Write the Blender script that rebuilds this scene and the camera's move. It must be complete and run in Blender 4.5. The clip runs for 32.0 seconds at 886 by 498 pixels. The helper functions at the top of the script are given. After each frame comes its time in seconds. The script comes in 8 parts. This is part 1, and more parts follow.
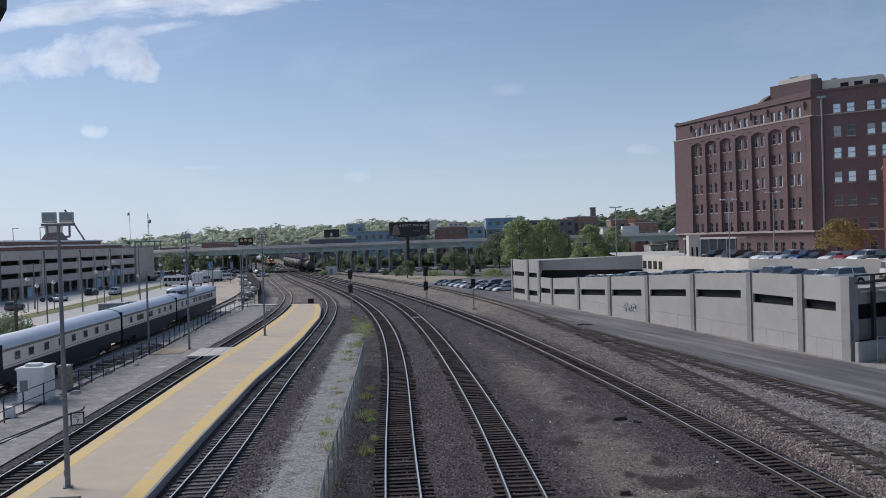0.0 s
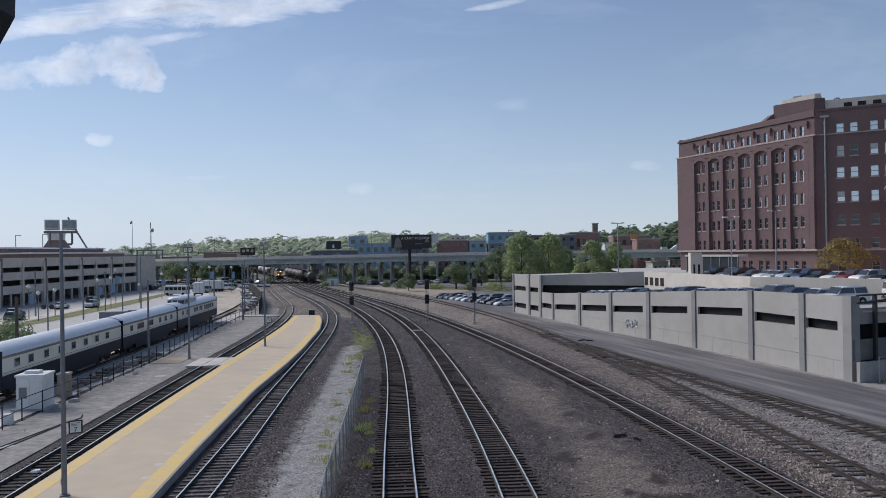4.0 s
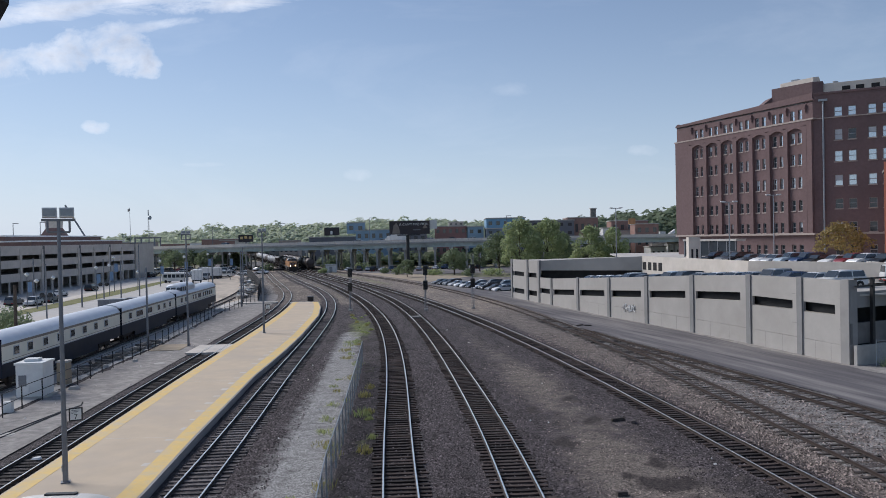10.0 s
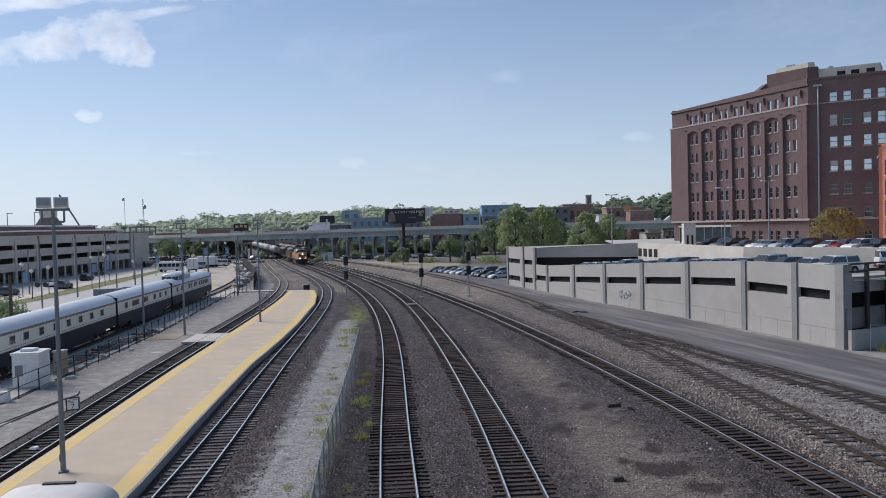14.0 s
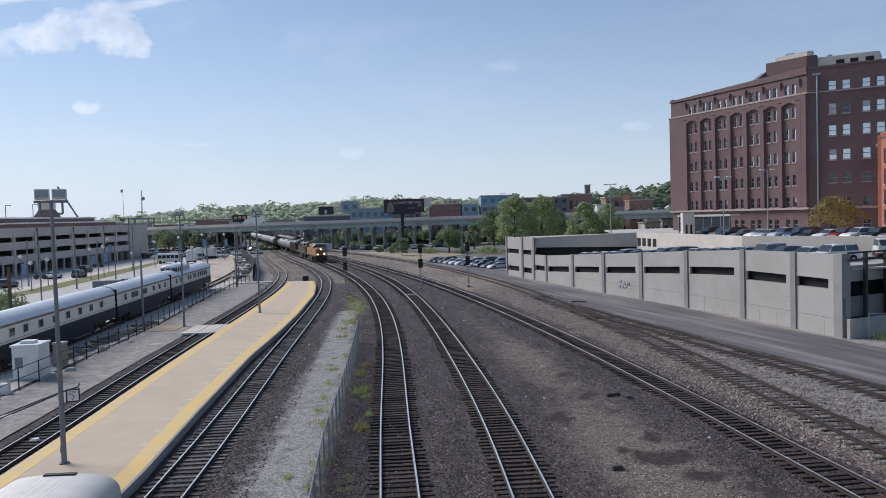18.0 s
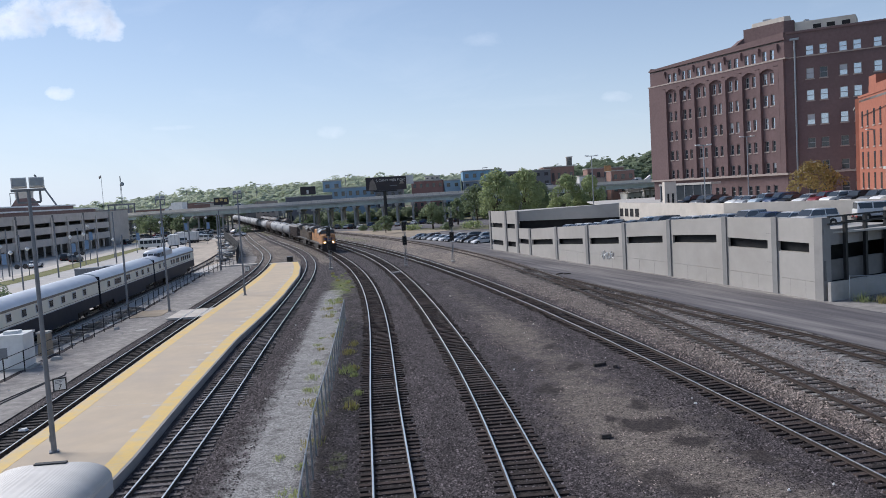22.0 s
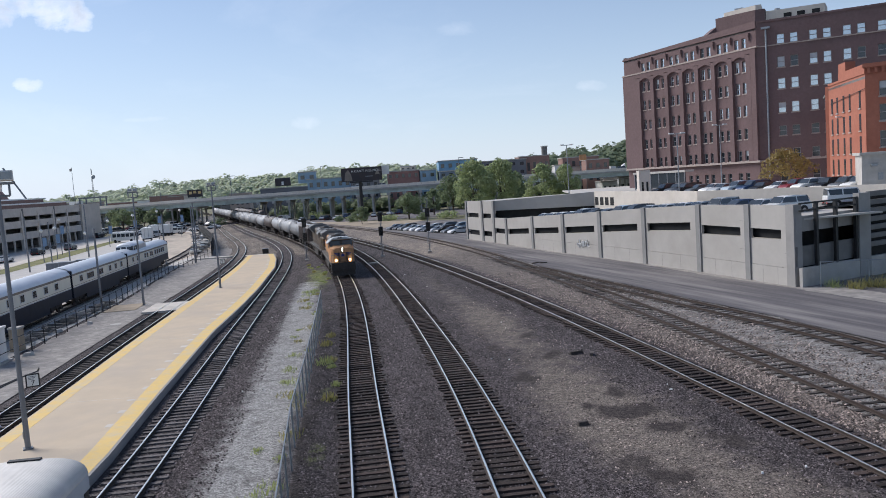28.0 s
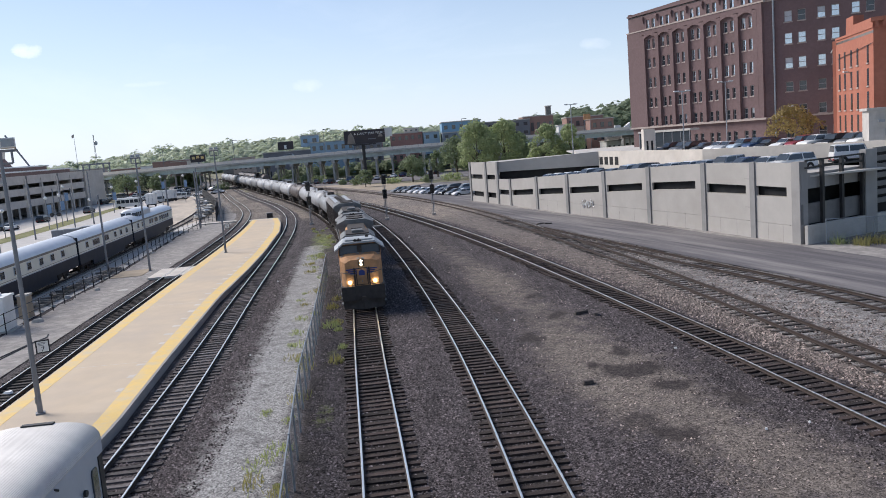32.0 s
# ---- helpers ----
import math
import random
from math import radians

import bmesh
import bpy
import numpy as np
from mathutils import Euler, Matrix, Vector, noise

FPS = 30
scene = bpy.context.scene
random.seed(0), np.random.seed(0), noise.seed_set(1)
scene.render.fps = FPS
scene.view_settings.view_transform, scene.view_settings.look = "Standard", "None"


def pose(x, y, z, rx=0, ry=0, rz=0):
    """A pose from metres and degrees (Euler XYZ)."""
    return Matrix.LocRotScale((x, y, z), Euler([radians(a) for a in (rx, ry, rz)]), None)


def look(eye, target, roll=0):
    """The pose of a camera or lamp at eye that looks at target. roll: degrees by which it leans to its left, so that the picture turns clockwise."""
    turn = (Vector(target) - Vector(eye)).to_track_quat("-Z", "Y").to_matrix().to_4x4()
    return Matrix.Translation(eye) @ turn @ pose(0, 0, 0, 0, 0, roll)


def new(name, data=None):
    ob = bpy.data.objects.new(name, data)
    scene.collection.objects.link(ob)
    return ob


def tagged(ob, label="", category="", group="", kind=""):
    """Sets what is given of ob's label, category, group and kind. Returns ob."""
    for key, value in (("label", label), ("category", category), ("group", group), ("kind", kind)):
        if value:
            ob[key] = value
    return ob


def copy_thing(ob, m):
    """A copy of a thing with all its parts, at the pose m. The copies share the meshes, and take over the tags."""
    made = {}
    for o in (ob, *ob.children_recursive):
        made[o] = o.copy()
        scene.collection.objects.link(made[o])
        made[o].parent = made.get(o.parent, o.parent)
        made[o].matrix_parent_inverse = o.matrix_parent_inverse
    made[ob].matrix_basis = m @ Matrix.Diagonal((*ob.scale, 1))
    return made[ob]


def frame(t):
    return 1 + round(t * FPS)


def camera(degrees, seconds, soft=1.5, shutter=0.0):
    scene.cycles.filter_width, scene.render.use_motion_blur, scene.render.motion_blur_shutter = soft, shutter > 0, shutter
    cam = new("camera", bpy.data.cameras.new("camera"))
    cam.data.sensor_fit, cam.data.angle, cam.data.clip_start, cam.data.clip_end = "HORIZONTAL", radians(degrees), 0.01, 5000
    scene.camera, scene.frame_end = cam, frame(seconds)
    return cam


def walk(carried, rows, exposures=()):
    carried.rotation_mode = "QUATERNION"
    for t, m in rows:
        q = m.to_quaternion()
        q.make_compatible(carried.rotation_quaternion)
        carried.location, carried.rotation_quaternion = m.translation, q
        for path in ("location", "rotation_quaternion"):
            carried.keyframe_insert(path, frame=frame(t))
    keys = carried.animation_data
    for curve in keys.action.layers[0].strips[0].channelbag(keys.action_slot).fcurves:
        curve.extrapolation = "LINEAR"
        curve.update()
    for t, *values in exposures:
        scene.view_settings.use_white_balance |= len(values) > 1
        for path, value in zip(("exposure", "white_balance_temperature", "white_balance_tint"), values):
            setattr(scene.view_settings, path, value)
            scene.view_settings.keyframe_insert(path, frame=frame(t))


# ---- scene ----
cam = camera(58.45, 32.0, soft=0.9)
EYE = (0.0, 0.0, 10.9)
EXPOSURES = ((0.0, -0.38, 5950, 12), (4.0, -0.34, 5950, 12), (9.0, -0.28, 6000, 12), (15.0, -0.20, 6000, 12), (21.0, -0.09, 6000, 12), (24.0, -0.03, 6000, 12), (28.0, 0.0, 6050, 12), (32.0, 0.18, 6200, 13))
walk(cam, [(t, pose(*EYE, rx, ry, rz)) for t, rx, ry, rz in (
    (0.0, 89.234, 1.762, -0.021),
    (0.5, 88.642, 1.491, 0.315),
    (1.0, 88.713, 1.349, 0.290),
    (1.5, 88.819, 1.256, 0.191),
    (2.0, 89.113, 1.115, 0.162),
    (2.5, 89.465, 1.018, 0.140),
    (3.0, 89.800, 0.942, 0.146),
    (3.5, 90.053, 0.902, 0.134),
    (5.5, 90.311, 0.872, 0.071),
    (6.0, 90.043, 0.914, 0.037),
    (6.5, 89.987, 0.900, 0.006),
    (7.0, 90.093, 0.884, -0.003),
    (7.5, 90.078, 0.933, -0.004),
    (8.0, 89.836, 1.027, 0.006),
    (8.5, 89.517, 1.138, -0.002),
    (9.0, 89.305, 1.168, -0.005),
    (9.5, 89.211, 1.226, -0.020),
    (10.0, 89.178, 1.187, -0.017),
    (10.5, 89.118, 1.262, -0.025),
    (11.0, 88.694, 1.382, -0.055),
    (11.5, 88.450, 1.374, -0.060),
    (12.0, 88.527, 1.348, -0.051),
    (12.5, 88.572, 1.409, -0.085),
    (13.0, 88.430, 1.498, -0.157),
    (13.5, 88.283, 1.533, -0.269),
    (14.0, 88.274, 1.502, -0.330),
    (14.5, 88.317, 1.477, -0.341),
    (16.5, 88.016, 1.599, -0.390),
    (17.0, 88.009, 1.621, -0.389),
    (17.5, 87.886, 1.644, -0.391),
    (18.0, 87.579, 1.732, -0.412),
    (18.5, 87.380, 1.730, -0.420),
    (19.0, 87.374, 1.745, -0.412),
    (19.5, 87.311, 1.794, -0.411),
    (20.0, 87.009, 1.900, -0.434),
    (20.5, 86.817, 1.955, -0.466),
    (21.0, 86.688, 2.219, -0.574),
    (21.5, 86.229, 2.953, -1.017),
    (22.0, 85.806, 3.485, -1.672),
    (22.5, 85.362, 3.798, -2.300),
    (23.0, 85.435, 3.819, -2.817),
    (23.5, 85.609, 3.722, -3.010),
    (24.0, 85.633, 3.731, -3.092),
    (24.5, 85.738, 3.731, -3.167),
    (25.0, 85.745, 3.764, -3.277),
    (25.5, 85.646, 3.795, -3.313),
    (27.5, 85.112, 3.905, -3.400),
    (28.0, 84.984, 3.946, -3.416),
    (28.5, 84.739, 3.992, -3.410),
    (29.0, 84.400, 4.055, -3.428),
    (29.5, 84.224, 4.055, -3.455),
    (30.0, 84.074, 4.093, -3.483),
    (30.5, 83.862, 4.134, -3.503),
    (31.0, 83.679, 4.170, -3.524),
    (31.5, 83.380, 4.375, -3.544),
    (32.0, 82.258, 4.709, -3.174),
)], exposures=EXPOSURES)

# ---- world, sun ----
SUN_DIR = Vector((-0.85, 0.55, 0.82)).normalized()
SUN_EL = math.asin(SUN_DIR.z)
SUN_AZ = math.atan2(SUN_DIR.x, SUN_DIR.y)
world = bpy.data.worlds.new("sky")
scene.world = world
world.use_nodes = True


def world_nodes():
    nt = world.node_tree
    nt.nodes.clear()
    N, L = nt.nodes.new, nt.links.new
    out, bg, sky = N("ShaderNodeOutputWorld"), N("ShaderNodeBackground"), N("ShaderNodeTexSky")
    sky.sky_type, sky.sun_disc = "NISHITA", False
    sky.sun_elevation, sky.sun_rotation = SUN_EL, SUN_AZ
    sky.air_density, sky.dust_density, sky.ozone_density, sky.altitude = 1.0, 0.35, 2.0, 250
    bg.inputs["Strength"].default_value = 0.104
    tc = N("ShaderNodeTexCoord")
    sep = N("ShaderNodeSeparateXYZ")
    L(tc.outputs["Generated"], sep.inputs[0])

    def math_node(op, a, b=None, c=None):
        n = N("ShaderNodeMath")
        n.operation = op
        for i, v in enumerate((a, b, c)):
            if v is None:
                continue
            if isinstance(v, (int, float)):
                n.inputs[i].default_value = v
            else:
                L(v, n.inputs[i])
        return n.outputs[0]

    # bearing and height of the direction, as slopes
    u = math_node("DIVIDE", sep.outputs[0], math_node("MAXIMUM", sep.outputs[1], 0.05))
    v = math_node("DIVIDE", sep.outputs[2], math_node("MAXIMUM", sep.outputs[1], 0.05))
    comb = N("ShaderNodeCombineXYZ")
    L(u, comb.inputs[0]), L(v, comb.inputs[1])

    def fbm(scale, detail, stretch, rough=0.6, dist=0.0):
        m = N("ShaderNodeMapping")
        m.inputs["Scale"].default_value = (1, stretch, 1)
        L(comb.outputs[0], m.inputs[0])
        t = N("ShaderNodeTexNoise")
        t.inputs["Scale"].default_value, t.inputs["Detail"].default_value = scale, detail
        t.inputs["Roughness"].default_value, t.inputs["Distortion"].default_value = rough, dist
        L(m.outputs[0], t.inputs["Vector"])
        return t.outputs[0]

    puffs = fbm(24.0, 10, 1.25, 0.62, 0.25)
    streak = fbm(7.0, 10, 4.0, 0.70, 0.6)
    total = thick = None
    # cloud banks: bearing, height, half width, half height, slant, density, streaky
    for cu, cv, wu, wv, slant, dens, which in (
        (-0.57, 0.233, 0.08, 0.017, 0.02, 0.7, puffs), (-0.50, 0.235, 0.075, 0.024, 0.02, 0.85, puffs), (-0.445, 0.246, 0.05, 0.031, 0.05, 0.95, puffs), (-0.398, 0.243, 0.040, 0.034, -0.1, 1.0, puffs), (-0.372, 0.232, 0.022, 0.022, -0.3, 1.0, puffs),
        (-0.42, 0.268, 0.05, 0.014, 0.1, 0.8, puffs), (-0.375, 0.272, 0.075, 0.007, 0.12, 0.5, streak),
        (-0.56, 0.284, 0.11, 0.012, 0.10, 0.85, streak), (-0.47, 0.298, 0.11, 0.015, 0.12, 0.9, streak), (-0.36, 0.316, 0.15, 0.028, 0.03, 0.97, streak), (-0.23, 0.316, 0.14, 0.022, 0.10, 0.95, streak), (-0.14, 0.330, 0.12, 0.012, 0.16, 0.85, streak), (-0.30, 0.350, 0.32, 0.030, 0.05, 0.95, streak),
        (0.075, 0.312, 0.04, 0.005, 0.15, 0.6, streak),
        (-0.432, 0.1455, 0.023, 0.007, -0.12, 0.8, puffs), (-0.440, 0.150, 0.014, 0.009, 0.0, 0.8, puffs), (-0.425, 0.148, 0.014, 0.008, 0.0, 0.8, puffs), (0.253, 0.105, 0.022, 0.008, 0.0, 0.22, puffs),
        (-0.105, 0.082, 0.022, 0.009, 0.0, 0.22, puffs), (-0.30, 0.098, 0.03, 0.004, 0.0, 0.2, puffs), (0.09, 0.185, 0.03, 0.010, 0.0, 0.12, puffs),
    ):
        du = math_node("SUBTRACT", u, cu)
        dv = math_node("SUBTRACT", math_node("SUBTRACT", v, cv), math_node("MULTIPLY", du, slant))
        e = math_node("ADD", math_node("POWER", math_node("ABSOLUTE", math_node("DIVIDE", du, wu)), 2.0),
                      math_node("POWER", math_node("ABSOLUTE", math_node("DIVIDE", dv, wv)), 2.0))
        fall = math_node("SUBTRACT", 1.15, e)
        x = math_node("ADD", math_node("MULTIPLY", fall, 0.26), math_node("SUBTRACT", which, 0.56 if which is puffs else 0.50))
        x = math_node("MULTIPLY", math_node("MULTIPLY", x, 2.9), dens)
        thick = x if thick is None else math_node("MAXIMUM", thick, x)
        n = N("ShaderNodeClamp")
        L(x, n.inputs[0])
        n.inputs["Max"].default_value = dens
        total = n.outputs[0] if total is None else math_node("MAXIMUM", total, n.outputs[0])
    wisps = math_node("MULTIPLY", math_node("MAXIMUM", math_node("SUBTRACT", fbm(3.0, 7, 3.0, 0.6, 0.5), 0.5), 0.0), 0.5)
    total = math_node("MAXIMUM", total, wisps)
    shade = N("ShaderNodeMix")
    shade.data_type = "RGBA"
    shade.inputs[6].default_value, shade.inputs[7].default_value = (6.4, 6.9, 7.8, 1), (11.6, 11.7, 11.9, 1)
    # backlit: thick cloud is grey inside, its thin edges are bright
    lit = N("ShaderNodeClamp")
    L(math_node("ADD", math_node("SUBTRACT", 1.12, math_node("MULTIPLY", math_node("MAXIMUM", thick, 0.0), 0.95)), math_node("MULTIPLY", math_node("SUBTRACT", fbm(17.0, 6, 1.3), 0.5), 2.4)), lit.inputs[0])
    L(lit.outputs[0], shade.inputs[0])
    # pale haze low over the horizon
    haze = N("ShaderNodeMix")
    haze.data_type = "RGBA"
    hz = math_node("MULTIPLY", math_node("POWER", 2.718, math_node("MULTIPLY", math_node("ABSOLUTE", sep.outputs[2]), -5.0)), 0.9)
    # the haze glows most towards the sun
    toward = math_node("ADD", math_node("MULTIPLY", sep.outputs[0], SUN_DIR.x / math.cos(SUN_EL)), math_node("MULTIPLY", sep.outputs[1], SUN_DIR.y / math.cos(SUN_EL)))
    hz = math_node("MULTIPLY", hz, math_node("ADD", 0.74, math_node("MULTIPLY", toward, 0.26)))
    L(hz, haze.inputs[0]), L(sky.outputs[0], haze.inputs[6])
    haze.inputs[7].default_value = (7.2, 8.0, 9.1, 1)
    mix = N("ShaderNodeMix")
    mix.data_type = "RGBA"
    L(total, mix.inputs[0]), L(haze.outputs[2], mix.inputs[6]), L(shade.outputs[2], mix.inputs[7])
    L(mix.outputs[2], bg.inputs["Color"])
    L(bg.outputs[0], out.inputs["Surface"])


world_nodes()
sun = new("sun", bpy.data.lights.new("sun", "SUN"))
# the sun stands behind thin cloud: its shadows are soft
sun.data.energy, sun.data.angle, sun.data.color = 4.0, radians(34.0), (1.0, 0.93, 0.83)
sun.matrix_basis = look(SUN_DIR * 50, (0, 0, 0))


# ---- materials ----
def material(name, c1, c2=None, scale=4.0, rough=0.8, metal=0.0, bump=0.0, bscale=None, stain=None, sscale=0.3, samount=0.5,
             vary=0.0, spec=0.4, detail=6, glow=0.0, stretch=None, turn=0.0):
    m = bpy.data.materials.new(name)
    m.use_nodes = True
    nt = m.node_tree
    N, L = nt.nodes.new, nt.links.new
    b = nt.nodes["Principled BSDF"]
    b.inputs["Roughness"].default_value, b.inputs["Metallic"].default_value = rough, metal
    b.inputs["Specular IOR Level"].default_value = spec
    tc = N("ShaderNodeTexCoord")
    vec = tc.outputs["Object"]
    if stretch:
        mp = N("ShaderNodeMapping")
        rot = N("ShaderNodeMapping")
        mp.inputs["Scale"].default_value = stretch
        rot.inputs["Rotation"].default_value = (0, 0, radians(turn))
        L(vec, rot.inputs[0]), L(rot.outputs[0], mp.inputs[0])
        vec = mp.outputs[0]
    c2 = c2 or tuple(x * 0.8 for x in c1)

    def tex(s, d=detail):
        t = N("ShaderNodeTexNoise")
        t.inputs["Scale"].default_value, t.inputs["Detail"].default_value = s, d
        t.inputs["Roughness"].default_value = 0.62
        L(vec, t.inputs["Vector"])
        return t.outputs[0]

    def ramp(fac, lo, hi):
        r = N("ShaderNodeMapRange")
        r.inputs[1].default_value, r.inputs[2].default_value = lo, hi
        L(fac, r.inputs[0])
        return r.outputs[0]

    def mix(fac, a, bb):
        x = N("ShaderNodeMix")
        x.data_type = "RGBA"
        if isinstance(fac, float):
            x.inputs[0].default_value = fac
        else:
            L(fac, x.inputs[0])
        for i, col in ((6, a), (7, bb)):
            if isinstance(col, tuple):
                x.inputs[i].default_value = (*col, 1)
            else:
                L(col, x.inputs[i])
        return x.outputs[2]

    col = mix(ramp(tex(scale), 0.32, 0.68), c1, c2)
    if stain:
        s = N("ShaderNodeMath")
        s.operation = "MULTIPLY"
        L(ramp(tex(sscale), 0.45, 0.7), s.inputs[0])
        s.inputs[1].default_value = samount
        col = mix(s.outputs[0], col, stain)
    if vary:
        oi, hv = N("ShaderNodeObjectInfo"), N("ShaderNodeHueSaturation")
        r = N("ShaderNodeMapRange")
        r.inputs[3].default_value, r.inputs[4].default_value = 1 - vary, 1 + vary
        L(oi.outputs["Random"], r.inputs[0]), L(r.outputs[0], hv.inputs["Value"]), L(col, hv.inputs["Color"])
        col = hv.outputs[0]
    L(col, b.inputs["Base Color"])
    if bump:
        bp = N("ShaderNodeBump")
        bp.inputs["Strength"].default_value, bp.inputs["Distance"].default_value = min(1, bump), 0.05
        L(tex(bscale or scale * 2), bp.inputs["Height"])
        L(bp.outputs[0], b.inputs["Normal"])
    if glow:
        b.inputs["Emission Color"].default_value = (*c1, 1)
        b.inputs["Emission Strength"].default_value = glow
    return m


def gravel_material(name):
    """Crushed stone with dirt and weeds laid in by the sheet's own masks."""
    m = material(name, (0.032, 0.0275, 0.028), (0.076, 0.0645, 0.066), 9.0, 0.95, bump=0.9, bscale=11.0, spec=0.2)
    nt = m.node_tree
    N, L = nt.nodes.new, nt.links.new
    b = nt.nodes["Principled BSDF"]
    old = b.inputs["Base Color"].links[0].from_socket
    tc = N("ShaderNodeTexCoord")
    voro = N("ShaderNodeTexVoronoi")
    voro.inputs["Scale"].default_value = 21.0
    L(tc.outputs["Object"], voro.inputs["Vector"])
    hsv = N("ShaderNodeHueSaturation")
    mr = N("ShaderNodeMapRange")
    mr.inputs[3].default_value, mr.inputs[4].default_value = 0.15, 2.4
    sepc = N("ShaderNodeSeparateColor")
    L(voro.outputs["Color"], sepc.inputs[0]), L(sepc.outputs[0], mr.inputs[0])
    L(mr.outputs[0], hsv.inputs["Value"]), L(old, hsv.inputs["Color"])
    mp, big, bm_, tone = N("ShaderNodeMapping"), N("ShaderNodeTexNoise"), N("ShaderNodeMapRange"), N("ShaderNodeHueSaturation")
    mp.inputs["Scale"].default_value = (1.0, 0.22, 1.0)
    mp.inputs["Rotation"].default_value = (0, 0, radians(-6))
    big.inputs["Scale"].default_value, big.inputs["Detail"].default_value, big.inputs["Roughness"].default_value = 0.9, 10, 0.75
    bm_.inputs[1].default_value, bm_.inputs[2].default_value, bm_.inputs[3].default_value, bm_.inputs[4].default_value = 0.3, 0.7, 0.5, 1.55
    L(tc.outputs["Object"], mp.inputs[0]), L(mp.outputs[0], big.inputs["Vector"]), L(big.outputs[0], bm_.inputs[0])
    L(bm_.outputs[0], tone.inputs["Value"]), L(hsv.outputs[0], tone.inputs["Color"])
    col = tone.outputs[0]
    for attr, c1, c2, sc in (("dirt", (0.105, 0.088, 0.076), (0.225, 0.192, 0.166), 1.1), ("tar", (0.034, 0.028, 0.027), (0.072, 0.059, 0.055), 1.2), ("soot", (0.028, 0.024, 0.022), (0.055, 0.046, 0.04), 0.8),
                             ("brown", (0.12, 0.10, 0.088), (0.29, 0.25, 0.22), 2.0), ("paved", (0.225, 0.217, 0.208), (0.36, 0.35, 0.336), 1.3), ("sandy", (0.22, 0.18, 0.145), (0.40, 0.335, 0.27), 0.9), ("weeds", (0.10, 0.14, 0.04), (0.2, 0.2, 0.08), 1.5)):
        at = N("ShaderNodeAttribute")
        at.attribute_name = attr
        n1, n2 = N("ShaderNodeTexNoise"), N("ShaderNodeTexNoise")
        n1.inputs["Scale"].default_value, n1.inputs["Detail"].default_value = sc, 8
        n2.inputs["Scale"].default_value, n2.inputs["Detail"].default_value = 7.0, 5
        L(tc.outputs["Object"], n1.inputs["Vector"]), L(tc.outputs["Object"], n2.inputs["Vector"])
        add = N("ShaderNodeMath")
        add.operation = "ADD"
        L(at.outputs["Fac"], add.inputs[0]), L(n1.outputs[0], add.inputs[1])
        fac = N("ShaderNodeMapRange")
        fac.inputs[1].default_value, fac.inputs[2].default_value = 0.82, 1.24
        L(add.outputs[0], fac.inputs[0])
        spread = N("ShaderNodeMapRange")
        spread.inputs[1].default_value, spread.inputs[2].default_value = 0.33, 0.67
        cm, fm = N("ShaderNodeMix"), N("ShaderNodeMix")
        cm.data_type = fm.data_type = "RGBA"
        cm.inputs[6].default_value, cm.inputs[7].default_value = (*c1, 1), (*c2, 1)
        L(n2.outputs[0], spread.inputs[0]), L(spread.outputs[0], cm.inputs[0])
        L(fac.outputs[0], fm.inputs[0]), L(col, fm.inputs[6]), L(cm.outputs[2], fm.inputs[7])
        col = fm.outputs[2]
    # every stone keeps its own shade, also where dirt lies over it
    grit = N("ShaderNodeHueSaturation")
    gm = N("ShaderNodeMapRange")
    gm.inputs[3].default_value, gm.inputs[4].default_value = 0.35, 1.65
    L(sepc.outputs[1], gm.inputs[0]), L(gm.outputs[0], grit.inputs["Value"]), L(col, grit.inputs["Color"])
    L(grit.outputs[0], b.inputs["Base Color"])
    return m


def leaf_material(name, c1, c2, scale, light=0.45):
    """Leaves that let some of the sun through."""
    m = material(name, c1, c2, scale, 0.6, spec=0.25)
    nt = m.node_tree
    N, L = nt.nodes.new, nt.links.new
    out, b = nt.nodes["Material Output"], nt.nodes["Principled BSDF"]
    tr, mx = N("ShaderNodeBsdfTranslucent"), N("ShaderNodeMixShader")
    mx.inputs[0].default_value = light
    L(b.inputs["Base Color"].links[0].from_socket, tr.inputs["Color"])
    L(b.outputs[0], mx.inputs[1]), L(tr.outputs[0], mx.inputs[2]), L(mx.outputs[0], out.inputs["Surface"])
    return m


def glass_material(name, tint=(0.03, 0.035, 0.04)):
    m = material(name, tint, tuple(x * 0.7 for x in tint), 0.7, 0.08, spec=0.8)
    return m


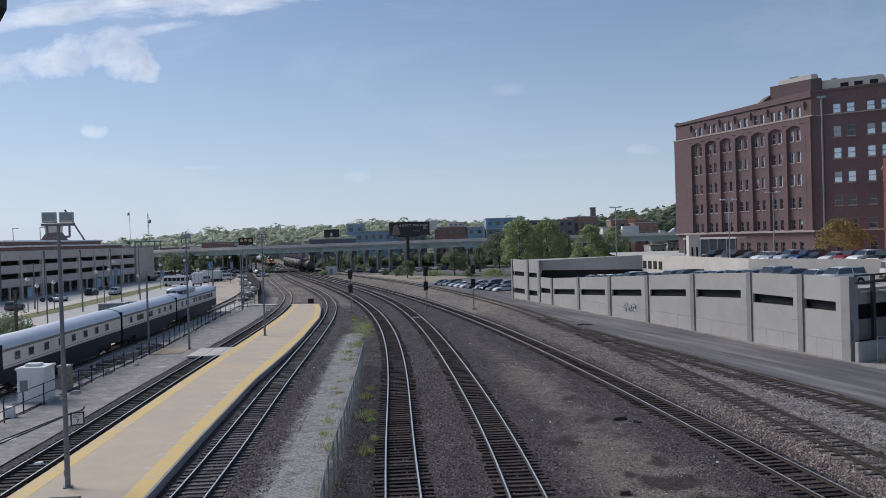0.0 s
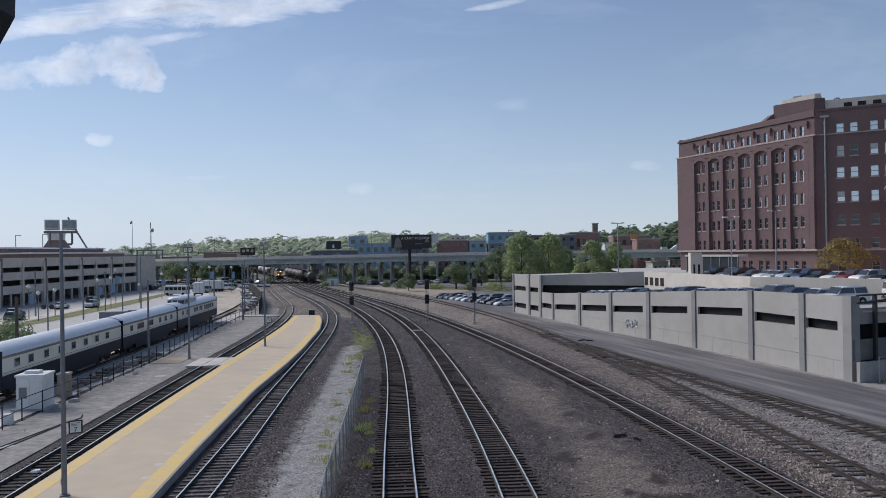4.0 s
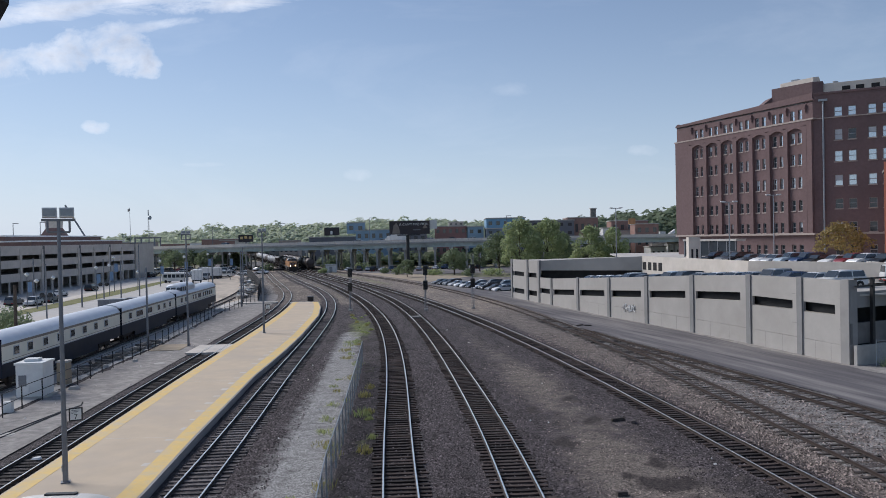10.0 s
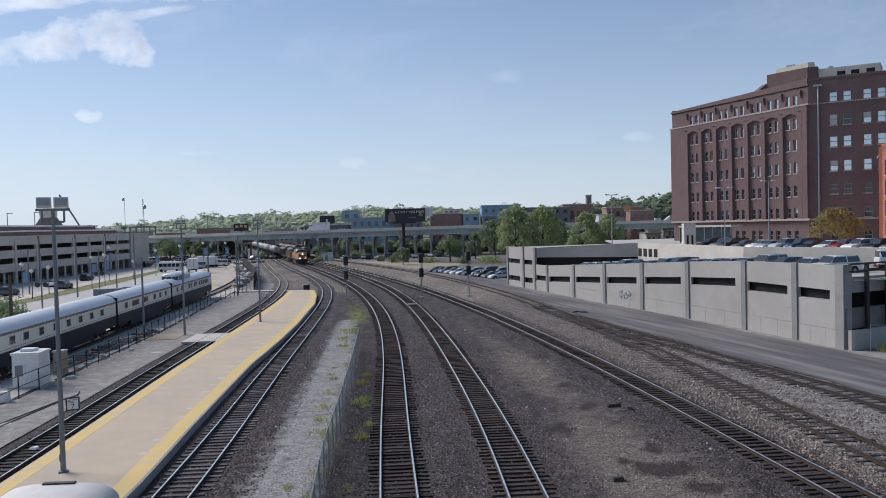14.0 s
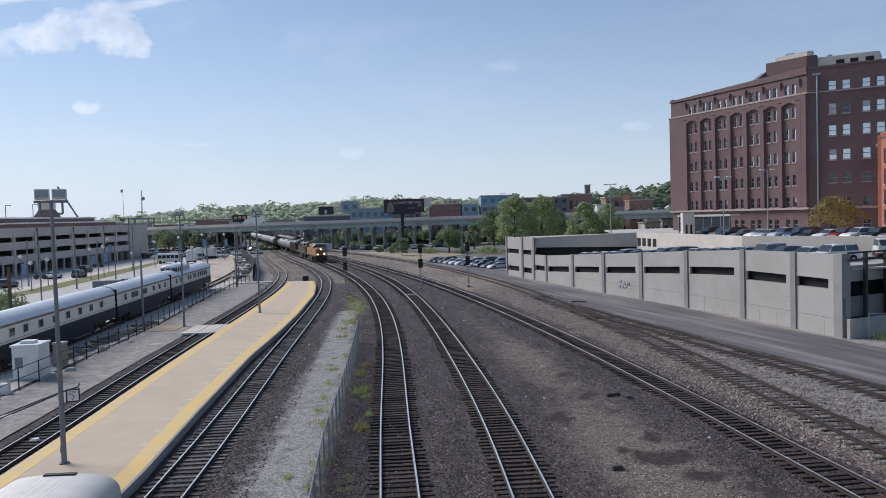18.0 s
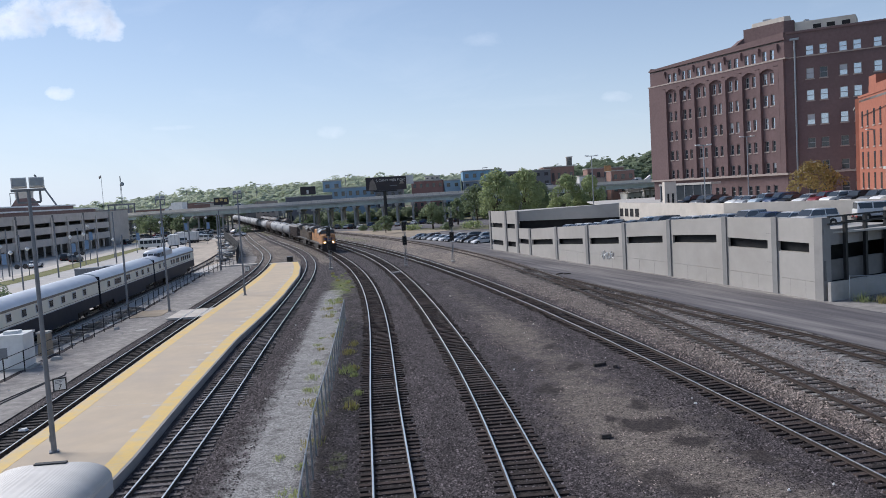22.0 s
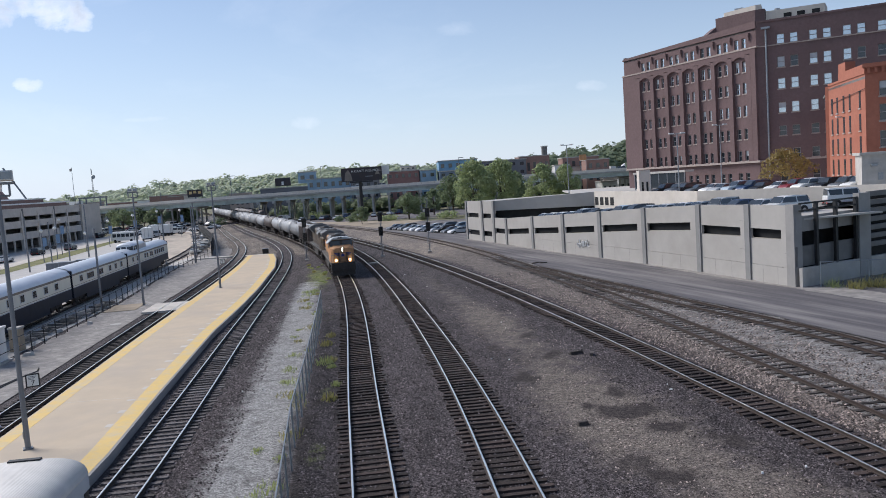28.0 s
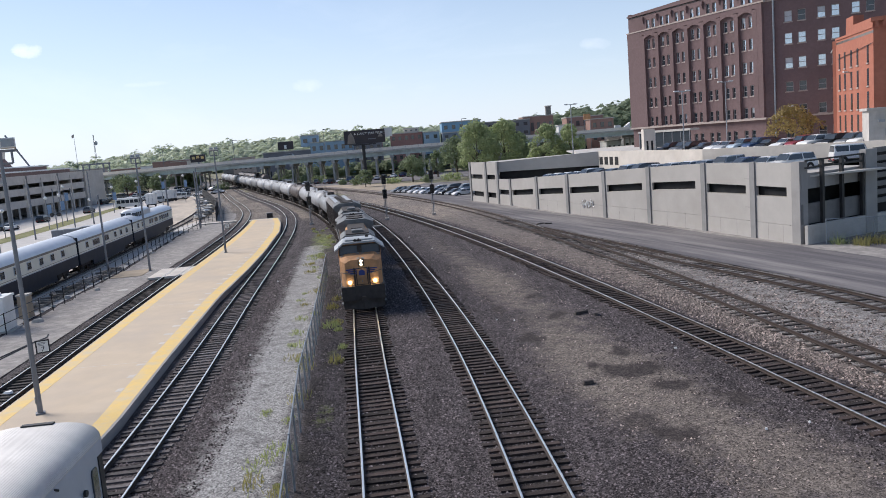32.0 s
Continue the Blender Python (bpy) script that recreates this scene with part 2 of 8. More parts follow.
MAT = dict(
    gravel=gravel_material("gravel"),
    tie=material("weathered_wood", (0.026, 0.018, 0.016), (0.076, 0.053, 0.045), 5.0, 0.9, bump=0.6, vary=0.6, stretch=(1, 6, 6)),
    tie_grey=material("grey_wood", (0.15, 0.138, 0.13), (0.34, 0.32, 0.30), 6.0, 0.9, bump=0.5, vary=0.5, stretch=(1, 6, 6)),
    tie_mid=material("half_buried_wood", (0.03, 0.025, 0.023), (0.095, 0.08, 0.07), 5.0, 0.9, bump=0.6, vary=0.65, stretch=(1, 6, 6)),
    tie_worn=material("worn_grey_wood", (0.055, 0.047, 0.046), (0.16, 0.142, 0.138), 5.0, 0.9, bump=0.5, vary=0.6, stretch=(1, 6, 6)),
    rail=material("rail_steel", (0.055, 0.038, 0.031), (0.035, 0.026, 0.022), 12.0, 0.8),
    rail_top=material("rail_head", (1.0, 0.95, 0.87), (0.93, 0.88, 0.80), 3.0, 0.3, metal=1.0),
    rail_dull=material("rail_head_rusty", (0.075, 0.052, 0.042), (0.045, 0.033, 0.028), 3.0, 0.6, metal=0.25),
    platform=material("platform_concrete", (0.60, 0.485, 0.35), (0.53, 0.43, 0.315), 0.5, 0.85, bump=0.1, bscale=30, stain=(0.46, 0.39, 0.32), sscale=0.12, samount=0.8, detail=9),
    yellow=material("yellow_paint", (0.78, 0.54, 0.17), (0.70, 0.50, 0.20), 3.0, 0.75, stain=(0.56, 0.48, 0.36), sscale=0.9, samount=0.7),
    concrete=material("concrete", (0.50, 0.48, 0.45), (0.42, 0.40, 0.37), 1.2, 0.9, bump=0.15, bscale=14, stain=(0.33, 0.30, 0.27), sscale=0.3, samount=0.45),
    concrete_pale=material("pale_concrete", (0.66, 0.60, 0.53), (0.58, 0.53, 0.47), 0.9, 0.9, bump=0.1, bscale=10, stain=(0.42, 0.37, 0.31), sscale=0.25, samount=0.45),
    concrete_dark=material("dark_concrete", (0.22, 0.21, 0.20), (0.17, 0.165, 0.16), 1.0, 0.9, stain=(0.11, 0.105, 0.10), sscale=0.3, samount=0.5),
    garage=material("precast_panel", (0.43, 0.405, 0.375), (0.39, 0.368, 0.34), 0.7, 0.85, bump=0.08, bscale=20, stain=(0.31, 0.285, 0.255), sscale=0.18, samount=0.5),
    concrete_pier=material("grey_concrete_pier", (0.34, 0.325, 0.31), (0.29, 0.28, 0.27), 0.8, 0.88, bump=0.1, bscale=14, stain=(0.22, 0.21, 0.2), sscale=0.3),
    # joints, and pilasters whose shaded side face is put into the colour
    garage_dark=material("precast_pilaster", (0.27, 0.265, 0.26), (0.23, 0.225, 0.22), 1.0, 0.85, stain=(0.17, 0.165, 0.16), sscale=0.3),
    asphalt=material("asphalt", (0.085, 0.077, 0.083), (0.145, 0.134, 0.138), 1.6, 0.9, bump=0.35, bscale=25, stain=(0.28, 0.26, 0.245), sscale=0.7, samount=0.85, stretch=(1.0, 0.07, 1.0), turn=-15.0, detail=9),
    # worn asphalt, paled further so the colour carries the lot's brighter light
    asphalt_pale=material("sunlit_worn_asphalt", (0.56, 0.535, 0.505), (0.44, 0.42, 0.40), 0.7, 0.92, bump=0.3, bscale=18, stain=(0.50, 0.455, 0.40), sscale=0.07, samount=0.8),
    lane=material("gritty_lane", (0.40, 0.37, 0.34), (0.20, 0.185, 0.175), 1.7, 0.92, bump=0.6, bscale=12, stain=(0.20, 0.185, 0.175), sscale=0.45, samount=0.75, detail=12),
    walkway=material("cracked_concrete_strip", (0.29, 0.28, 0.265), (0.20, 0.193, 0.183), 2.2, 0.92, bump=0.4, bscale=14, stain=(0.12, 0.113, 0.105), sscale=0.6, samount=0.75),
    earth=material("dry_ground", (0.26, 0.23, 0.17), (0.17, 0.17, 0.10), 0.25, 0.95, bump=0.4, bscale=6, stain=(0.10, 0.12, 0.05), sscale=0.035, samount=0.8),
    # tan dirt, its colour also raised for the brighter light there
    dust=material("dusty_dirt", (0.56, 0.48, 0.39), (0.46, 0.39, 0.315), 0.5, 0.95, bump=0.3, bscale=8, stain=(0.27, 0.24, 0.205), sscale=0.16, samount=0.7, stretch=(1.0, 0.35, 1.0), turn=-14.0),
    sand=material("sandy_verge", (0.42, 0.34, 0.25), (0.33, 0.27, 0.20), 0.6, 0.95, bump=0.4, bscale=9, stain=(0.22, 0.19, 0.14), sscale=0.1, samount=0.6),
    grass=material("dry_grass", (0.20, 0.19, 0.07), (0.12, 0.14, 0.045), 2.5, 0.95, bump=0.6, stain=(0.29, 0.25, 0.12), sscale=0.4, samount=0.7),
    brick=material("dark_red_brick", (0.186, 0.124, 0.123), (0.146, 0.098, 0.097), 2.2, 0.9, bump=0.15, bscale=25, stain=(0.115, 0.077, 0.075), sscale=0.16, samount=0.5),
    brick_bright=material("orange_red_brick", (0.40, 0.152, 0.098), (0.33, 0.126, 0.084), 2.0, 0.9, bump=0.15, bscale=25, stain=(0.31, 0.10, 0.06), sscale=0.2, samount=0.5),
    # far brick made paler: distance haze is put into the colour
    brick_far=material("hazed_red_brick", (0.34, 0.21, 0.175), (0.27, 0.17, 0.145), 0.6, 0.9),
    stone_trim=material("pale_stone_trim", (0.42, 0.35, 0.31), (0.35, 0.29, 0.26), 2.0, 0.85),
    glass=glass_material("window_glass", (0.05, 0.06, 0.07)),
    # pale mirror-like panes, added so upper windows carry the sky's reflection
    glass_sky=material("sky_mirror_glass", (0.62, 0.66, 0.70), (0.50, 0.54, 0.58), 0.35, 0.12, metal=0.9),
    # near-black: the shade inside openings and slots, put into the colour
    dark=material("interior_shade", (0.018, 0.018, 0.019), (0.03, 0.03, 0.031), 1.0, 0.9),
    blind=material("window_blind", (0.66, 0.68, 0.69), (0.52, 0.55, 0.58), 0.8, 0.6),
    frame_white=material("pale_window_frame", (0.40, 0.40, 0.40), (0.33, 0.33, 0.33), 2.0, 0.6),
    steel=material("grey_painted_steel", (0.22, 0.23, 0.25), (0.18, 0.19, 0.21), 3.0, 0.5, metal=0.3),
    galv=material("galvanised_steel", (0.36, 0.38, 0.40), (0.28, 0.30, 0.32), 5.0, 0.45, metal=0.6),
    black=material("black_paint", (0.018, 0.018, 0.02), (0.03, 0.03, 0.031), 3.0, 0.55),
    white=material("white_paint", (0.78, 0.78, 0.76), (0.70, 0.70, 0.69), 2.0, 0.5, stain=(0.5, 0.49, 0.47), sscale=0.6, samount=0.4),
    cream=material("cream_paint", (0.82, 0.79, 0.68), (0.76, 0.73, 0.63), 1.0, 0.4),
    navy=material("dark_slate_paint", (0.024, 0.030, 0.048), (0.017, 0.022, 0.034), 1.0, 0.4, stain=(0.055, 0.052, 0.05), sscale=0.7, samount=0.3, spec=0.12),
    silver=material("silver_roof", (0.66, 0.68, 0.71), (0.58, 0.60, 0.64), 0.8, 0.42, metal=0.35),
    # leaf and leaf_dark are lightened, with some distance haze in the colour
    leaf=leaf_material("summer_leaf", (0.43, 0.48, 0.25), (0.27, 0.33, 0.165), 0.8),
    leaf_dark=leaf_material("deep_leaf", (0.26, 0.31, 0.175), (0.17, 0.215, 0.12), 0.8),
    leaf_gold=leaf_material("turning_leaf", (0.36, 0.265, 0.10), (0.23, 0.19, 0.075), 1.2, 0.35),
    # far hills: the haze over them is put into this pale leaf colour
    leaf_far=leaf_material("haze_pale_leaf", (0.64, 0.68, 0.52), (0.55, 0.60, 0.46), 0.03, 0.55),
    bark=material("bark", (0.12, 0.095, 0.075), (0.07, 0.055, 0.045), 5.0, 0.95, bump=0.6),
)


# ---- mesh helpers ----
class Geo:
    """Vertices and faces gathered for one mesh."""

    def __init__(self):
        self.v, self.f = [], []

    def add(self, verts, faces):
        n = len(self.v)
        self.v.extend(verts)
        self.f.extend([tuple(i + n for i in q) for q in faces])
        return self

    def box(self, x0, x1, y0, y1, z0, z1, m=None):
        vs = [(x, y, z) for z in (z0, z1) for x, y in ((x0, y0), (x1, y0), (x1, y1), (x0, y1))]
        if m is not None:
            vs = [tuple(m @ Vector(p)) for p in vs]
        return self.add(vs, [(3, 2, 1, 0), (4, 5, 6, 7), (0, 1, 5, 4), (1, 2, 6, 5), (2, 3, 7, 6), (3, 0, 4, 7)])

    def prism(self, poly, z0, z1, taper=1.0, m=None):
        n = len(poly)
        cx, cy = sum(p[0] for p in poly) / n, sum(p[1] for p in poly) / n
        vs = [(x, y, z0) for x, y in poly] + [(cx + (x - cx) * taper, cy + (y - cy) * taper, z1) for x, y in poly]
        if m is not None:
            vs = [tuple(m @ Vector(p)) for p in vs]
        return self.add(vs, [tuple(range(n))[::-1], tuple(range(n, 2 * n))] + [(i, (i + 1) % n, n + (i + 1) % n, n + i) for i in range(n)])

    def cyl(self, p, q, r0, r1=None, n=10, caps=True):
        r1 = r0 if r1 is None else r1
        p, q = Vector(p), Vector(q)
        d = (q - p).normalized()
        a = d.orthogonal().normalized()
        b = d.cross(a)
        ring = lambda c, r: [tuple(c + a * (r * math.cos(2 * math.pi * i / n)) + b * (r * math.sin(2 * math.pi * i / n))) for i in range(n)]
        fs = [(i, (i + 1) % n, n + (i + 1) % n, n + i) for i in range(n)]
        if caps:
            fs += [tuple(range(n))[::-1], tuple(range(n, 2 * n))]
        return self.add(ring(p, r0) + ring(q, r1), fs)

    def sweep(self, path, profile, close=True):
        """profile: points (side, up) swept along a path in plan, (x, y, z) each."""
        k, vs, fs = len(profile), [], []
        for i, p in enumerate(path):
            a, b = path[max(0, i - 1)], path[min(len(path) - 1, i + 1)]
            d = Vector((b[0] - a[0], b[1] - a[1], 0)).normalized()
            side = Vector((d.y, -d.x, 0))
            vs += [(p[0] + side.x * s, p[1] + side.y * s, p[2] + up) for s, up in profile]
        for i in range(len(path) - 1):
            for j in range(k if close else k - 1):
                fs.append((i * k + j, i * k + (j + 1) % k, (i + 1) * k + (j + 1) % k, (i + 1) * k + j))
        if close:
            fs += [tuple(range(k))[::-1], tuple(range((len(path) - 1) * k, len(path) * k))]
        return self.add(vs, fs)

    def loft(self, rings):
        k = len(rings[0])
        vs = [p for r in rings for p in r]
        fs = [(i * k + j, i * k + (j + 1) % k, (i + 1) * k + (j + 1) % k, (i + 1) * k + j) for i in range(len(rings) - 1) for j in range(k)]
        fs += [tuple(range(k))[::-1], tuple(range((len(rings) - 1) * k, len(rings) * k))]
        return self.add(vs, fs)

    def mesh(self, name, mat, smooth=0, fix=True):
        me = bpy.data.meshes.new(name)
        me.from_pydata(self.v, [], self.f)
        if fix:
            bm = bmesh.new()
            bm.from_mesh(me)
            bmesh.ops.recalc_face_normals(bm, faces=bm.faces)
            bm.to_mesh(me)
            bm.free()
        if mat is not None:
            me.materials.append(mat)
        if smooth:
            me.shade_smooth()
            me.set_sharp_from_angle(angle=radians(smooth))
        return me


def part(name, geo, mat, parent=None, label="", smooth=0, fix=True, at=None):
    me = geo if isinstance(geo, bpy.types.Mesh) else geo.mesh(name, mat, smooth, fix)
    ob = new(name, me)
    if parent is not None:
        ob.parent = parent
    if at is not None:
        ob.matrix_basis = at
    return tagged(ob, label)


def thing(name, label, category, m=None, group="", kind=""):
    ob = new(name)
    ob.empty_display_size = 0.2
    if m is not None:
        ob.matrix_basis = m
    return tagged(ob, label, category, group, kind)


def heading(p, q):
    return math.degrees(math.atan2(q[1] - p[1], q[0] - p[0]))


def smooth_path(points, step=2.0):
    """A natural cubic through plan points, sampled evenly by arc."""
    P = np.array(points, float)
    y, n = P[:, 1], len(P)
    h = np.diff(y)
    A, r = np.eye(n), np.zeros(n)
    for i in range(1, n - 1):
        A[i, i - 1:i + 2] = h[i - 1], 2 * (h[i - 1] + h[i]), h[i]
        r[i] = 3 * ((P[i + 1, 0] - P[i, 0]) / h[i] - (P[i, 0] - P[i - 1, 0]) / h[i - 1])
    c = np.linalg.solve(A, r)
    ys = np.arange(y[0], y[-1] + 1e-6, 0.5)
    k = np.clip(np.searchsorted(y, ys, "right") - 1, 0, n - 2)
    t = ys - y[k]
    b = (P[k + 1, 0] - P[k, 0]) / h[k] - h[k] * (2 * c[k] + c[k + 1]) / 3
    xs = P[k, 0] + b * t + c[k] * t ** 2 + (c[k + 1] - c[k]) / (3 * h[k]) * t ** 3
    s = np.concatenate([[0], np.cumsum(np.hypot(np.diff(xs), np.diff(ys)))])
    q = np.arange(0, s[-1], step)
    return np.stack([np.interp(q, s, xs), np.interp(q, s, ys)], 1)


# ---- plan: track centre lines (x, y), rail tops at z = 0 ----
TRACK_A = ((0.2, -30), (-0.35, 0), (-1.1, 20), (-2.47, 40), (-3.73, 60), (-5.32, 80), (-7.56, 100), (-10.59, 120), (-14.42, 140), (-18.95, 160), (-24.04, 180), (-32.41, 210), (-44.17, 250), (-58.89, 300), (-82.36, 380), (-118, 500), (-157, 620), (-218, 800))
TRACK_B = ((3.6, -30), (3.75, 0), (3.6, 20), (2.93, 40), (1.5, 60), (-0.35, 80), (-2.6, 100), (-5.4, 120), (-9.0, 140), (-13.5, 160), (-18.7, 180), (-27.6, 210), (-40.2, 250), (-55.2, 300), (-78.5, 380), (-114, 500))
TRACK_C = ((21.0, -30), (19.0, 0), (17.1, 20), (14.81, 40), (12.14, 60), (8.98, 80), (5.31, 100), (1.12, 120), (-3.59, 140), (-8.81, 160), (-14.52, 180), (-23.9, 210), (-36.6, 250), (-51.6, 300), (-74.5, 380), (-110, 500))
TRACK_D = ((22.6, -30), (21.7, 0), (20.8, 20), (19.65, 40), (18.3, 60), (16.4, 80), (13.9, 100), (10.9, 120), (7.0, 140), (2.3, 160), (-3.2, 180), (-13.0, 210), (-28.0, 250), (-46.5, 300), (-70, 380))
TRACK_E = ((28.6, -10), (28.2, 10), (27.4, 28), (26.4, 38), (25.6, 44.6), (24.7, 49.6), (23.4, 55.3), (21.8, 62.2), (19.8, 71.7), (18.3, 78), (16.6, 86), (15.35, 92))
TRACK_P1 = ((-18.2, -30), (-19.2, 0), (-20.2, 20), (-21.2, 40), (-22.5, 60), (-23.6, 80), (-24.7, 100), (-26.1, 120), (-28.3, 140), (-31.6, 160), (-36.3, 180), (-44.4, 210), (-54.8, 250), (-67.5, 300))
TRACK_P2 = ((-9.6, -30), (-10.1, 0), (-10.8, 20), (-11.77, 40), (-13.16, 60), (-14.4, 80), (-15.7, 100), (-17.4, 120), (-20.1, 140), (-24.1, 160), (-29.2, 180), (-38.0, 210), (-49.2, 250), (-61.5, 296))
COACH_LINE = ((-31.2, 10), (-34.2, 50), (-36.3, 80), (-38.4, 110), (-41.5, 150), (-49, 200), (-58, 250))
PATH_A = smooth_path(TRACK_A, 1.0)
TABLE = {}
for key, pts in (("A", TRACK_A), ("B", TRACK_B), ("C", TRACK_C), ("D", TRACK_D), ("E", TRACK_E), ("P1", TRACK_P1), ("P2", TRACK_P2), ("K", COACH_LINE)):
    TABLE[key] = smooth_path(pts, 1.0)


def track_x(key, y):
    return np.interp(y, TABLE[key][:, 1], TABLE[key][:, 0])


def ribbon(name, mat, left, right, ys, z, label, jitter=0.0, seed=1, kind="structure"):
    """A ground sheet between two edges given as functions of y."""
    rnd = random.Random(seed)
    g = Geo()
    for y in ys:
        a, b = left(y) + jitter * (noise.noise(Vector((y * 0.35, seed, 0))) + 0.5 * rnd.uniform(-1, 1)), right(y) + jitter * 0.4 * noise.noise(Vector((y * 0.35, seed, 5)))
        g.v += [(a, y, z), ((a + b) / 2, y, z), (b, y, z)]
    for i in range(len(ys) - 1):
        for j in range(2):
            g.f.append((3 * i + j, 3 * i + j + 1, 3 * i + j + 4, 3 * i + j + 3))
    ob = part(name, g, mat, fix=False)
    return tagged(ob, label, name.replace("_", " "), kind=kind)


# ---- ground ----
ground = part("ground", Geo().add([(-3000, -600, -0.6), (3000, -600, -0.6), (3000, 4000, -0.6), (-3000, 4000, -0.6)], [(0, 1, 2, 3)]), MAT["earth"])
tagged(ground, "dry earth with patches of grass reaching the hills", "ground", kind="structure")


# oil-dark stains: x, y and half sizes
TAR = ((10.1, 38.1, 0.7, 1.1), (10.9, 32.3, 1.0, 0.6), (9.7, 34.9, 1.7, 1.0), (8.4, 36.3, 0.8, 0.6), (8.9, 27.2, 1.3, 0.8), (8.2, 28.9, 0.8, 0.5), (8.6, 47.3, 0.9, 1.1), (8.3, 53.9, 0.8, 1.2), (5.6, 51.1, 0.5, 1.4), (12.6, 30.0, 0.8, 0.9), (6.2, 42.5, 0.5, 1.6))


def track_bed():
    ys = list(np.arange(-30, 20, 2.0)) + list(np.arange(20, 70, 0.6)) + list(np.arange(70, 130, 1.0)) + list(np.arange(130, 440, 4.0))
    us = list(np.arange(-33, -14, 1.0)) + list(np.arange(-14, 24, 0.5)) + list(np.arange(24, 46.1, 1.0))
    g = Geo()
    masks = {k: [] for k in ("dirt", "tar", "soot", "brown", "paved", "sandy", "weeds")}
    for y in ys:
        a, b, c, d = (float(track_x(k, y)) for k in "ABCD")
        p2, fence = float(track_x("P2", y)), float(np.interp(y, (28, 34, 43, 57, 71, 90), (-4.7, -5.2, -5.6, -6.5, -7.4, -9.3)))
        for u in us:
            x = a + u
            z = -0.235 + 0.03 * noise.noise(Vector((x * 0.25, y * 0.25, 0))) + 0.012 * noise.noise(Vector((x * 1.3, y * 1.3, 3)))
            if y > 140 and x > d + 5:
                z -= 0.4 * min(1.0, (x - d - 5) / 2)
            g.v.append((x, y, z))
            mid = (b + c) / 2 + 0.6
            half = max(0.5, (c - b) / 2 - 1.6)
            n = noise.noise(Vector((x * 0.12, y * 0.07, 7)))
            lane_x, lane_w = float(np.interp(y, (15, 25, 28, 33, 40, 47, 60, 80, 120), (13.0, 11.2, 9.6, 8.7, 8.2, 8.1, 6.6, 4.0, 0.0))), float(np.interp(y, (15, 28, 40, 60, 90), (4.4, 3.6, 3.0, 2.6, 1.6)))
            dirt = 0.68 * math.exp(-((x - lane_x) / lane_w) ** 2) * float(np.interp(y, (62, 85, 120), (1, 0.6, 0.2))) + 0.25 * n * (b + 1.5 < x < c - 1)
            if y > 125 and float(track_x("P1", y)) - 6 < x < a - 1.6 and abs(x - p2) > 1.5:
                dirt = max(dirt, (0.72 + 0.3 * n) * min(1.0, (y - 125) / 15))
            masks["dirt"].append(max(0.0, dirt))
            wx, wy = x + 1.0 * noise.noise(Vector((x * 0.7, y * 0.7, 11))), y + 0.9 * noise.noise(Vector((x * 0.8, y * 0.8, 17)))
            masks["tar"].append(1.15 * sum(math.exp(-((wx - tx) / rx) ** 2 - ((wy - ty) / ry) ** 2) for tx, ty, rx, ry in TAR if abs(y - ty) < 4) + 0.25 * max(0.0, -n - 0.15) * (b + 1 < x < c))
            pl, pr = float(np.interp(y, (-30, 29, 36, 45, 60, 78, 90), (-7.6, -9.0, -9.3, -9.8, -10.6, -11.6, -12.4))), fence - 0.1
            e = float(track_x("E", y)) if y < 92 else d
            gap = 0.52 * (d - 1.3 < x < e + 2.6) * (y < 110)
            masks["paved"].append(max(gap, min(0.74, max(0.0, 0.26 + 0.46 * min(x - pl, (pr - x) * 1.6))) if y < 96 else 0.5 * (y > 150 and x < float(track_x("P1", y)) - 1.8)))
            soot = 0.75 * math.exp(-((x - a) / 1.35) ** 4) + 0.7 * math.exp(-((x - b) / 1.35) ** 4) + 0.6 * math.exp(-((x - c) / 1.25) ** 4)
            soot += 0.55 * (math.exp(-(((x - a + 3.0) / 1.6) ** 2)) if x > fence else 0)
            masks["soot"].append(soot)
            far_strip = y > 135 and float(track_x("P1", y)) - 8 < x < a - 2.2 and abs(x - p2) > 1.5 and abs(x - float(track_x("P1", y))) > 1.5
            masks["sandy"].append(max(0.0, (0.40 + 0.3 * n) * float(np.interp(y, (90, 125), (0, 1))) * (c + 1.9 < x < d + 6), (0.34 + 0.4 * n) * far_strip))
            cd = (c + d) / 2
            masks["brown"].append(max(0.5 * (d + 1.2 < x < e - 1.0), 0.42 * (e + 1.0 < x < e + 3.5) * (y < 92), 0.62 * max(0, 1 - abs((x - cd - 0.7) / max(1.0, (d - c) / 2 - 1.0)) ** 4), 0.7 * float(np.interp(y, (85, 120), (0, 1))) * float(np.interp(x, (c + 1.5, c + 2.5, d + 6, d + 9), (0, 1, 1, 0)))))
            w = 0.55 * math.exp(-((x - fence - 0.9) / 0.7) ** 2) * (20 < y < 75) * (0.4 + noise.noise(Vector((0, y * 0.2, 1))))
            w += 0.7 * math.exp(-((x - (p2 + a) / 2 - 1.0) / 1.8) ** 2 - ((y - 100) / 14) ** 2)
            w += 0.5 * max(0, 1 - abs((x - (c + 5)) / 5)) * (y > 190) + 0.45 * math.exp(-((x - (p2 + a) / 2) / 2.5) ** 2) * (y > 150) * (0.6 + n)
            masks["weeds"].append(max(0.0, w))
    k = len(us)
    for i in range(len(ys) - 1):
        for j in range(k - 1):
            g.f.append((i * k + j, i * k + j + 1, (i + 1) * k + j + 1, (i + 1) * k + j))
    ob = part("track_bed", g, MAT["gravel"], fix=False)
    ob.data.shade_smooth()
    for name, vals in masks.items():
        ob.data.attributes.new(name, "FLOAT", "POINT").data.foreach_set("value", vals)
    tagged(ob, "dark crushed stone track bed with worn dirt patches", "track bed", kind="structure")


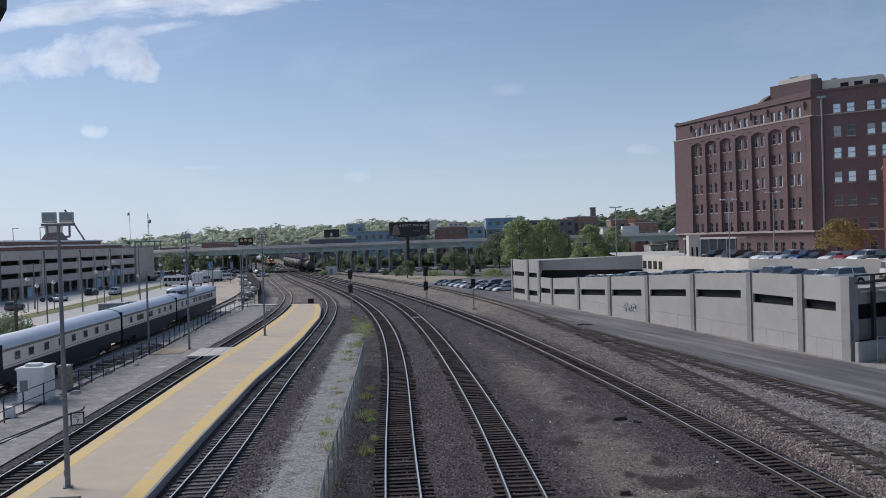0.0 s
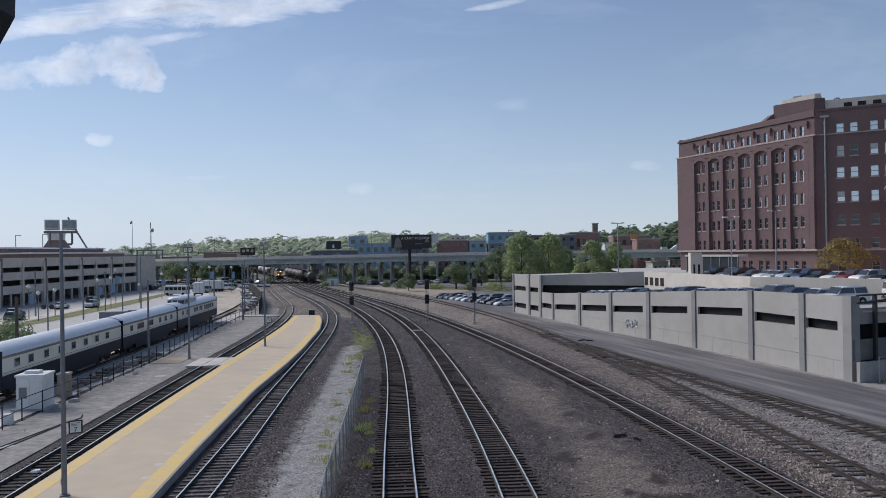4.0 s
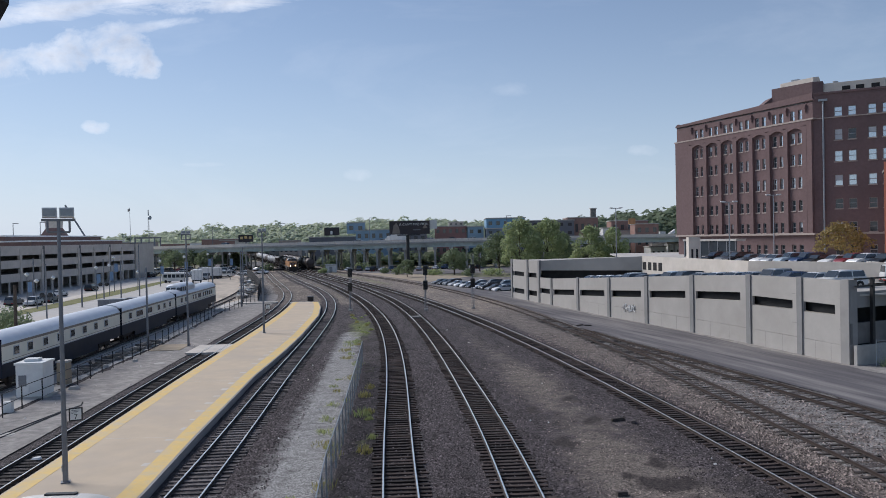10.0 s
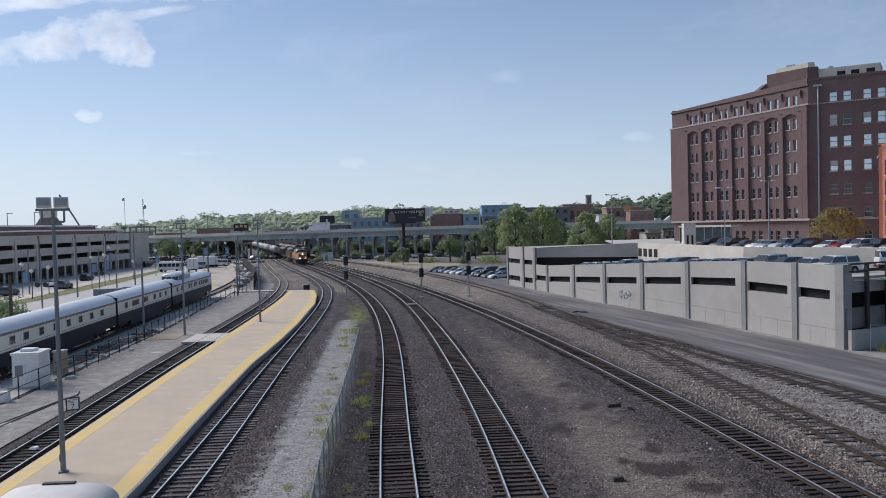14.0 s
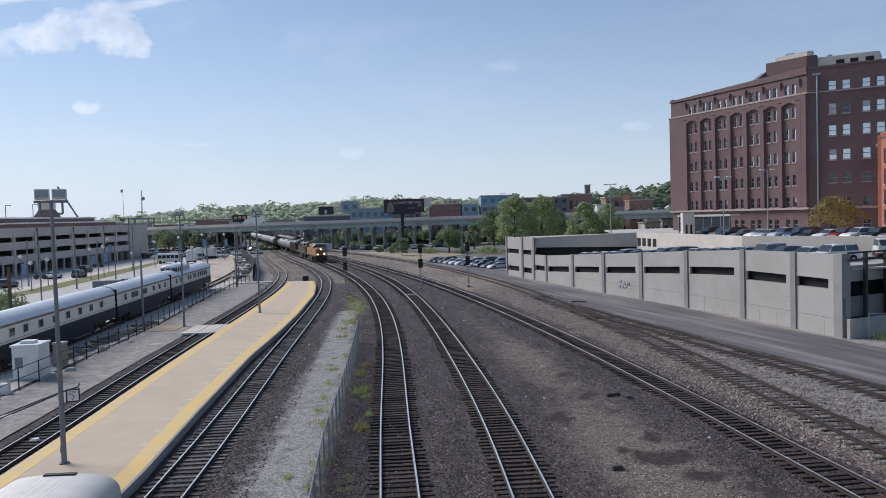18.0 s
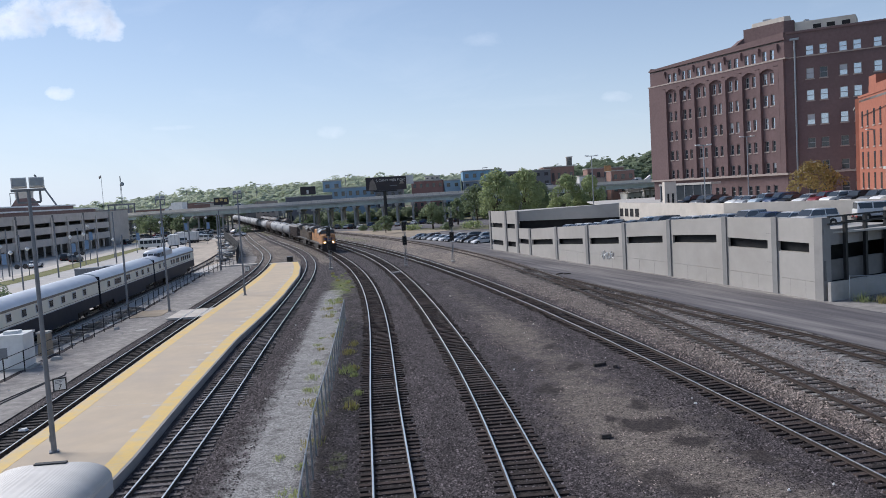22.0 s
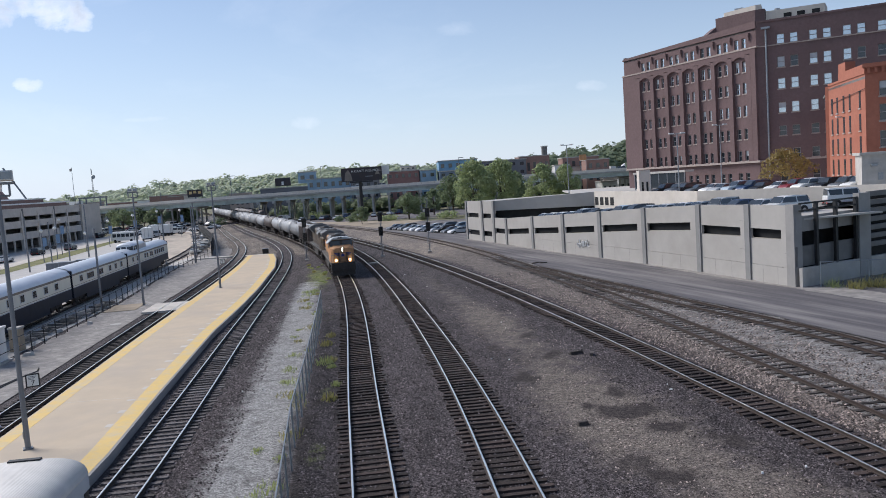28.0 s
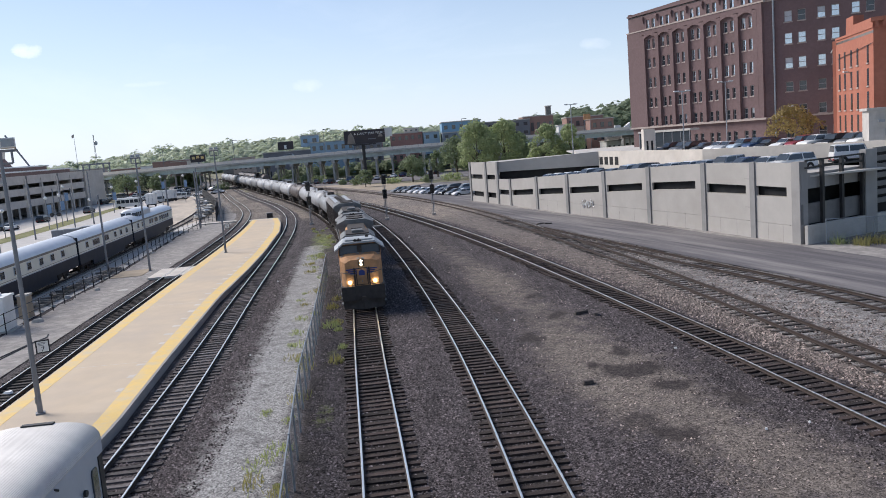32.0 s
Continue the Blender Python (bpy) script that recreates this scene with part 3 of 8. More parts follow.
track_bed()
YS = list(np.arange(-30, 300, 3.0))
gx = lambda y: float(np.interp(y, (-30, 20, 50, 64.6, 77.3, 88.1, 97.5, 105.9, 115.6, 125.6, 135.6, 143.2, 160, 200), (62, 47, 36.5, 33.0, 29.9, 27.6, 25.0, 22.1, 19.6, 17.1, 14.4, 12.4, 8, -4)))
ribbon("road", MAT["asphalt"], lambda y: max(float(track_x("D", y)), float(track_x("E", y)) if y < 92 else -99) + 1.7, lambda y: gx(y) + 9, list(np.arange(-10, 200, 3.0)), -0.17,
       "patched grey asphalt service road beside the tracks", 0.25)
ribbon("verge", MAT["lane"], lambda y: gx(y) - 0.75, lambda y: gx(y) + 2.5, list(np.arange(-10, 144, 2.0)), -0.152, "sandy rubble strip along the garage wall", 0.3, 5)
ribbon("service_road", MAT["lane"], lambda y: float(np.interp(y, (-30, 54, 87, 119, 147, 200), (-29, -29, -31, -34.5, -37.2, -50))), lambda y: float(track_x("P1", y)) - 2.0, list(np.arange(-30, 165, 2.0)), -0.18,
       "worn grey asphalt service lane beside the platform track", 0.3, 7)
ribbon("parking_lot", MAT["asphalt_pale"], lambda y: -190.0, lambda y: float(np.interp(y, (-30, 54, 87, 119, 147, 200, 260), (-29.5, -29.5, -31.5, -35, -37.7, -50.5, -66))), YS[:100], -0.2,
       "sunlit worn asphalt lot and street", 0.0, 8)


# ---- tracks ----
def track(key, tie_mat, head_mat, y_near, y_far, y0, y1, spacing, label, sink=0.0, skew=2.0, far_sink=0.0):
    base = thing("railway_track", label, "railway track", kind="structure")
    path = TABLE[key]
    path = path[(path[:, 1] >= y0) & (path[:, 1] <= y1)]
    head = [(-0.037, -0.03), (0.037, -0.03), (0.037, -0.006), (0.028, 0.0), (-0.028, 0.0), (-0.037, -0.006)]
    web = [(-0.07, -0.17), (0.07, -0.17), (0.07, -0.155), (0.012, -0.135), (0.012, -0.031), (-0.012, -0.031), (-0.012, -0.135), (-0.07, -0.155)]
    for side in (-0.7525, 0.7525):
        line = []
        for i, (x, y) in enumerate(path):
            a, b = path[max(0, i - 1)], path[min(len(path) - 1, i + 1)]
            d = Vector((b[0] - a[0], b[1] - a[1])).normalized()
            line.append((x + d.y * side, y - d.x * side, 0.0))
        line = line[::2] + [line[-1]]
        rail = part("rail", Geo().sweep(line, web), MAT["rail"], base)
        part("rail_head", Geo().sweep(line, head), head_mat, rail, "worn bright running surface")
    tie = Geo().box(-1.3, 1.3, -0.115, 0.115, -0.36, -0.165)
    tie.box(-0.86, -0.645, -0.085, 0.085, -0.166, -0.148).box(0.645, 0.86, -0.085, 0.085, -0.166, -0.148)
    me = tie.mesh("tie", tie_mat)
    s = np.concatenate([[0], np.cumsum(np.hypot(*np.diff(path, axis=0).T))])
    rest, rnd, count = Geo(), random.Random(hash(len(key)) + len(path)), 0
    for q in np.arange(0.2, s[-1], spacing):
        x, y = np.interp(q, s, path[:, 0]), np.interp(q, s, path[:, 1])
        x2, y2 = np.interp(q + 1, s, path[:, 0]), np.interp(q + 1, s, path[:, 1])
        turn = heading((x, y), (x2, y2)) - 90 + rnd.uniform(-skew, skew)
        m = pose(x + rnd.uniform(-0.05, 0.05) * skew, y + rnd.uniform(-0.03, 0.03) * skew, rnd.uniform(-0.012, 0.004) - sink * rnd.uniform(0.3, 1.3), 0, 0, turn)
        if y_near < y < y_far and count < 290:
            part("tie", me, None, base, at=m)
            count += 1
        else:
            rest.box(-1.3, 1.3, -0.115, 0.115, -0.36, -0.165, pose(0, 0, -far_sink * min(1.0, max(0.0, (y - 80) / 50))) @ m)
    if rest.f:
        tagged(part("far_ties", rest, tie_mat, base, fix=False), kind="stuff")
    return base


track("A", MAT["tie"], MAT["rail_top"], 24, 125, -25, 560, 0.56, "main line with bright rails on dark wooden ties")
track("B", MAT["tie"], MAT["rail_top"], 24, 110, -25, 480, 0.56, "second main line with bright rails on dark ties")
track("C", MAT["tie"], MAT["rail_top"], 24, 100, -25, 480, 0.56, "curving third main line on dark wooden ties")
track("D", MAT["tie_mid"], MAT["rail_dull"], 24, 105, -25, 370, 0.76, "rusty siding with old dark wooden ties", 0.035, 3.0, 0.06)
track("E", MAT["tie_mid"], MAT["rail_dull"], 24, 92, -5, 92, 0.76, "rusty spur on half-buried dark ties beside the road", 0.045, 3.0)
track("P1", MAT["tie_mid"], MAT["rail_top"], 24, 110, -25, 300, 0.6, "station track along the platform's far edge", 0.0, 1.2, 0.075)
track("P2", MAT["tie_worn"], MAT["rail_top"], 18, 110, -25, 292, 0.6, "station track with weathered grey ties beside the platform", 0.012, 2.0, 0.075)
track("K", MAT["tie_grey"], MAT["rail_dull"], 200, 201, 12, 240, 0.7, "stub track under the parked passenger coaches")


# ---- station platform ----
PLAT_L = lambda y: float(track_x("P1", y)) + 1.55
PLAT_R = lambda y: float(np.interp(y, (-30, 33.3, 44.1, 62.8, 77, 89.6, 112.9, 127, 138.2), (-11.4, -13.0, -13.9, -15.2, -15.6, -16.2, -17.9, -19.8, -21.9)))


def platform():
    base = thing("platform", "long tan concrete station platform with yellow edge strips", "platform", kind="structure")
    ys = list(np.arange(-30, 136, 2.0)) + [137.5]
    left = lambda y: PLAT_L(y) if y < 120 else max(PLAT_L(y), float(np.interp(y, (120, 138), (-25.0, -26.3))))

    def strip(name, a, b, z0, z1, mat, label=""):
        g = Geo()
        for y in ys:
            g.v += [(a(y), y, z0), (b(y), y, z0), (b(y), y, z1), (a(y), y, z1)]
        for i in range(len(ys) - 1):
            for j in range(4):
                g.f.append((4 * i + j, 4 * i + (j + 1) % 4, 4 * i + 4 + (j + 1) % 4, 4 * i + 4 + j))
        g.f += [(0, 1, 2, 3), tuple(4 * (len(ys) - 1) + j for j in (3, 2, 1, 0))]
        part(name, g, mat, base, label)

    strip("slab", left, PLAT_R, -0.4, 0.2, MAT["platform"])
    strip("edge_strip", lambda y: left(y) + 0.1, lambda y: left(y) + 0.9, 0.196, 0.206, MAT["yellow"], "worn yellow tactile edge strip")
    strip("edge_strip", lambda y: PLAT_R(y) - 1.02, lambda y: PLAT_R(y) - 0.13, 0.196, 0.206, MAT["yellow"], "worn yellow tactile edge strip")
    # kerb in darker concrete: the shade on its side face is in the colour
    strip("kerb", lambda y: PLAT_R(y) - 0.11, lambda y: PLAT_R(y) + 0.02, -0.38, 0.203, MAT["concrete_pier"], "concrete platform kerb with its side shade in the grey")
    rnd = random.Random(3)
    for y in np.arange(38, 130, 2.4):
        w = rnd.uniform(0.25, 0.6)
        x = PLAT_R(y) - 1.07
        part("patch", Geo().box(x - w, x - 0.02, y, y + rnd.uniform(0.3, 0.7), 0.19, 0.204), MAT["concrete_pale"], base)
    for y in (43.5, 61, 79, 97, 115):
        part("joint", Geo().box(left(y) + 0.9, PLAT_R(y) - 1.1, y, y + 0.05, 0.19, 0.2035), MAT["concrete_pale"], base, "pale sealed joint")


platform()
crossing = thing("track_crossing", "pale concrete crossing panels between the rails", "crossing", kind="structure")
for x0, x1 in ((-2.3, -0.83), (-0.67, 0.67), (0.83, 2.0)):
    part("panel", Geo().box(x0, x1, -3.0, 3.0, -0.22, -0.012), MAT["concrete_pale"], crossing)
crossing.matrix_basis = pose(float(track_x("P1", 81.5)), 81.5, 0, 0, 0, 3)
crossing2 = thing("walkway_crossing", "narrow white concrete walkway across the station track", "crossing", kind="structure")
part("panel", Geo().box(-36.5, -29.9, 141.0, 142.6, -0.2, 0.02), MAT["concrete_pale"], crossing2)
part("panel", Geo().box(-27.2, -23.2, 139.2, 140.6, -0.2, 0.02), MAT["concrete_pale"], crossing2)


# ---- concrete ramp garage by the tracks ----
PIERS = ((12.4, 143.2), (14.4, 135.6), (15.8, 130.9), (17.1, 125.6), (19.6, 115.6), (22.1, 105.9), (24.85, 97.0), (27.5, 87.6), (30.0, 77.8), (31.7, 70.4), (32.9, 64.6))
RAMP_TOP = (6.75, 6.75, 6.75, 4.05, 4.6, 5.1, 5.6, 6.15, 6.6, 6.7, 6.7)


def lerp(a, b, t):
    return a + (b - a) * t


def wall_panel(parent, p, q, zs0, zs1, mat, thick=0.25, name="panel", label="", inset=0.0, f0=0.0, f1=1.0):
    """An upright panel between plan points p, q: heights (bottom, top) at each end."""
    d = Vector((q[0] - p[0], q[1] - p[1])).normalized()
    n = Vector((-d.y, d.x))
    if n.x > 0:
        n = -n
    g = Geo()
    vs = []
    for t, (z0, z1) in ((f0, (lerp(zs0[0], zs1[0], f0), lerp(zs0[1], zs1[1], f0))), (f1, (lerp(zs0[0], zs1[0], f1), lerp(zs0[1], zs1[1], f1)))):
        x, y = lerp(p[0], q[0], t), lerp(p[1], q[1], t)
        o, i = (x - n.x * inset, y - n.y * inset), (x - n.x * (inset + thick), y - n.y * (inset + thick))
        vs += [(*o, z0), (*i, z0), (*i, z1), (*o, z1)]
    g.add(vs, [(0, 1, 2, 3), (7, 6, 5, 4), (0, 4, 5, 1), (1, 5, 6, 2), (2, 6, 7, 3), (3, 7, 4, 0)])
    return part(name, g, mat, parent, label)


def ramp_garage():
    base = thing("parking_garage", "pale precast concrete parking garage with sloping ramp openings", "parking garage", pose(0, 0, 0))
    for i in range(len(PIERS) - 1):
        p, q = PIERS[i], PIERS[i + 1]
        t0, t1 = RAMP_TOP[i], RAMP_TOP[i + 1]
        if i < 2:
            bands = [(-0.2, 0.75), (1.65, 3.85), (4.65, 6.75)]
            for a, b in bands:
                wall_panel(base, p, q, (a, b), (a, b), MAT["garage"])
            opens = [(0.75, 1.65), (3.85, 4.65)]
            for a, b in opens:
                wall_panel(base, p, q, (a, b), (a, b), MAT["garage"], f0=0.78, f1=1.0)
                # a near-black sheet behind the opening paints the shade inside
                wall_panel(base, p, q, (a, b), (a, b), MAT["dark"], 0.05, "dark_opening", "near-black sheet for the shade in an opening", 0.5)
            continue
        if i == 2:
            t0 = 4.0
        w0 = (t0 - 2.55, t0 - 1.72)
        w1 = (t1 - 2.55, t1 - 1.72)
        if i >= 8:
            w0, w1 = (3.72, 4.62), (3.78, 4.6)
        wall_panel(base, p, q, (-0.3, 1.35 if i > 3 else w0[0]), (-0.3, 1.35 if i > 3 else w1[0]), MAT["garage"])
        if i > 3:
            wall_panel(base, p, q, (1.37, w0[0]), (1.37, w1[0]), MAT["garage"], inset=0.012)
            for k in (1, 2):
                wall_panel(base, p, q, (-0.3, 1.36), (-0.3, 1.36), MAT["garage_dark"], 0.01, "joint", "", -0.004, k / 3 - 0.002, k / 3 + 0.002)
        wall_panel(base, p, q, (w0[1], t0), (w1[1], t1), MAT["garage"])
        wall_panel(base, p, q, w0, w1, MAT["garage"], f0=0.86 if i < 9 else 0.76, f1=1.0)
        wall_panel(base, p, q, w0, w1, MAT["garage"], f0=0.0, f1=0.07)
        # the shade in the slot is a near-black sheet set behind it
        wall_panel(base, p, q, w0, w1, MAT["dark"], 0.05, "dark_opening", "near-black sheet for the shade in a slot", 0.6)
        wall_panel(base, p, q, (t0 - 1.3, t0 - 1.15), (t1 - 1.3, t1 - 1.15), MAT["concrete"], 9.0, "ramp_deck", "concrete ramp deck", 0.26)
        if i in (8, 9):
            for z in (2.6, 5.2):
                wall_panel(base, p, q, (z, z + 0.03), (z, z + 0.03), MAT["garage_dark"], 0.02, "joint", "", -0.004, 0.84, 0.98)
    for i, (x, y) in enumerate(PIERS[:-1]):
        a = heading(PIERS[max(0, i - 1)], PIERS[i + 1])
        h = RAMP_TOP[i] if i != 3 else RAMP_TOP[3]
        # whole pilaster in dark grey, painting the shade on its side
        part("pilaster", Geo().box(-0.35, 0.35, -0.14, 0.2, -0.3, h + 0.06, pose(x, y, 0, 0, 0, a)), MAT["garage_dark"], base, "concrete pilaster, its shaded side painted dark grey")
    a = heading(PIERS[-2], PIERS[-1])
    # pier greyer than the panels: the shade on its face is in the colour
    part("corner_pier", Geo().box(-0.9, 0.12, -0.05, 0.75, -0.3, 6.78, pose(32.95, 64.5, 0, 0, 0, a)), MAT["concrete_pier"], base, "broad concrete corner pier with shade in its grey")
    # end block over the lower ramp; a near-black sheet paints its opening's shade
    wall_panel(base, (15.8, 130.9), (31.0, 123.4), (5.15, 6.75), (5.15, 7.35), MAT["garage"], 0.3, "end_wall", "shaded concrete end wall")
    wall_panel(base, (15.8, 130.9), (31.0, 123.4), (1.5, 5.15), (1.5, 5.15), MAT["dark"], 0.1, "dark_opening", "near-black sheet for the shade under the deck", 1.2)
    g = Geo().prism([(12.4, 143.2), (15.8, 131.2), (31.0, 123.7), (46, 128), (40, 150)], 6.2, 6.6)
    part("roof_deck", g, MAT["concrete"], base)
    # retaining wall behind the ramp, upper lot on top of it
    wall_panel(base, (31.0, 123.4), (36.6, 95.0), (-0.3, 7.4), (-0.3, 7.35), MAT["concrete_pale"], 0.3, "retaining_wall", "sunlit cream retaining wall")
    wall_panel(base, (36.6, 95.0), (52.5, 74.2), (-0.3, 7.35), (-0.3, 7.35), MAT["concrete_pale"], 0.3, "retaining_wall", "sunlit cream retaining wall")
    for k in range(4):
        t = 0.03 + 0.06 * k
        x, y = lerp(31.0, 36.6, t), lerp(123.4, 95.0, t)
        # near-black blocks on the wall face paint the shade of openings
        part("small_opening", Geo().box(-0.55, 0.55, -0.04, 0.1, 5.3, 6.5, pose(x, y, 0, 0, 0, heading((31, 123.4), (36.6, 95)))), MAT["dark"], base, "small near-black block for the shade of an opening")
    g = Geo().prism([(31.3, 123.4), (36.9, 95.2), (52.7, 74.7), (90, 92), (120, 190), (40, 190)], 5.95, 6.25)
    part("upper_lot", g, MAT["asphalt_pale"], base, "upper parking lot surface")
    # open end towards the footbridge
    p, q = (33.9, 64.2), (44.2, 69.2)
    a = heading(p, q)
    L = math.hypot(q[0] - p[0], q[1] - p[1])
    m = pose(p[0], p[1], 0, 0, 0, a)
    for x in (1.5, 4.1, 6.9):
        part("post", Geo().box(x - 0.14, x + 0.14, 0.0, 0.28, 0.5, 6.9, m), MAT["black"], base, "dark steel post")
    part("pier", Geo().box(7.1, 8.7, -0.1, 0.5, -0.3, 7.2, m), MAT["concrete_pier"], base, "grey concrete end pier")
    for z in (6.25, 6.85):
        part("guard_rail", Geo().box(-0.7, 7.1, 0.05, 0.17, z - 0.07, z + 0.07, m), MAT["black"], base, "dark steel guard rail")
    part("spandrel", Geo().box(-0.7, 7.1, 0.5, 0.8, 4.45, 5.75, m), MAT["concrete_pier"], base, "grey concrete spandrel")
    # lower spandrel in darker concrete: its shade is in the colour
    part("spandrel", Geo().box(-0.7, 7.1, 0.5, 0.8, 1.5, 3.2, m), MAT["concrete_dark"], base, "concrete spandrel with its shade in the colour")
    part("kick_wall", Geo().box(-0.7, 30.0, -0.05, 0.25, -0.3, 1.45, m), MAT["concrete"], base, "low concrete wall")
    # inner wall in near-black, painting the shade inside the garage
    part("inner_wall", Geo().box(1.2, 16.0, 3.2, 3.4, -0.3, 5.45, m), MAT["dark"], base, "interior wall with the garage's shade in its colour")
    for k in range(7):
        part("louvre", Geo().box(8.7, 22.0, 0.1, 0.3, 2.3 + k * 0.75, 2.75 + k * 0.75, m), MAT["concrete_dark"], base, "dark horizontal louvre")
    # near-black backing paints the shade behind the louvres
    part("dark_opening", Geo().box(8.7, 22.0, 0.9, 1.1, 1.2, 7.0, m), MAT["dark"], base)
    part("end_deck", Geo().prism([(34.3, 65.3), (44.2, 70.0), (41.6, 78), (31.6, 78)], 5.5, 5.72), MAT["concrete"], base, "ramp deck at the turn")
    part("end_deck", Geo().box(8.7, 22.0, 0.9, 7.0, 5.5, 5.72, m), MAT["concrete"], base)
    return base


ramp_garage()


# ---- brick warehouse ----
def facade(base, p, q, z0, z1, bays, rows, mat, sill_mat, wall_t=0.6, blinds=True, seed=1, per_bay=2, win_w=1.25, edge=1.0, xs=None):
    """A wall from p to q with window openings cut through it, glass set back, sills and pilasters. rows: (bottom, top,
    mirror-like panes).
    """
    L = math.hypot(q[0] - p[0], q[1] - p[1])
    m = pose(p[0], p[1], 0, 0, 0, heading(p, q))
    rnd = random.Random(seed)
    bw = (L - 2 * edge) / bays
    if xs is None:
        xs = []
        for b in range(bays):
            c = edge + bw * (b + 0.5)
            xs += [c - bw * 0.21, c + bw * 0.21] if per_bay == 2 else [c]
    g = Geo()
    zcuts = [z0] + [z for r in rows for z in (r[0], r[1])] + [z1]
    for k in range(0, len(zcuts), 2):
        g.box(0, L, 0, wall_t, zcuts[k], zcuts[k + 1], m)
    for r in rows:
        x0 = 0.0
        for x in xs:
            g.box(x0, x - win_w / 2, 0, wall_t, r[0], r[1], m)
            x0 = x + win_w / 2
        g.box(x0, L, 0, wall_t, r[0], r[1], m)
    part("wall", g, mat, base)
    for r in rows:
        h = r[1] - r[0]
        gm = Geo().box(-win_w / 2, win_w / 2, 0.30, 0.34, 0, h).mesh("pane", MAT["glass"])
        gc = Geo().box(-win_w / 2, win_w / 2, 0.30, 0.34, 0, h).mesh("pane", MAT["glass_sky"])
        fg = Geo().box(-win_w / 2, -win_w / 2 + 0.07, 0.22, 0.3, 0, h).box(win_w / 2 - 0.07, win_w / 2, 0.22, 0.3, 0, h)
        fg.box(-win_w / 2, win_w / 2, 0.22, 0.3, h - 0.08, h).box(-win_w / 2, win_w / 2, 0.22, 0.3, h * 0.5 - 0.05, h * 0.5 + 0.05).box(-win_w / 2, win_w / 2, 0.22, 0.3, 0, 0.07)
        fm = fg.mesh("window_frame", MAT["frame_white"])
        sm = Geo().box(-win_w / 2 - 0.12, win_w / 2 + 0.12, -0.1, 0.24, -0.2, 0.0).mesh("sill", sill_mat)
        bm_ = Geo().box(-win_w / 2 + 0.07, win_w / 2 - 0.07, 0.285, 0.298, h * 0.52, h - 0.08).mesh("blind", MAT["blind"])
        bl_ = Geo().box(-win_w / 2 + 0.07, win_w / 2 - 0.07, 0.285, 0.298, 0.09, h - 0.08).mesh("blind", MAT["blind"])
        for x in xs:
            win = part("window", fm, None, base, at=m @ pose(x, 0, r[0]))
            # flagged rows get the mirror-like panes for a sky reflection
            part("pane", gc if r[2] and rnd.random() < 0.88 else gm, None, win)
            part("sill", sm, None, win)
            if blinds and rnd.random() < (0.25 if r[2] else 0.12):
                part("blind", bm_ if rnd.random() < 0.7 else bl_, None, win, "pale drawn blind")
    return m, L, bw, edge


def warehouse():
    corner, left_end, right_end = (64.3, 137.0), (50.6, 170.0), (98.0, 116.0)
    base = thing("brick_warehouse", "large eight-storey dark red brick warehouse with paired windows", "building")
    rows = [(6.6, 8.3, 0), (10.5, 12.3, 0), (14.35, 16.2, 0), (18.4, 20.3, 1), (22.4, 24.3, 1), (26.2, 28.1, 1), (30.35, 32.05, 1)]
    pitch, first = 4.2, 6.93
    xs = [first + pitch * k + s for k in range(7) for s in (-0.83, 0.83)]
    m, L, bw, e = facade(base, left_end, corner, 5.0, 33.5, 7, rows, MAT["brick"], MAT["stone_trim"], seed=2, win_w=0.92, xs=xs)
    bw, e = pitch, first - pitch / 2
    for b in range(8):
        x = e + bw * b
        part("pilaster", Geo().box(x - 0.5, x + 0.5, -0.5, 0.05, 10.2, 29.0, m), MAT["brick"], base, "projecting brick pier")
    for b in range(7):
        x0, x1 = e + bw * b + 0.5, e + bw * (b + 1) - 0.5
        poly = []
        n = 8
        for k in range(n + 1):
            t = k / n
            poly.append((lerp(x0, x1, t), 28.35 + 0.5 * math.sin(math.pi * t)))
        g = Geo()
        vs = [(x, -0.48, z) for x, z in poly] + [(x, -0.48, 29.1) for x, z in poly] + [(x, 0.02, z) for x, z in poly] + [(x, 0.02, 29.1) for x, z in poly]
        k = n + 1
        fs = []
        for i in range(n):
            fs += [(i, i + 1, k + i + 1, k + i), (2 * k + i, 2 * k + i + 1, i + 1, i)]
        vs = [tuple(m @ Vector(v)) for v in vs]
        g.add(vs, fs)
        part("arch", g, MAT["brick"], base, "segmental brick arch")
    for z0, z1, d in ((10.05, 10.4, 0.62), (29.95, 30.2, 0.56), (33.3, 33.6, 0.2)):
        part("string_course", Geo().box(-0.2, L + d, -d, 0.1, z0, z1, m), MAT["stone_trim"] if z0 < 33 else MAT["brick"], base, "pale stone string course" if z0 < 33 else "")
    # solid brick band behind the arches, and the parapet rising to the corner
    part("brick_band", Geo().box(0.0, L + 0.1, -0.48, 0.0, 29.1, 29.95, m), MAT["brick"], base)
    part("brick_band", Geo().box(0.0, first - pitch / 2 - 0.4, -0.48, 0.0, 10.4, 29.1, m), MAT["brick"], base)
    part("brick_band", Geo().box(first + pitch * 6.5 + 0.4, L + 0.1, -0.48, 0.0, 10.4, 29.1, m), MAT["brick"], base)
    part("parapet", Geo().add([tuple(m @ Vector(v)) for v in ((0, -0.12, 33.5), (L, -0.12, 33.5), (L, -0.12, 34.55), (0, -0.12, 33.75), (0, 0.4, 33.5), (L, 0.4, 33.5), (L, 0.4, 34.55), (0, 0.4, 33.75))],
                              [(0, 1, 2, 3), (7, 6, 5, 4), (0, 4, 5, 1), (3, 2, 6, 7), (1, 5, 6, 2), (0, 3, 7, 4)]), MAT["brick"], base)
    for k in range(8):
        x = e + bw * k
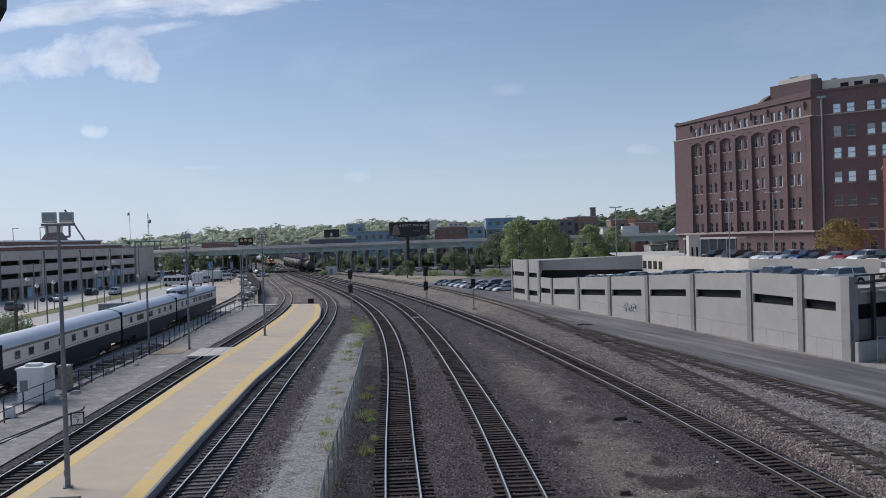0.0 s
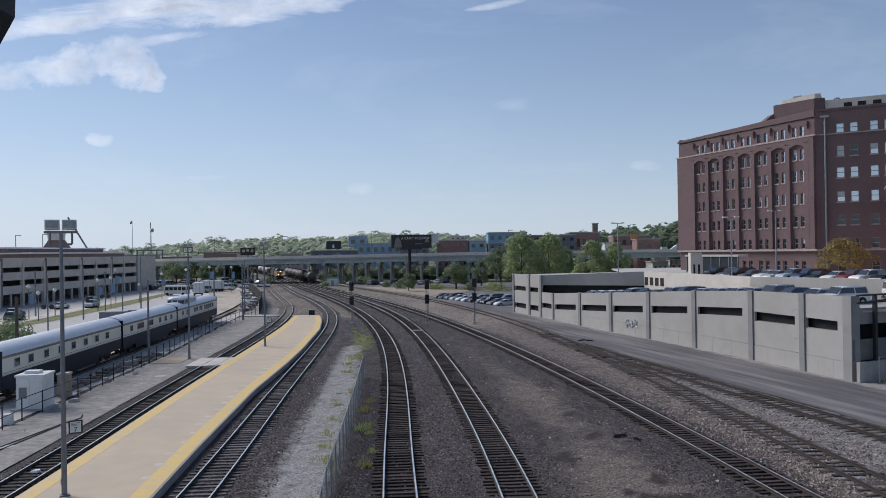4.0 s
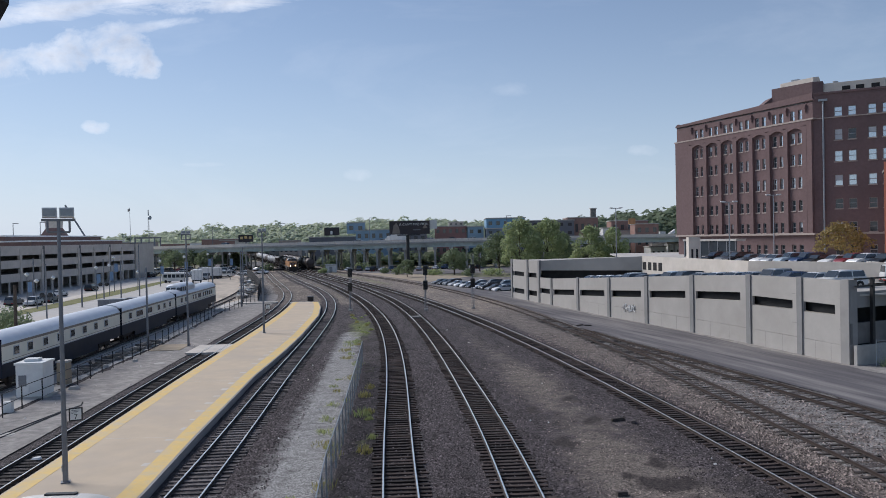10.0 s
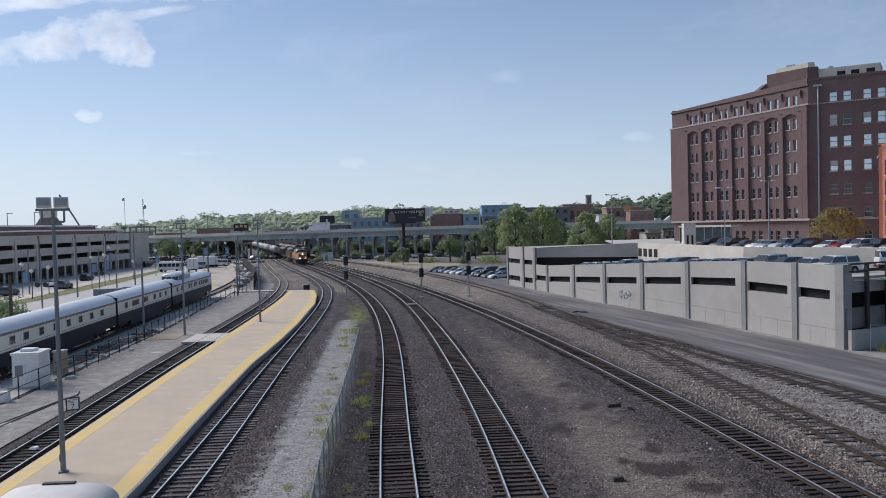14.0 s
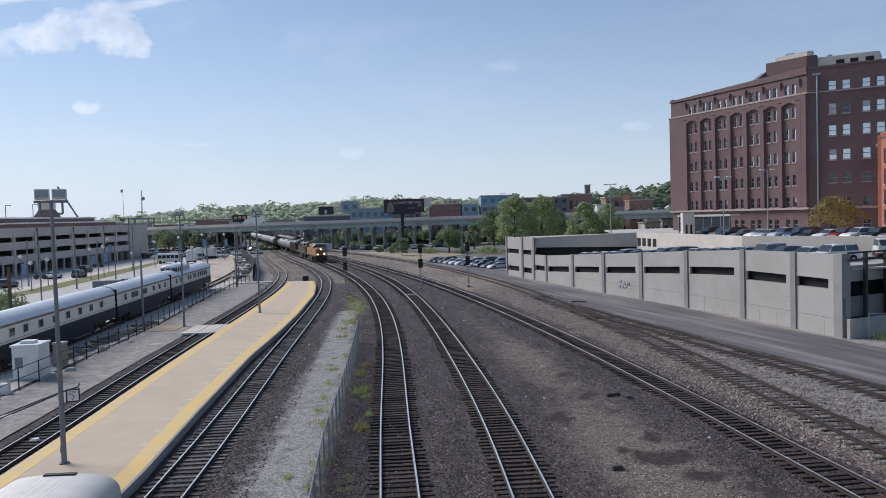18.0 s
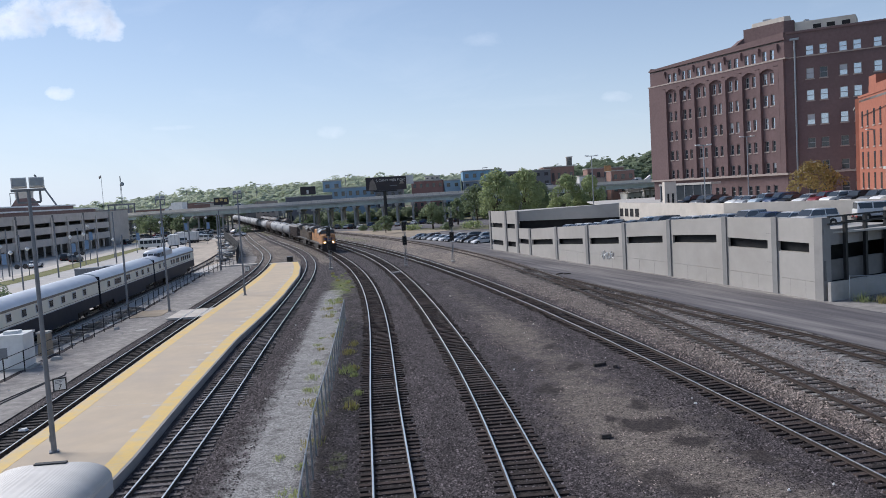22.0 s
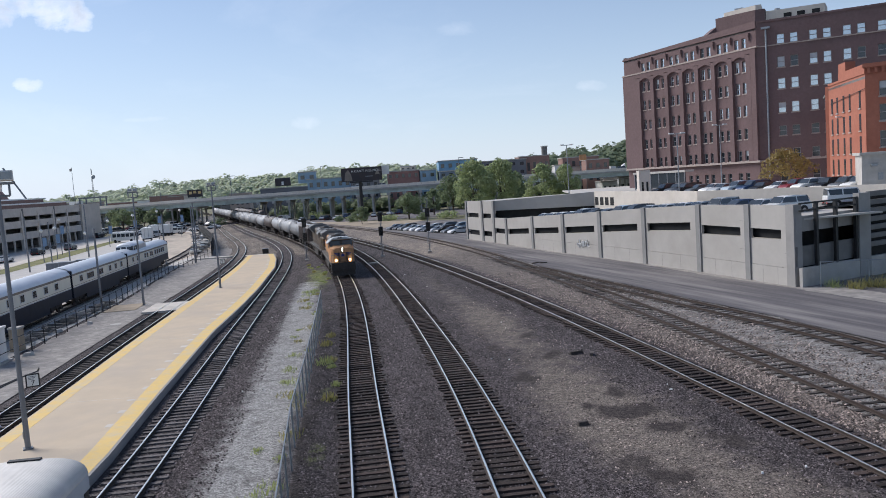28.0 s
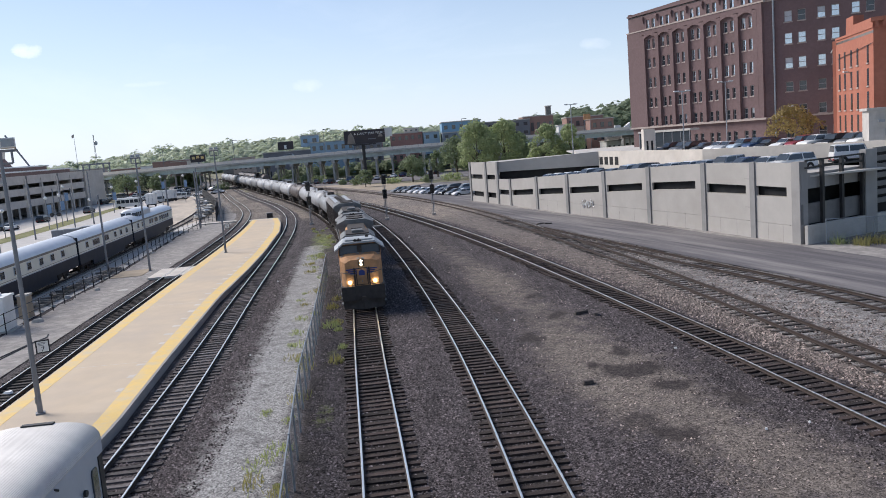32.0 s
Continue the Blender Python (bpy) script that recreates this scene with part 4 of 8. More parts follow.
        part("bracket", Geo().box(x - 0.22, x + 0.22, -0.42, 0.0, 32.2, 32.75, m).box(x - 0.13, x + 0.13, -0.28, 0.0, 31.5, 32.2, m), MAT["brick"], base, "small brick bracket under the cornice")
    rows2 = [(6.6, 8.3, 0), (10.5, 12.2, 0), (14.5, 16.15, 0), (18.4, 20.2, 1), (22.5, 24.3, 1), (26.2, 28.0, 1), (30.2, 31.8, 1)]
    xs2 = [3.9 + 5.1 * k + s for k in range(7) for s in (0.0, 2.1)]
    m2, L2, bw2, e2 = facade(base, (64.32, 136.97), right_end, 5.0, 34.1, 7, rows2, MAT["brick"], MAT["stone_trim"], seed=5, win_w=1.2, xs=xs2)
    for z0, z1, d in ((10.05, 10.35, 0.2), (29.95, 30.12, 0.15), (34.1, 34.45, 0.15)):
        part("string_course", Geo().box(0.1, L2, -d, 0.1, z0, z1, m2), MAT["stone_trim"] if z0 < 33 else MAT["brick"], base)
    part("wall_lamp", Geo().box(0.9, 2.3, -0.55, -0.15, 32.9, 33.25, m2), MAT["galv"], base, "twin lamp on the wall pipe")
    part("downpipe", Geo().cyl(m2 @ Vector((1.6, -0.2, 6)), m2 @ Vector((1.6, -0.2, 33)), 0.16, n=8), MAT["galv"], base, "grey rainwater pipe")
    back = (85, 190)
    roof = Geo().prism([left_end, corner, right_end, (118, 150), back], 33.0, 33.4)
    part("roof", roof, MAT["concrete_dark"], base)
    wall_panel(base, left_end, back, (5, 34), (5, 34), MAT["brick"], 0.6, "wall")
    # penthouse on the roof, with a sloping stair roof beside it
    part("penthouse", Geo().prism([(62.7, 150), (67.2, 143.2), (68.8, 142.6), (73, 150), (66, 156)], 33.3, 37.6), MAT["brick"], base, "brick lift penthouse")
    part("stair_roof", Geo().add([(59.6, 150, 33.6), (62.8, 150, 33.6), (62.8, 150, 36.1), (59.6, 153, 33.6), (62.8, 153, 33.6), (62.8, 153, 36.1)], [(0, 1, 2), (5, 4, 3), (0, 3, 4, 1), (1, 4, 5, 2), (2, 5, 3, 0)]), MAT["brick"], base, "sloping brick stair roof")
    part("roof_screen", Geo().prism([(64.4, 150), (67.7, 144.0), (68.6, 143.6), (71.5, 149), (66, 154)], 37.6, 38.6), MAT["concrete_pale"], base, "pale metal plant screen")
    screen = part("roof_screen", Geo().prism([(69.0, 142.8), (77.4, 137.9), (80.4, 142.5), (72.0, 148)], 33.3, 37.15), MAT["concrete_pale"], base, "pale metal plant screen")
    mm = pose(69.0, 142.8, 0, 0, 0, heading((69.0, 142.8), (77.4, 137.9)))
    for x in (3.0, 5.2, 7.6):
        part("louvre", Geo().box(x, x + 1.3, -0.05, 0.05, 35.7, 36.4, mm), MAT["dark"], screen, "dark louvre slot")
    part("vent", Geo().prism([(66, 149), (67, 148), (68, 149), (67, 150)], 38.6, 39.1), MAT["galv"], base)
    part("vent", Geo().box(71.2, 71.9, 143.2, 143.9, 37.15, 37.7), MAT["galv"], base)
    return base


warehouse()


# ---- viaduct ----
def viaduct():
    base = thing("viaduct", "long green-grey steel and concrete road viaduct on columns", "viaduct")
    ctrl = [(-330, 430, 7.0), (-240, 405, 8.0), (-170, 378, 9.0), (-110, 336, 9.8), (-75, 316, 10.1), (-40, 308, 10.3), (0, 306, 10.55), (40, 306, 10.6), (90, 308, 10.6), (160, 314, 10.6), (260, 330, 10.6)]
    xs = np.arange(-330, 261, 6.0)
    c = np.array(ctrl)
    path = [(x, float(np.interp(x, c[:, 0], c[:, 1])), float(np.interp(x, c[:, 0], c[:, 2])) - 1.0) for x in xs]
    part("deck", Geo().sweep(path, [(-9.5, -0.6), (9.5, -0.6), (9.5, 0.0), (-9.5, 0.0)]), MAT["concrete"], base)
    # the near parapet has haze in its colour, the far one plain pale concrete
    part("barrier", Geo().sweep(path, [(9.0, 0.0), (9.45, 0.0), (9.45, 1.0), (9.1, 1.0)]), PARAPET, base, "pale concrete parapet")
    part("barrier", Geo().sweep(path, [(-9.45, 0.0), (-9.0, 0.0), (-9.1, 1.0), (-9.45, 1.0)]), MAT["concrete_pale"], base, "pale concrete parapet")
    for off in (8.6, 4.3, 0, -4.3, -8.6):
        part("girder", Geo().sweep(path, [(off - 0.25, -2.1), (off + 0.25, -2.1), (off + 0.25, -1.98), (off + 0.08, -1.93), (off + 0.08, -0.6), (off - 0.08, -0.6), (off - 0.08, -1.93), (off - 0.25, -1.98)]), VIA_GREEN, base, "green painted steel girder")
    post = Geo().box(-0.07, 0.07, -0.07, 0.07, 0, 0.75).mesh("parapet_post", MAT["concrete_pale"])
    for x in np.arange(-180, 60, 2.4):
        i = np.interp(x, xs, np.arange(len(xs)))
        y, z = np.interp(x, xs, [p[1] for p in path]), np.interp(x, xs, [p[2] for p in path])
        part("parapet_post", post, None, base, at=pose(x, y - 9.62, z + 0.2))
    for x in (-250, -225, -200, -178, -156, -140, -126, -112, -98, -88, -77, -52, -46, -40.5, -35, -30, -25, -20.5, -14.5, -9, -3, 3, 9, 14, 20, 26, 38, 52, 68, 90):
        y, z = float(np.interp(x, xs, [p[1] for p in path])), float(np.interp(x, xs, [p[2] for p in path]))
        part("cap", Geo().box(x - 0.7, x + 0.7, y - 9, y + 9, z - 3.0, z - 2.1), MAT["concrete"], base, "concrete pier cap")
        for dy in (-7.5, 0, 7.5):
            part("column", Geo().cyl((x, y + dy, -0.7), (x, y + dy, z - 2.95), 0.37, n=10), MAT["concrete"], base, "round concrete column")
    for x, h in ((-27.5, 9.5), (-62, 8.5), (-92, 8), (24, 9)):
        y, z = float(np.interp(x, xs, [p[1] for p in path])), float(np.interp(x, xs, [p[2] for p in path]))
        part("lamp_post", Geo().cyl((x, y - 9.2, z), (x, y - 9.2, z + h), 0.12, 0.08, 6).box(x - 0.1, x + 1.8, y - 9.3, y - 9.1, z + h - 0.1, z + h + 0.1), MAT["steel"], base, "tall street lamp on the parapet")


# parapet concrete lightened: the distance haze is put into the colour
PARAPET = material("haze_pale_parapet", (0.86, 0.78, 0.68), (0.79, 0.715, 0.63), 0.5, 0.85, stain=(0.52, 0.46, 0.40), sscale=0.1, samount=0.5)
# girder green lightened too, with haze in the paint colour
VIA_GREEN = material("green_girder_paint", (0.54, 0.60, 0.56), (0.46, 0.52, 0.485), 0.6, 0.6, stain=(0.14, 0.14, 0.12), sscale=0.2)
viaduct()


# ---- rolling stock: x forward, z up from the rail top ----
PAINT = dict(
    yellow=material("armour_yellow_paint", (0.58, 0.315, 0.16), (0.47, 0.25, 0.125), 1.2, 0.7, spec=0.15, stain=(0.15, 0.105, 0.065), sscale=0.8, samount=0.7),
    sooty=material("sooty_yellow_paint", (0.12, 0.08, 0.048), (0.075, 0.055, 0.038), 1.2, 0.55, stain=(0.04, 0.035, 0.03), sscale=0.5, samount=0.9),
    grey=material("light_grey_roof_paint", (0.45, 0.47, 0.48), (0.37, 0.39, 0.40), 1.0, 0.5, stain=(0.16, 0.16, 0.15), sscale=0.7, samount=0.6),
    soot_grey=material("sooty_grey_paint", (0.15, 0.15, 0.15), (0.09, 0.09, 0.088), 1.0, 0.6, stain=(0.26, 0.26, 0.26), sscale=0.6, samount=0.5),
    tank=material("dusty_white_tank_paint", (0.42, 0.42, 0.425), (0.30, 0.30, 0.305), 0.7, 0.45, stain=(0.15, 0.14, 0.13), sscale=0.45, samount=0.8, vary=0.3),
    tank_dark=material("brown_black_tank_paint", (0.11, 0.085, 0.075), (0.08, 0.065, 0.06), 0.8, 0.5, stain=(0.17, 0.14, 0.12), sscale=0.4),
    hopper=material("tan_hopper_paint", (0.30, 0.26, 0.225), (0.24, 0.21, 0.18), 0.8, 0.6, stain=(0.16, 0.13, 0.11), sscale=0.5, samount=0.6),
    under=material("grimy_underframe", (0.035, 0.03, 0.028), (0.06, 0.05, 0.045), 3.0, 0.8),
    wheel=material("rusty_wheel_steel", (0.09, 0.065, 0.05), (0.05, 0.04, 0.035), 4.0, 0.6, metal=0.5),
    red=material("signal_red_paint", (0.45, 0.04, 0.035), (0.36, 0.03, 0.03), 2.0, 0.4),
    blue=material("royal_blue_paint", (0.03, 0.05, 0.22), (0.025, 0.04, 0.17), 2.0, 0.4),
    lamp=material("lit_headlamp", (1.0, 0.80, 0.45), (1.0, 0.80, 0.45), 1.0, 0.2, glow=24.0),
    shield=glass_material("cab_glass", (0.02, 0.025, 0.03)),
    # greyer than the cab glass: the sky's reflection is put into the colour
    screen=material("sky_grey_windscreen_glass", (0.10, 0.12, 0.14), (0.07, 0.085, 0.10), 0.8, 0.1, spec=0.9),
    stainless=material("fluted_stainless", (0.66, 0.63, 0.59), (0.56, 0.535, 0.50), 1.5, 0.5, metal=0.25, stain=(0.47, 0.44, 0.41), sscale=0.5, samount=0.5),
    skin=material("grey_coach_paint", (0.50, 0.53, 0.58), (0.44, 0.47, 0.52), 1.0, 0.4, metal=0.3),
)
WHEEL = Geo().cyl((0, -0.07, 0), (0, 0.07, 0), 0.46, n=16).cyl((0, -0.09, 0), (0, -0.06, 0), 0.5, n=16).mesh("wheel", PAINT["wheel"], 40)


def bogie(parent, x, axles=2, base=1.75):
    r = 0.46
    half = base * (axles - 1) / 2
    g = Geo()
    for s in (-1, 1):
        y = s * 1.02
        g.box(x - half - 0.35, x + half + 0.35, y - 0.09, y + 0.09, 0.55, 0.85)
        for k in range(axles):
            ax = x - half + k * base
            g.box(ax - 0.22, ax + 0.22, y - 0.13, y + 0.13, 0.3, 0.68)
    g.box(x - 0.35, x + 0.35, -1.15, 1.15, 0.62, 0.95)
    for k in range(axles):
        ax = x - half + k * base
        g.cyl((ax, -0.8, r), (ax, 0.8, r), 0.08, n=8)
    b = part("bogie", g, PAINT["under"], parent)
    for k in range(axles):
        for s in (-0.75, 0.75):
            part("wheel", WHEEL, None, b, at=pose(x - half + k * base, s, r))
    return b


def coupler(parent, x):
    s = 1 if x > 0 else -1
    part("coupler", Geo().box(min(x, x + s * 0.45), max(x, x + s * 0.45), -0.12, 0.12, 0.72, 0.98), PAINT["under"], parent)


def locomotive(label, lit=True):
    L = thing("locomotive", label, "locomotive", group="freight train")
    P = dict(PAINT)
    P["white"], P["grey"] = PAINT["grey"], PAINT["soot_grey"]
    if not lit:
        P["yellow"], P["white"], P["lamp"] = PAINT["sooty"], PAINT["soot_grey"], LENS
    part("underframe", Geo().box(-10.7, 10.2, -1.48, 1.48, 1.35, 1.62), P["under"], L)
    part("walkway", Geo().box(-10.7, 10.2, -1.5, 1.5, 1.62, 1.70), P["grey"], L)
    # wide nose with sloped top and chamfered front corners
    nose = Geo().loft([[(8.9, y, z) for y, z in ((-1.42, 1.7), (1.42, 1.7), (1.42, 3.55), (1.0, 3.78), (-1.0, 3.78), (-1.42, 3.55))],
                       [(10.0, y, z) for y, z in ((-1.40, 1.7), (1.40, 1.7), (1.40, 3.45), (0.95, 3.66), (-0.95, 3.66), (-1.40, 3.45))],
                       [(10.55, y, z) for y, z in ((-1.12, 1.7), (1.12, 1.7), (1.10, 3.30), (0.7, 3.48), (-0.7, 3.48), (-1.10, 3.30))]])
    nose_ob = part("nose", nose, P["yellow"], L, "yellow blunt nose")
    cab = Geo().loft([[(x, y, z) for y, z in ((-1.47, 1.7), (1.47, 1.7), (1.47, 4.05), (1.05, 4.5), (-1.05, 4.5), (-1.47, 4.05))] for x in (6.6, 8.6)]
                     + [[(x, y, z) for y, z in ((-1.45, 1.7), (1.45, 1.7), (1.45, 4.0), (1.05, 4.38), (-1.05, 4.38), (-1.45, 4.0))] for x in (9.02,)])
    cab_ob = part("cab", cab, P["yellow"], L, "wide yellow driver's cab")
    part("cab_roof", Geo().loft([[(x, y, z) for y, z in ((-1.72, 3.98), (-1.08, 4.44), (1.08, 4.44), (1.72, 3.98), (1.74, 4.04), (1.10, 4.56), (-1.10, 4.56), (-1.74, 4.04))] for x in (6.4, 9.3)]), P["white"], cab_ob, "dusty cab roof with drooping eaves")
    part("roof_plate", Geo().box(6.7, 8.7, -0.95, 0.95, 4.56, 4.66), P["white"], cab_ob, "raised dusty roof plate")
    part("horn", Geo().cyl((8.9, -0.25, 4.62), (9.25, -0.25, 4.66), 0.05, 0.10, 8).cyl((8.9, 0.0, 4.62), (9.3, 0.0, 4.68), 0.05, 0.10, 8).box(8.8, 8.95, -0.4, 0.2, 4.56, 4.64), P["under"], cab_ob, "dark air horn")
    part("antenna", Geo().cyl((7.6, 0.6, 4.66), (7.6, 0.6, 4.82), 0.12, 0.08, 8), P["under"], cab_ob)
    part("window_band", Geo().box(9.0, 9.04, -1.43, 1.43, 3.66, 4.36), P["under"], cab_ob, "dark band round the windscreens")
    for y0, y1 in ((-1.33, -0.16), (0.16, 1.33)):
        part("windshield", Geo().box(9.02, 9.08, y0, y1, 3.72, 4.28), P["screen"], cab_ob, "windscreen pane greyed with a sky reflection")
    for s in (-1, 1):
        part("side_window", Geo().box(7.1, 8.4, s * 1.475 - 0.02, s * 1.475 + 0.02, 3.35, 3.95), P["shield"], cab_ob)
    for s in (-1, 1):
        part("nose_plate", Geo().add([(9.05, s * 1.38, 3.66), (9.05, s * 0.06, 3.80), (10.45, s * 0.06, 3.56), (10.45, s * 0.95, 3.40), (9.05, s * 1.38, 3.60), (9.05, s * 0.06, 3.74), (10.45, s * 0.06, 3.50), (10.45, s * 0.95, 3.34)], [(0, 1, 2, 3), (7, 6, 5, 4), (0, 4, 5, 1), (1, 5, 6, 2), (2, 6, 7, 3), (3, 7, 4, 0)]), PAINT["hopper"], nose_ob, "dusty tan sloping nose top")
    for s in (-1, 1):
        # plain winged emblem, three bars a side
        for k in range(3):
            part("emblem", Geo().box(10.50, 10.585, min(s * 0.22, s * (1.05 - 0.12 * k)), max(s * 0.22, s * (1.05 - 0.12 * k)), 2.80 - 0.13 * k, 2.88 - 0.13 * k), P["blue"], nose_ob, "blue wing-shaped emblem bar")
        part("ditch_light", Geo().cyl((10.56, s * 0.85, 1.98), (10.66, s * 0.85, 1.98), 0.10, n=12), P["lamp"], L, "lit ditch lamp")
        part("handrail", Geo().cyl((10.5, s * 1.4, 1.7), (10.5, s * 1.4, 2.7), 0.025, n=6).cyl((10.5, s * 1.4, 2.7), (10.75, s * 0.5, 2.5), 0.025, n=6), P["grey"], L)
    part("emblem", Geo().prism([(-0.2, 0), (0.2, 0), (0.2, 0.28), (0, 0.4), (-0.2, 0.28)], 0, 0.03, m=Matrix.Translation((10.605, 0, 2.42)) @ Matrix(((0, 0, 1, 0), (1, 0, 0, 0), (0, 1, 0, 0), (0, 0, 0, 1)))), P["blue"], nose_ob, "shield-shaped emblem")
    part("nose_door", Geo().box(10.54, 10.60, -0.34, 0.34, 1.80, 2.86), P["yellow"], nose_ob, "nose door")
    part("door_seal", Geo().box(10.53, 10.57, -0.40, 0.40, 1.75, 2.92), P["under"], nose_ob, "dark door seal")
    part("door_latch", Geo().cyl((10.6, 0.0, 2.0), (10.63, 0.0, 2.0), 0.05, n=8), P["grey"], nose_ob)
    for s in (-0.5, 0.5):
        part("collision_post", Geo().box(10.5, 10.72, s - 0.05, s + 0.05, 1.7, 2.95), P["under"], nose_ob)
    part("headlight_housing", Geo().box(10.3, 10.6, -0.2, 0.2, 3.02, 3.5), P["under"], nose_ob)
    for s in (-0.11, 0.11):
        part("headlight", Geo().cyl((10.5, 0, 3.26 + s), (10.64, 0, 3.26 + s), 0.085, n=12), P["lamp"], nose_ob, "lit twin headlamp")
    part("pilot", Geo().add([(10.2, -1.45, 0.75), (10.2, 1.45, 0.75), (10.2, 1.45, 1.7), (10.2, -1.45, 1.7), (10.75, -1.45, 0.75), (10.75, 1.45, 0.75), (10.75, 1.45, 1.7), (10.75, -1.45, 1.7)],
                            [(0, 1, 2, 3), (4, 7, 6, 5), (0, 4, 5, 1), (3, 2, 6, 7), (0, 3, 7, 4), (1, 5, 6, 2)]), P["under"], L, "black pilot plate")
    part("snow_plow", Geo().add([(10.25, -1.4, 0.12), (10.25, 1.4, 0.12), (10.95, 0, 0.12), (10.25, -1.4, 0.8), (10.25, 1.4, 0.8), (10.8, 0, 0.8)], [(0, 1, 2), (3, 5, 4), (0, 2, 5, 3), (1, 4, 5, 2), (0, 3, 4, 1)]), P["under"], L, "black vee plow")
    part("coupler", Geo().box(10.7, 11.25, -0.14, 0.14, 0.74, 1.02), P["under"], L)
    for s in (-1, 1):
        for z in (0.45, 0.8, 1.15, 1.5):
            part("step", Geo().box(9.55, 10.2, s * 1.48 - 0.06, s * 1.48 + 0.06, z - 0.03, z + 0.03), P["grey"], L)
    # long hood
    part("hood", Geo().loft([[(x, y, z) for y, z in ((-0.92, 1.7), (0.92, 1.7), (0.92, 4.1), (0.7, 4.32), (-0.7, 4.32), (-0.92, 4.1))] for x in (-10.4, 6.6)]), P["yellow"], L, "long yellow engine hood")
    part("hood_top", Geo().box(-6.2, 6.4, -0.72, 0.72, 4.32, 4.44), P["under"], L, "soot-blackened hood roof")
    part("dynamic_brake", Geo().loft([[(x, y, z) for y, z in ((-1.3, 3.6), (1.3, 3.6), (1.3, 4.45), (0.95, 4.72), (-0.95, 4.72), (-1.3, 4.45))] for x in (2.6, 6.3)]), PAINT["soot_grey"], L, "sooty grey dynamic brake housing")
    part("roof_box", Geo().box(4.4, 5.6, -0.4, 0.4, 4.80, 4.98), P["grey"], L, "pale roof box")
    part("roof_hatch", Geo().box(2.9, 6.1, -0.85, 0.85, 4.70, 4.80), P["under"], L)
    part("exhaust", Geo().box(-0.6, 1.2, -0.4, 0.4, 4.44, 4.72), P["under"], L, "sooty exhaust stack")
    part("radiator", Geo().loft([[(x, y, z) for y, z in ((-0.95, 3.4), (0.95, 3.4), (1.58, 4.15), (1.58, 4.5), (0.9, 4.8), (-0.9, 4.8), (-1.58, 4.5), (-1.58, 4.15))] for x in (-10.2, -5.6)]), P["grey"], L, "flared grey radiator wings")
    for x in (-8.9, -6.9):
        part("fan", Geo().cyl((x, 0, 4.8), (x, 0, 4.88), 0.75, n=16), P["under"], L, "round radiator fan")
    for k in range(9):
        for s in (-1, 1):
            part("hood_door", Geo().box(-5.2 + k * 0.85, -4.45 + k * 0.85, s * 0.93 - 0.015, s * 0.93 + 0.015, 1.95, 3.5), P["yellow"], L)
    for s in (-1, 1):
        g = Geo().cyl((-10.4, s * 1.45, 2.7), (6.4, s * 1.45, 2.7), 0.022, n=5)
        for k in range(9):
            g.cyl((-10.3 + k * 2.05, s * 1.45, 1.7), (-10.3 + k * 2.05, s * 1.45, 2.7), 0.02, n=5)
        part("handrail", g, P["grey"], L)
    part("fuel_tank", Geo().prism([(-3, -1.35), (3.4, -1.35), (3.4, 1.35), (-3, 1.35)], 0.35, 1.35), P["under"], L)
    bogie(L, 7.0, 3, 1.9)
    bogie(L, -7.2, 3, 1.9)
    coupler(L, -10.7)
    return L


def tank_car(mat, label):
    T = thing("tank_car", label, "tank car", group="freight train")
    rings = []
    for x, r in ((-7.75, 0.35), (-7.65, 0.85), (-7.4, 1.25), (-7.0, 1.5), (-3.5, 1.53), (0, 1.54), (3.5, 1.53), (7.0, 1.5), (7.4, 1.25), (7.65, 0.85), (7.75, 0.35)):
        rings.append([(x, r * math.cos(2 * math.pi * k / 24), 2.75 + r * math.sin(2 * math.pi * k / 24)) for k in range(24)])
    part("tank", Geo().loft(rings), mat, T, smooth=50)
    for x in (-5.2, -1.8, 1.8, 5.2):
        part("band", Geo().cyl((x - 0.05, 0, 2.75), (x + 0.05, 0, 2.75), 1.555, n=24), mat, T, "welded seam band")
    part("dome", Geo().cyl((0, 0, 4.2), (0, 0, 4.62), 0.55, 0.5, 14), PAINT["under"], T, "black valve housing")
    part("valve", Geo().cyl((0.9, 0, 4.2), (0.9, 0, 4.5), 0.14, n=8), PAINT["under"], T)
    g = Geo()
    for s in (-1, 1):
        g.cyl((-1.4, s * 0.95, 4.75), (1.4, s * 0.95, 4.75), 0.03, n=5)
        for x in (-1.4, 0, 1.4):
            g.cyl((x, s * 0.95, 4.0), (x, s * 0.95, 4.75), 0.03, n=5)
    g.box(-1.5, 1.5, -1.05, -0.6, 4.02, 4.07).box(-1.5, 1.5, 0.6, 1.05, 4.02, 4.07)
    part("walkway", g, PAINT["under"], T, "black loading walkway with rails")
    part("underframe", Geo().box(-8.3, 8.3, -0.35, 0.35, 0.95, 1.35).box(-8.3, -6.8, -1.35, 1.35, 1.15, 1.3).box(6.8, 8.3, -1.35, 1.35, 1.15, 1.3), PAINT["under"], T)
    for x in (-5.9, 5.9):
        part("saddle", Geo().box(x - 0.5, x + 0.5, -1.2, 1.2, 1.0, 1.7), PAINT["under"], T)
    for x in (-8.0, 8.0):
        g = Geo()
        for s in (-1, 1):
            g.cyl((x, s * 1.3, 1.3), (x, s * 1.3, 2.3), 0.025, n=5)
        g.cyl((x, -1.3, 2.3), (x, 1.3, 2.3), 0.025, n=5)
        part("end_rail", g, PAINT["under"], T)
    bogie(T, -6.2), bogie(T, 6.2)
    coupler(T, -8.2), coupler(T, 8.2)
    return T


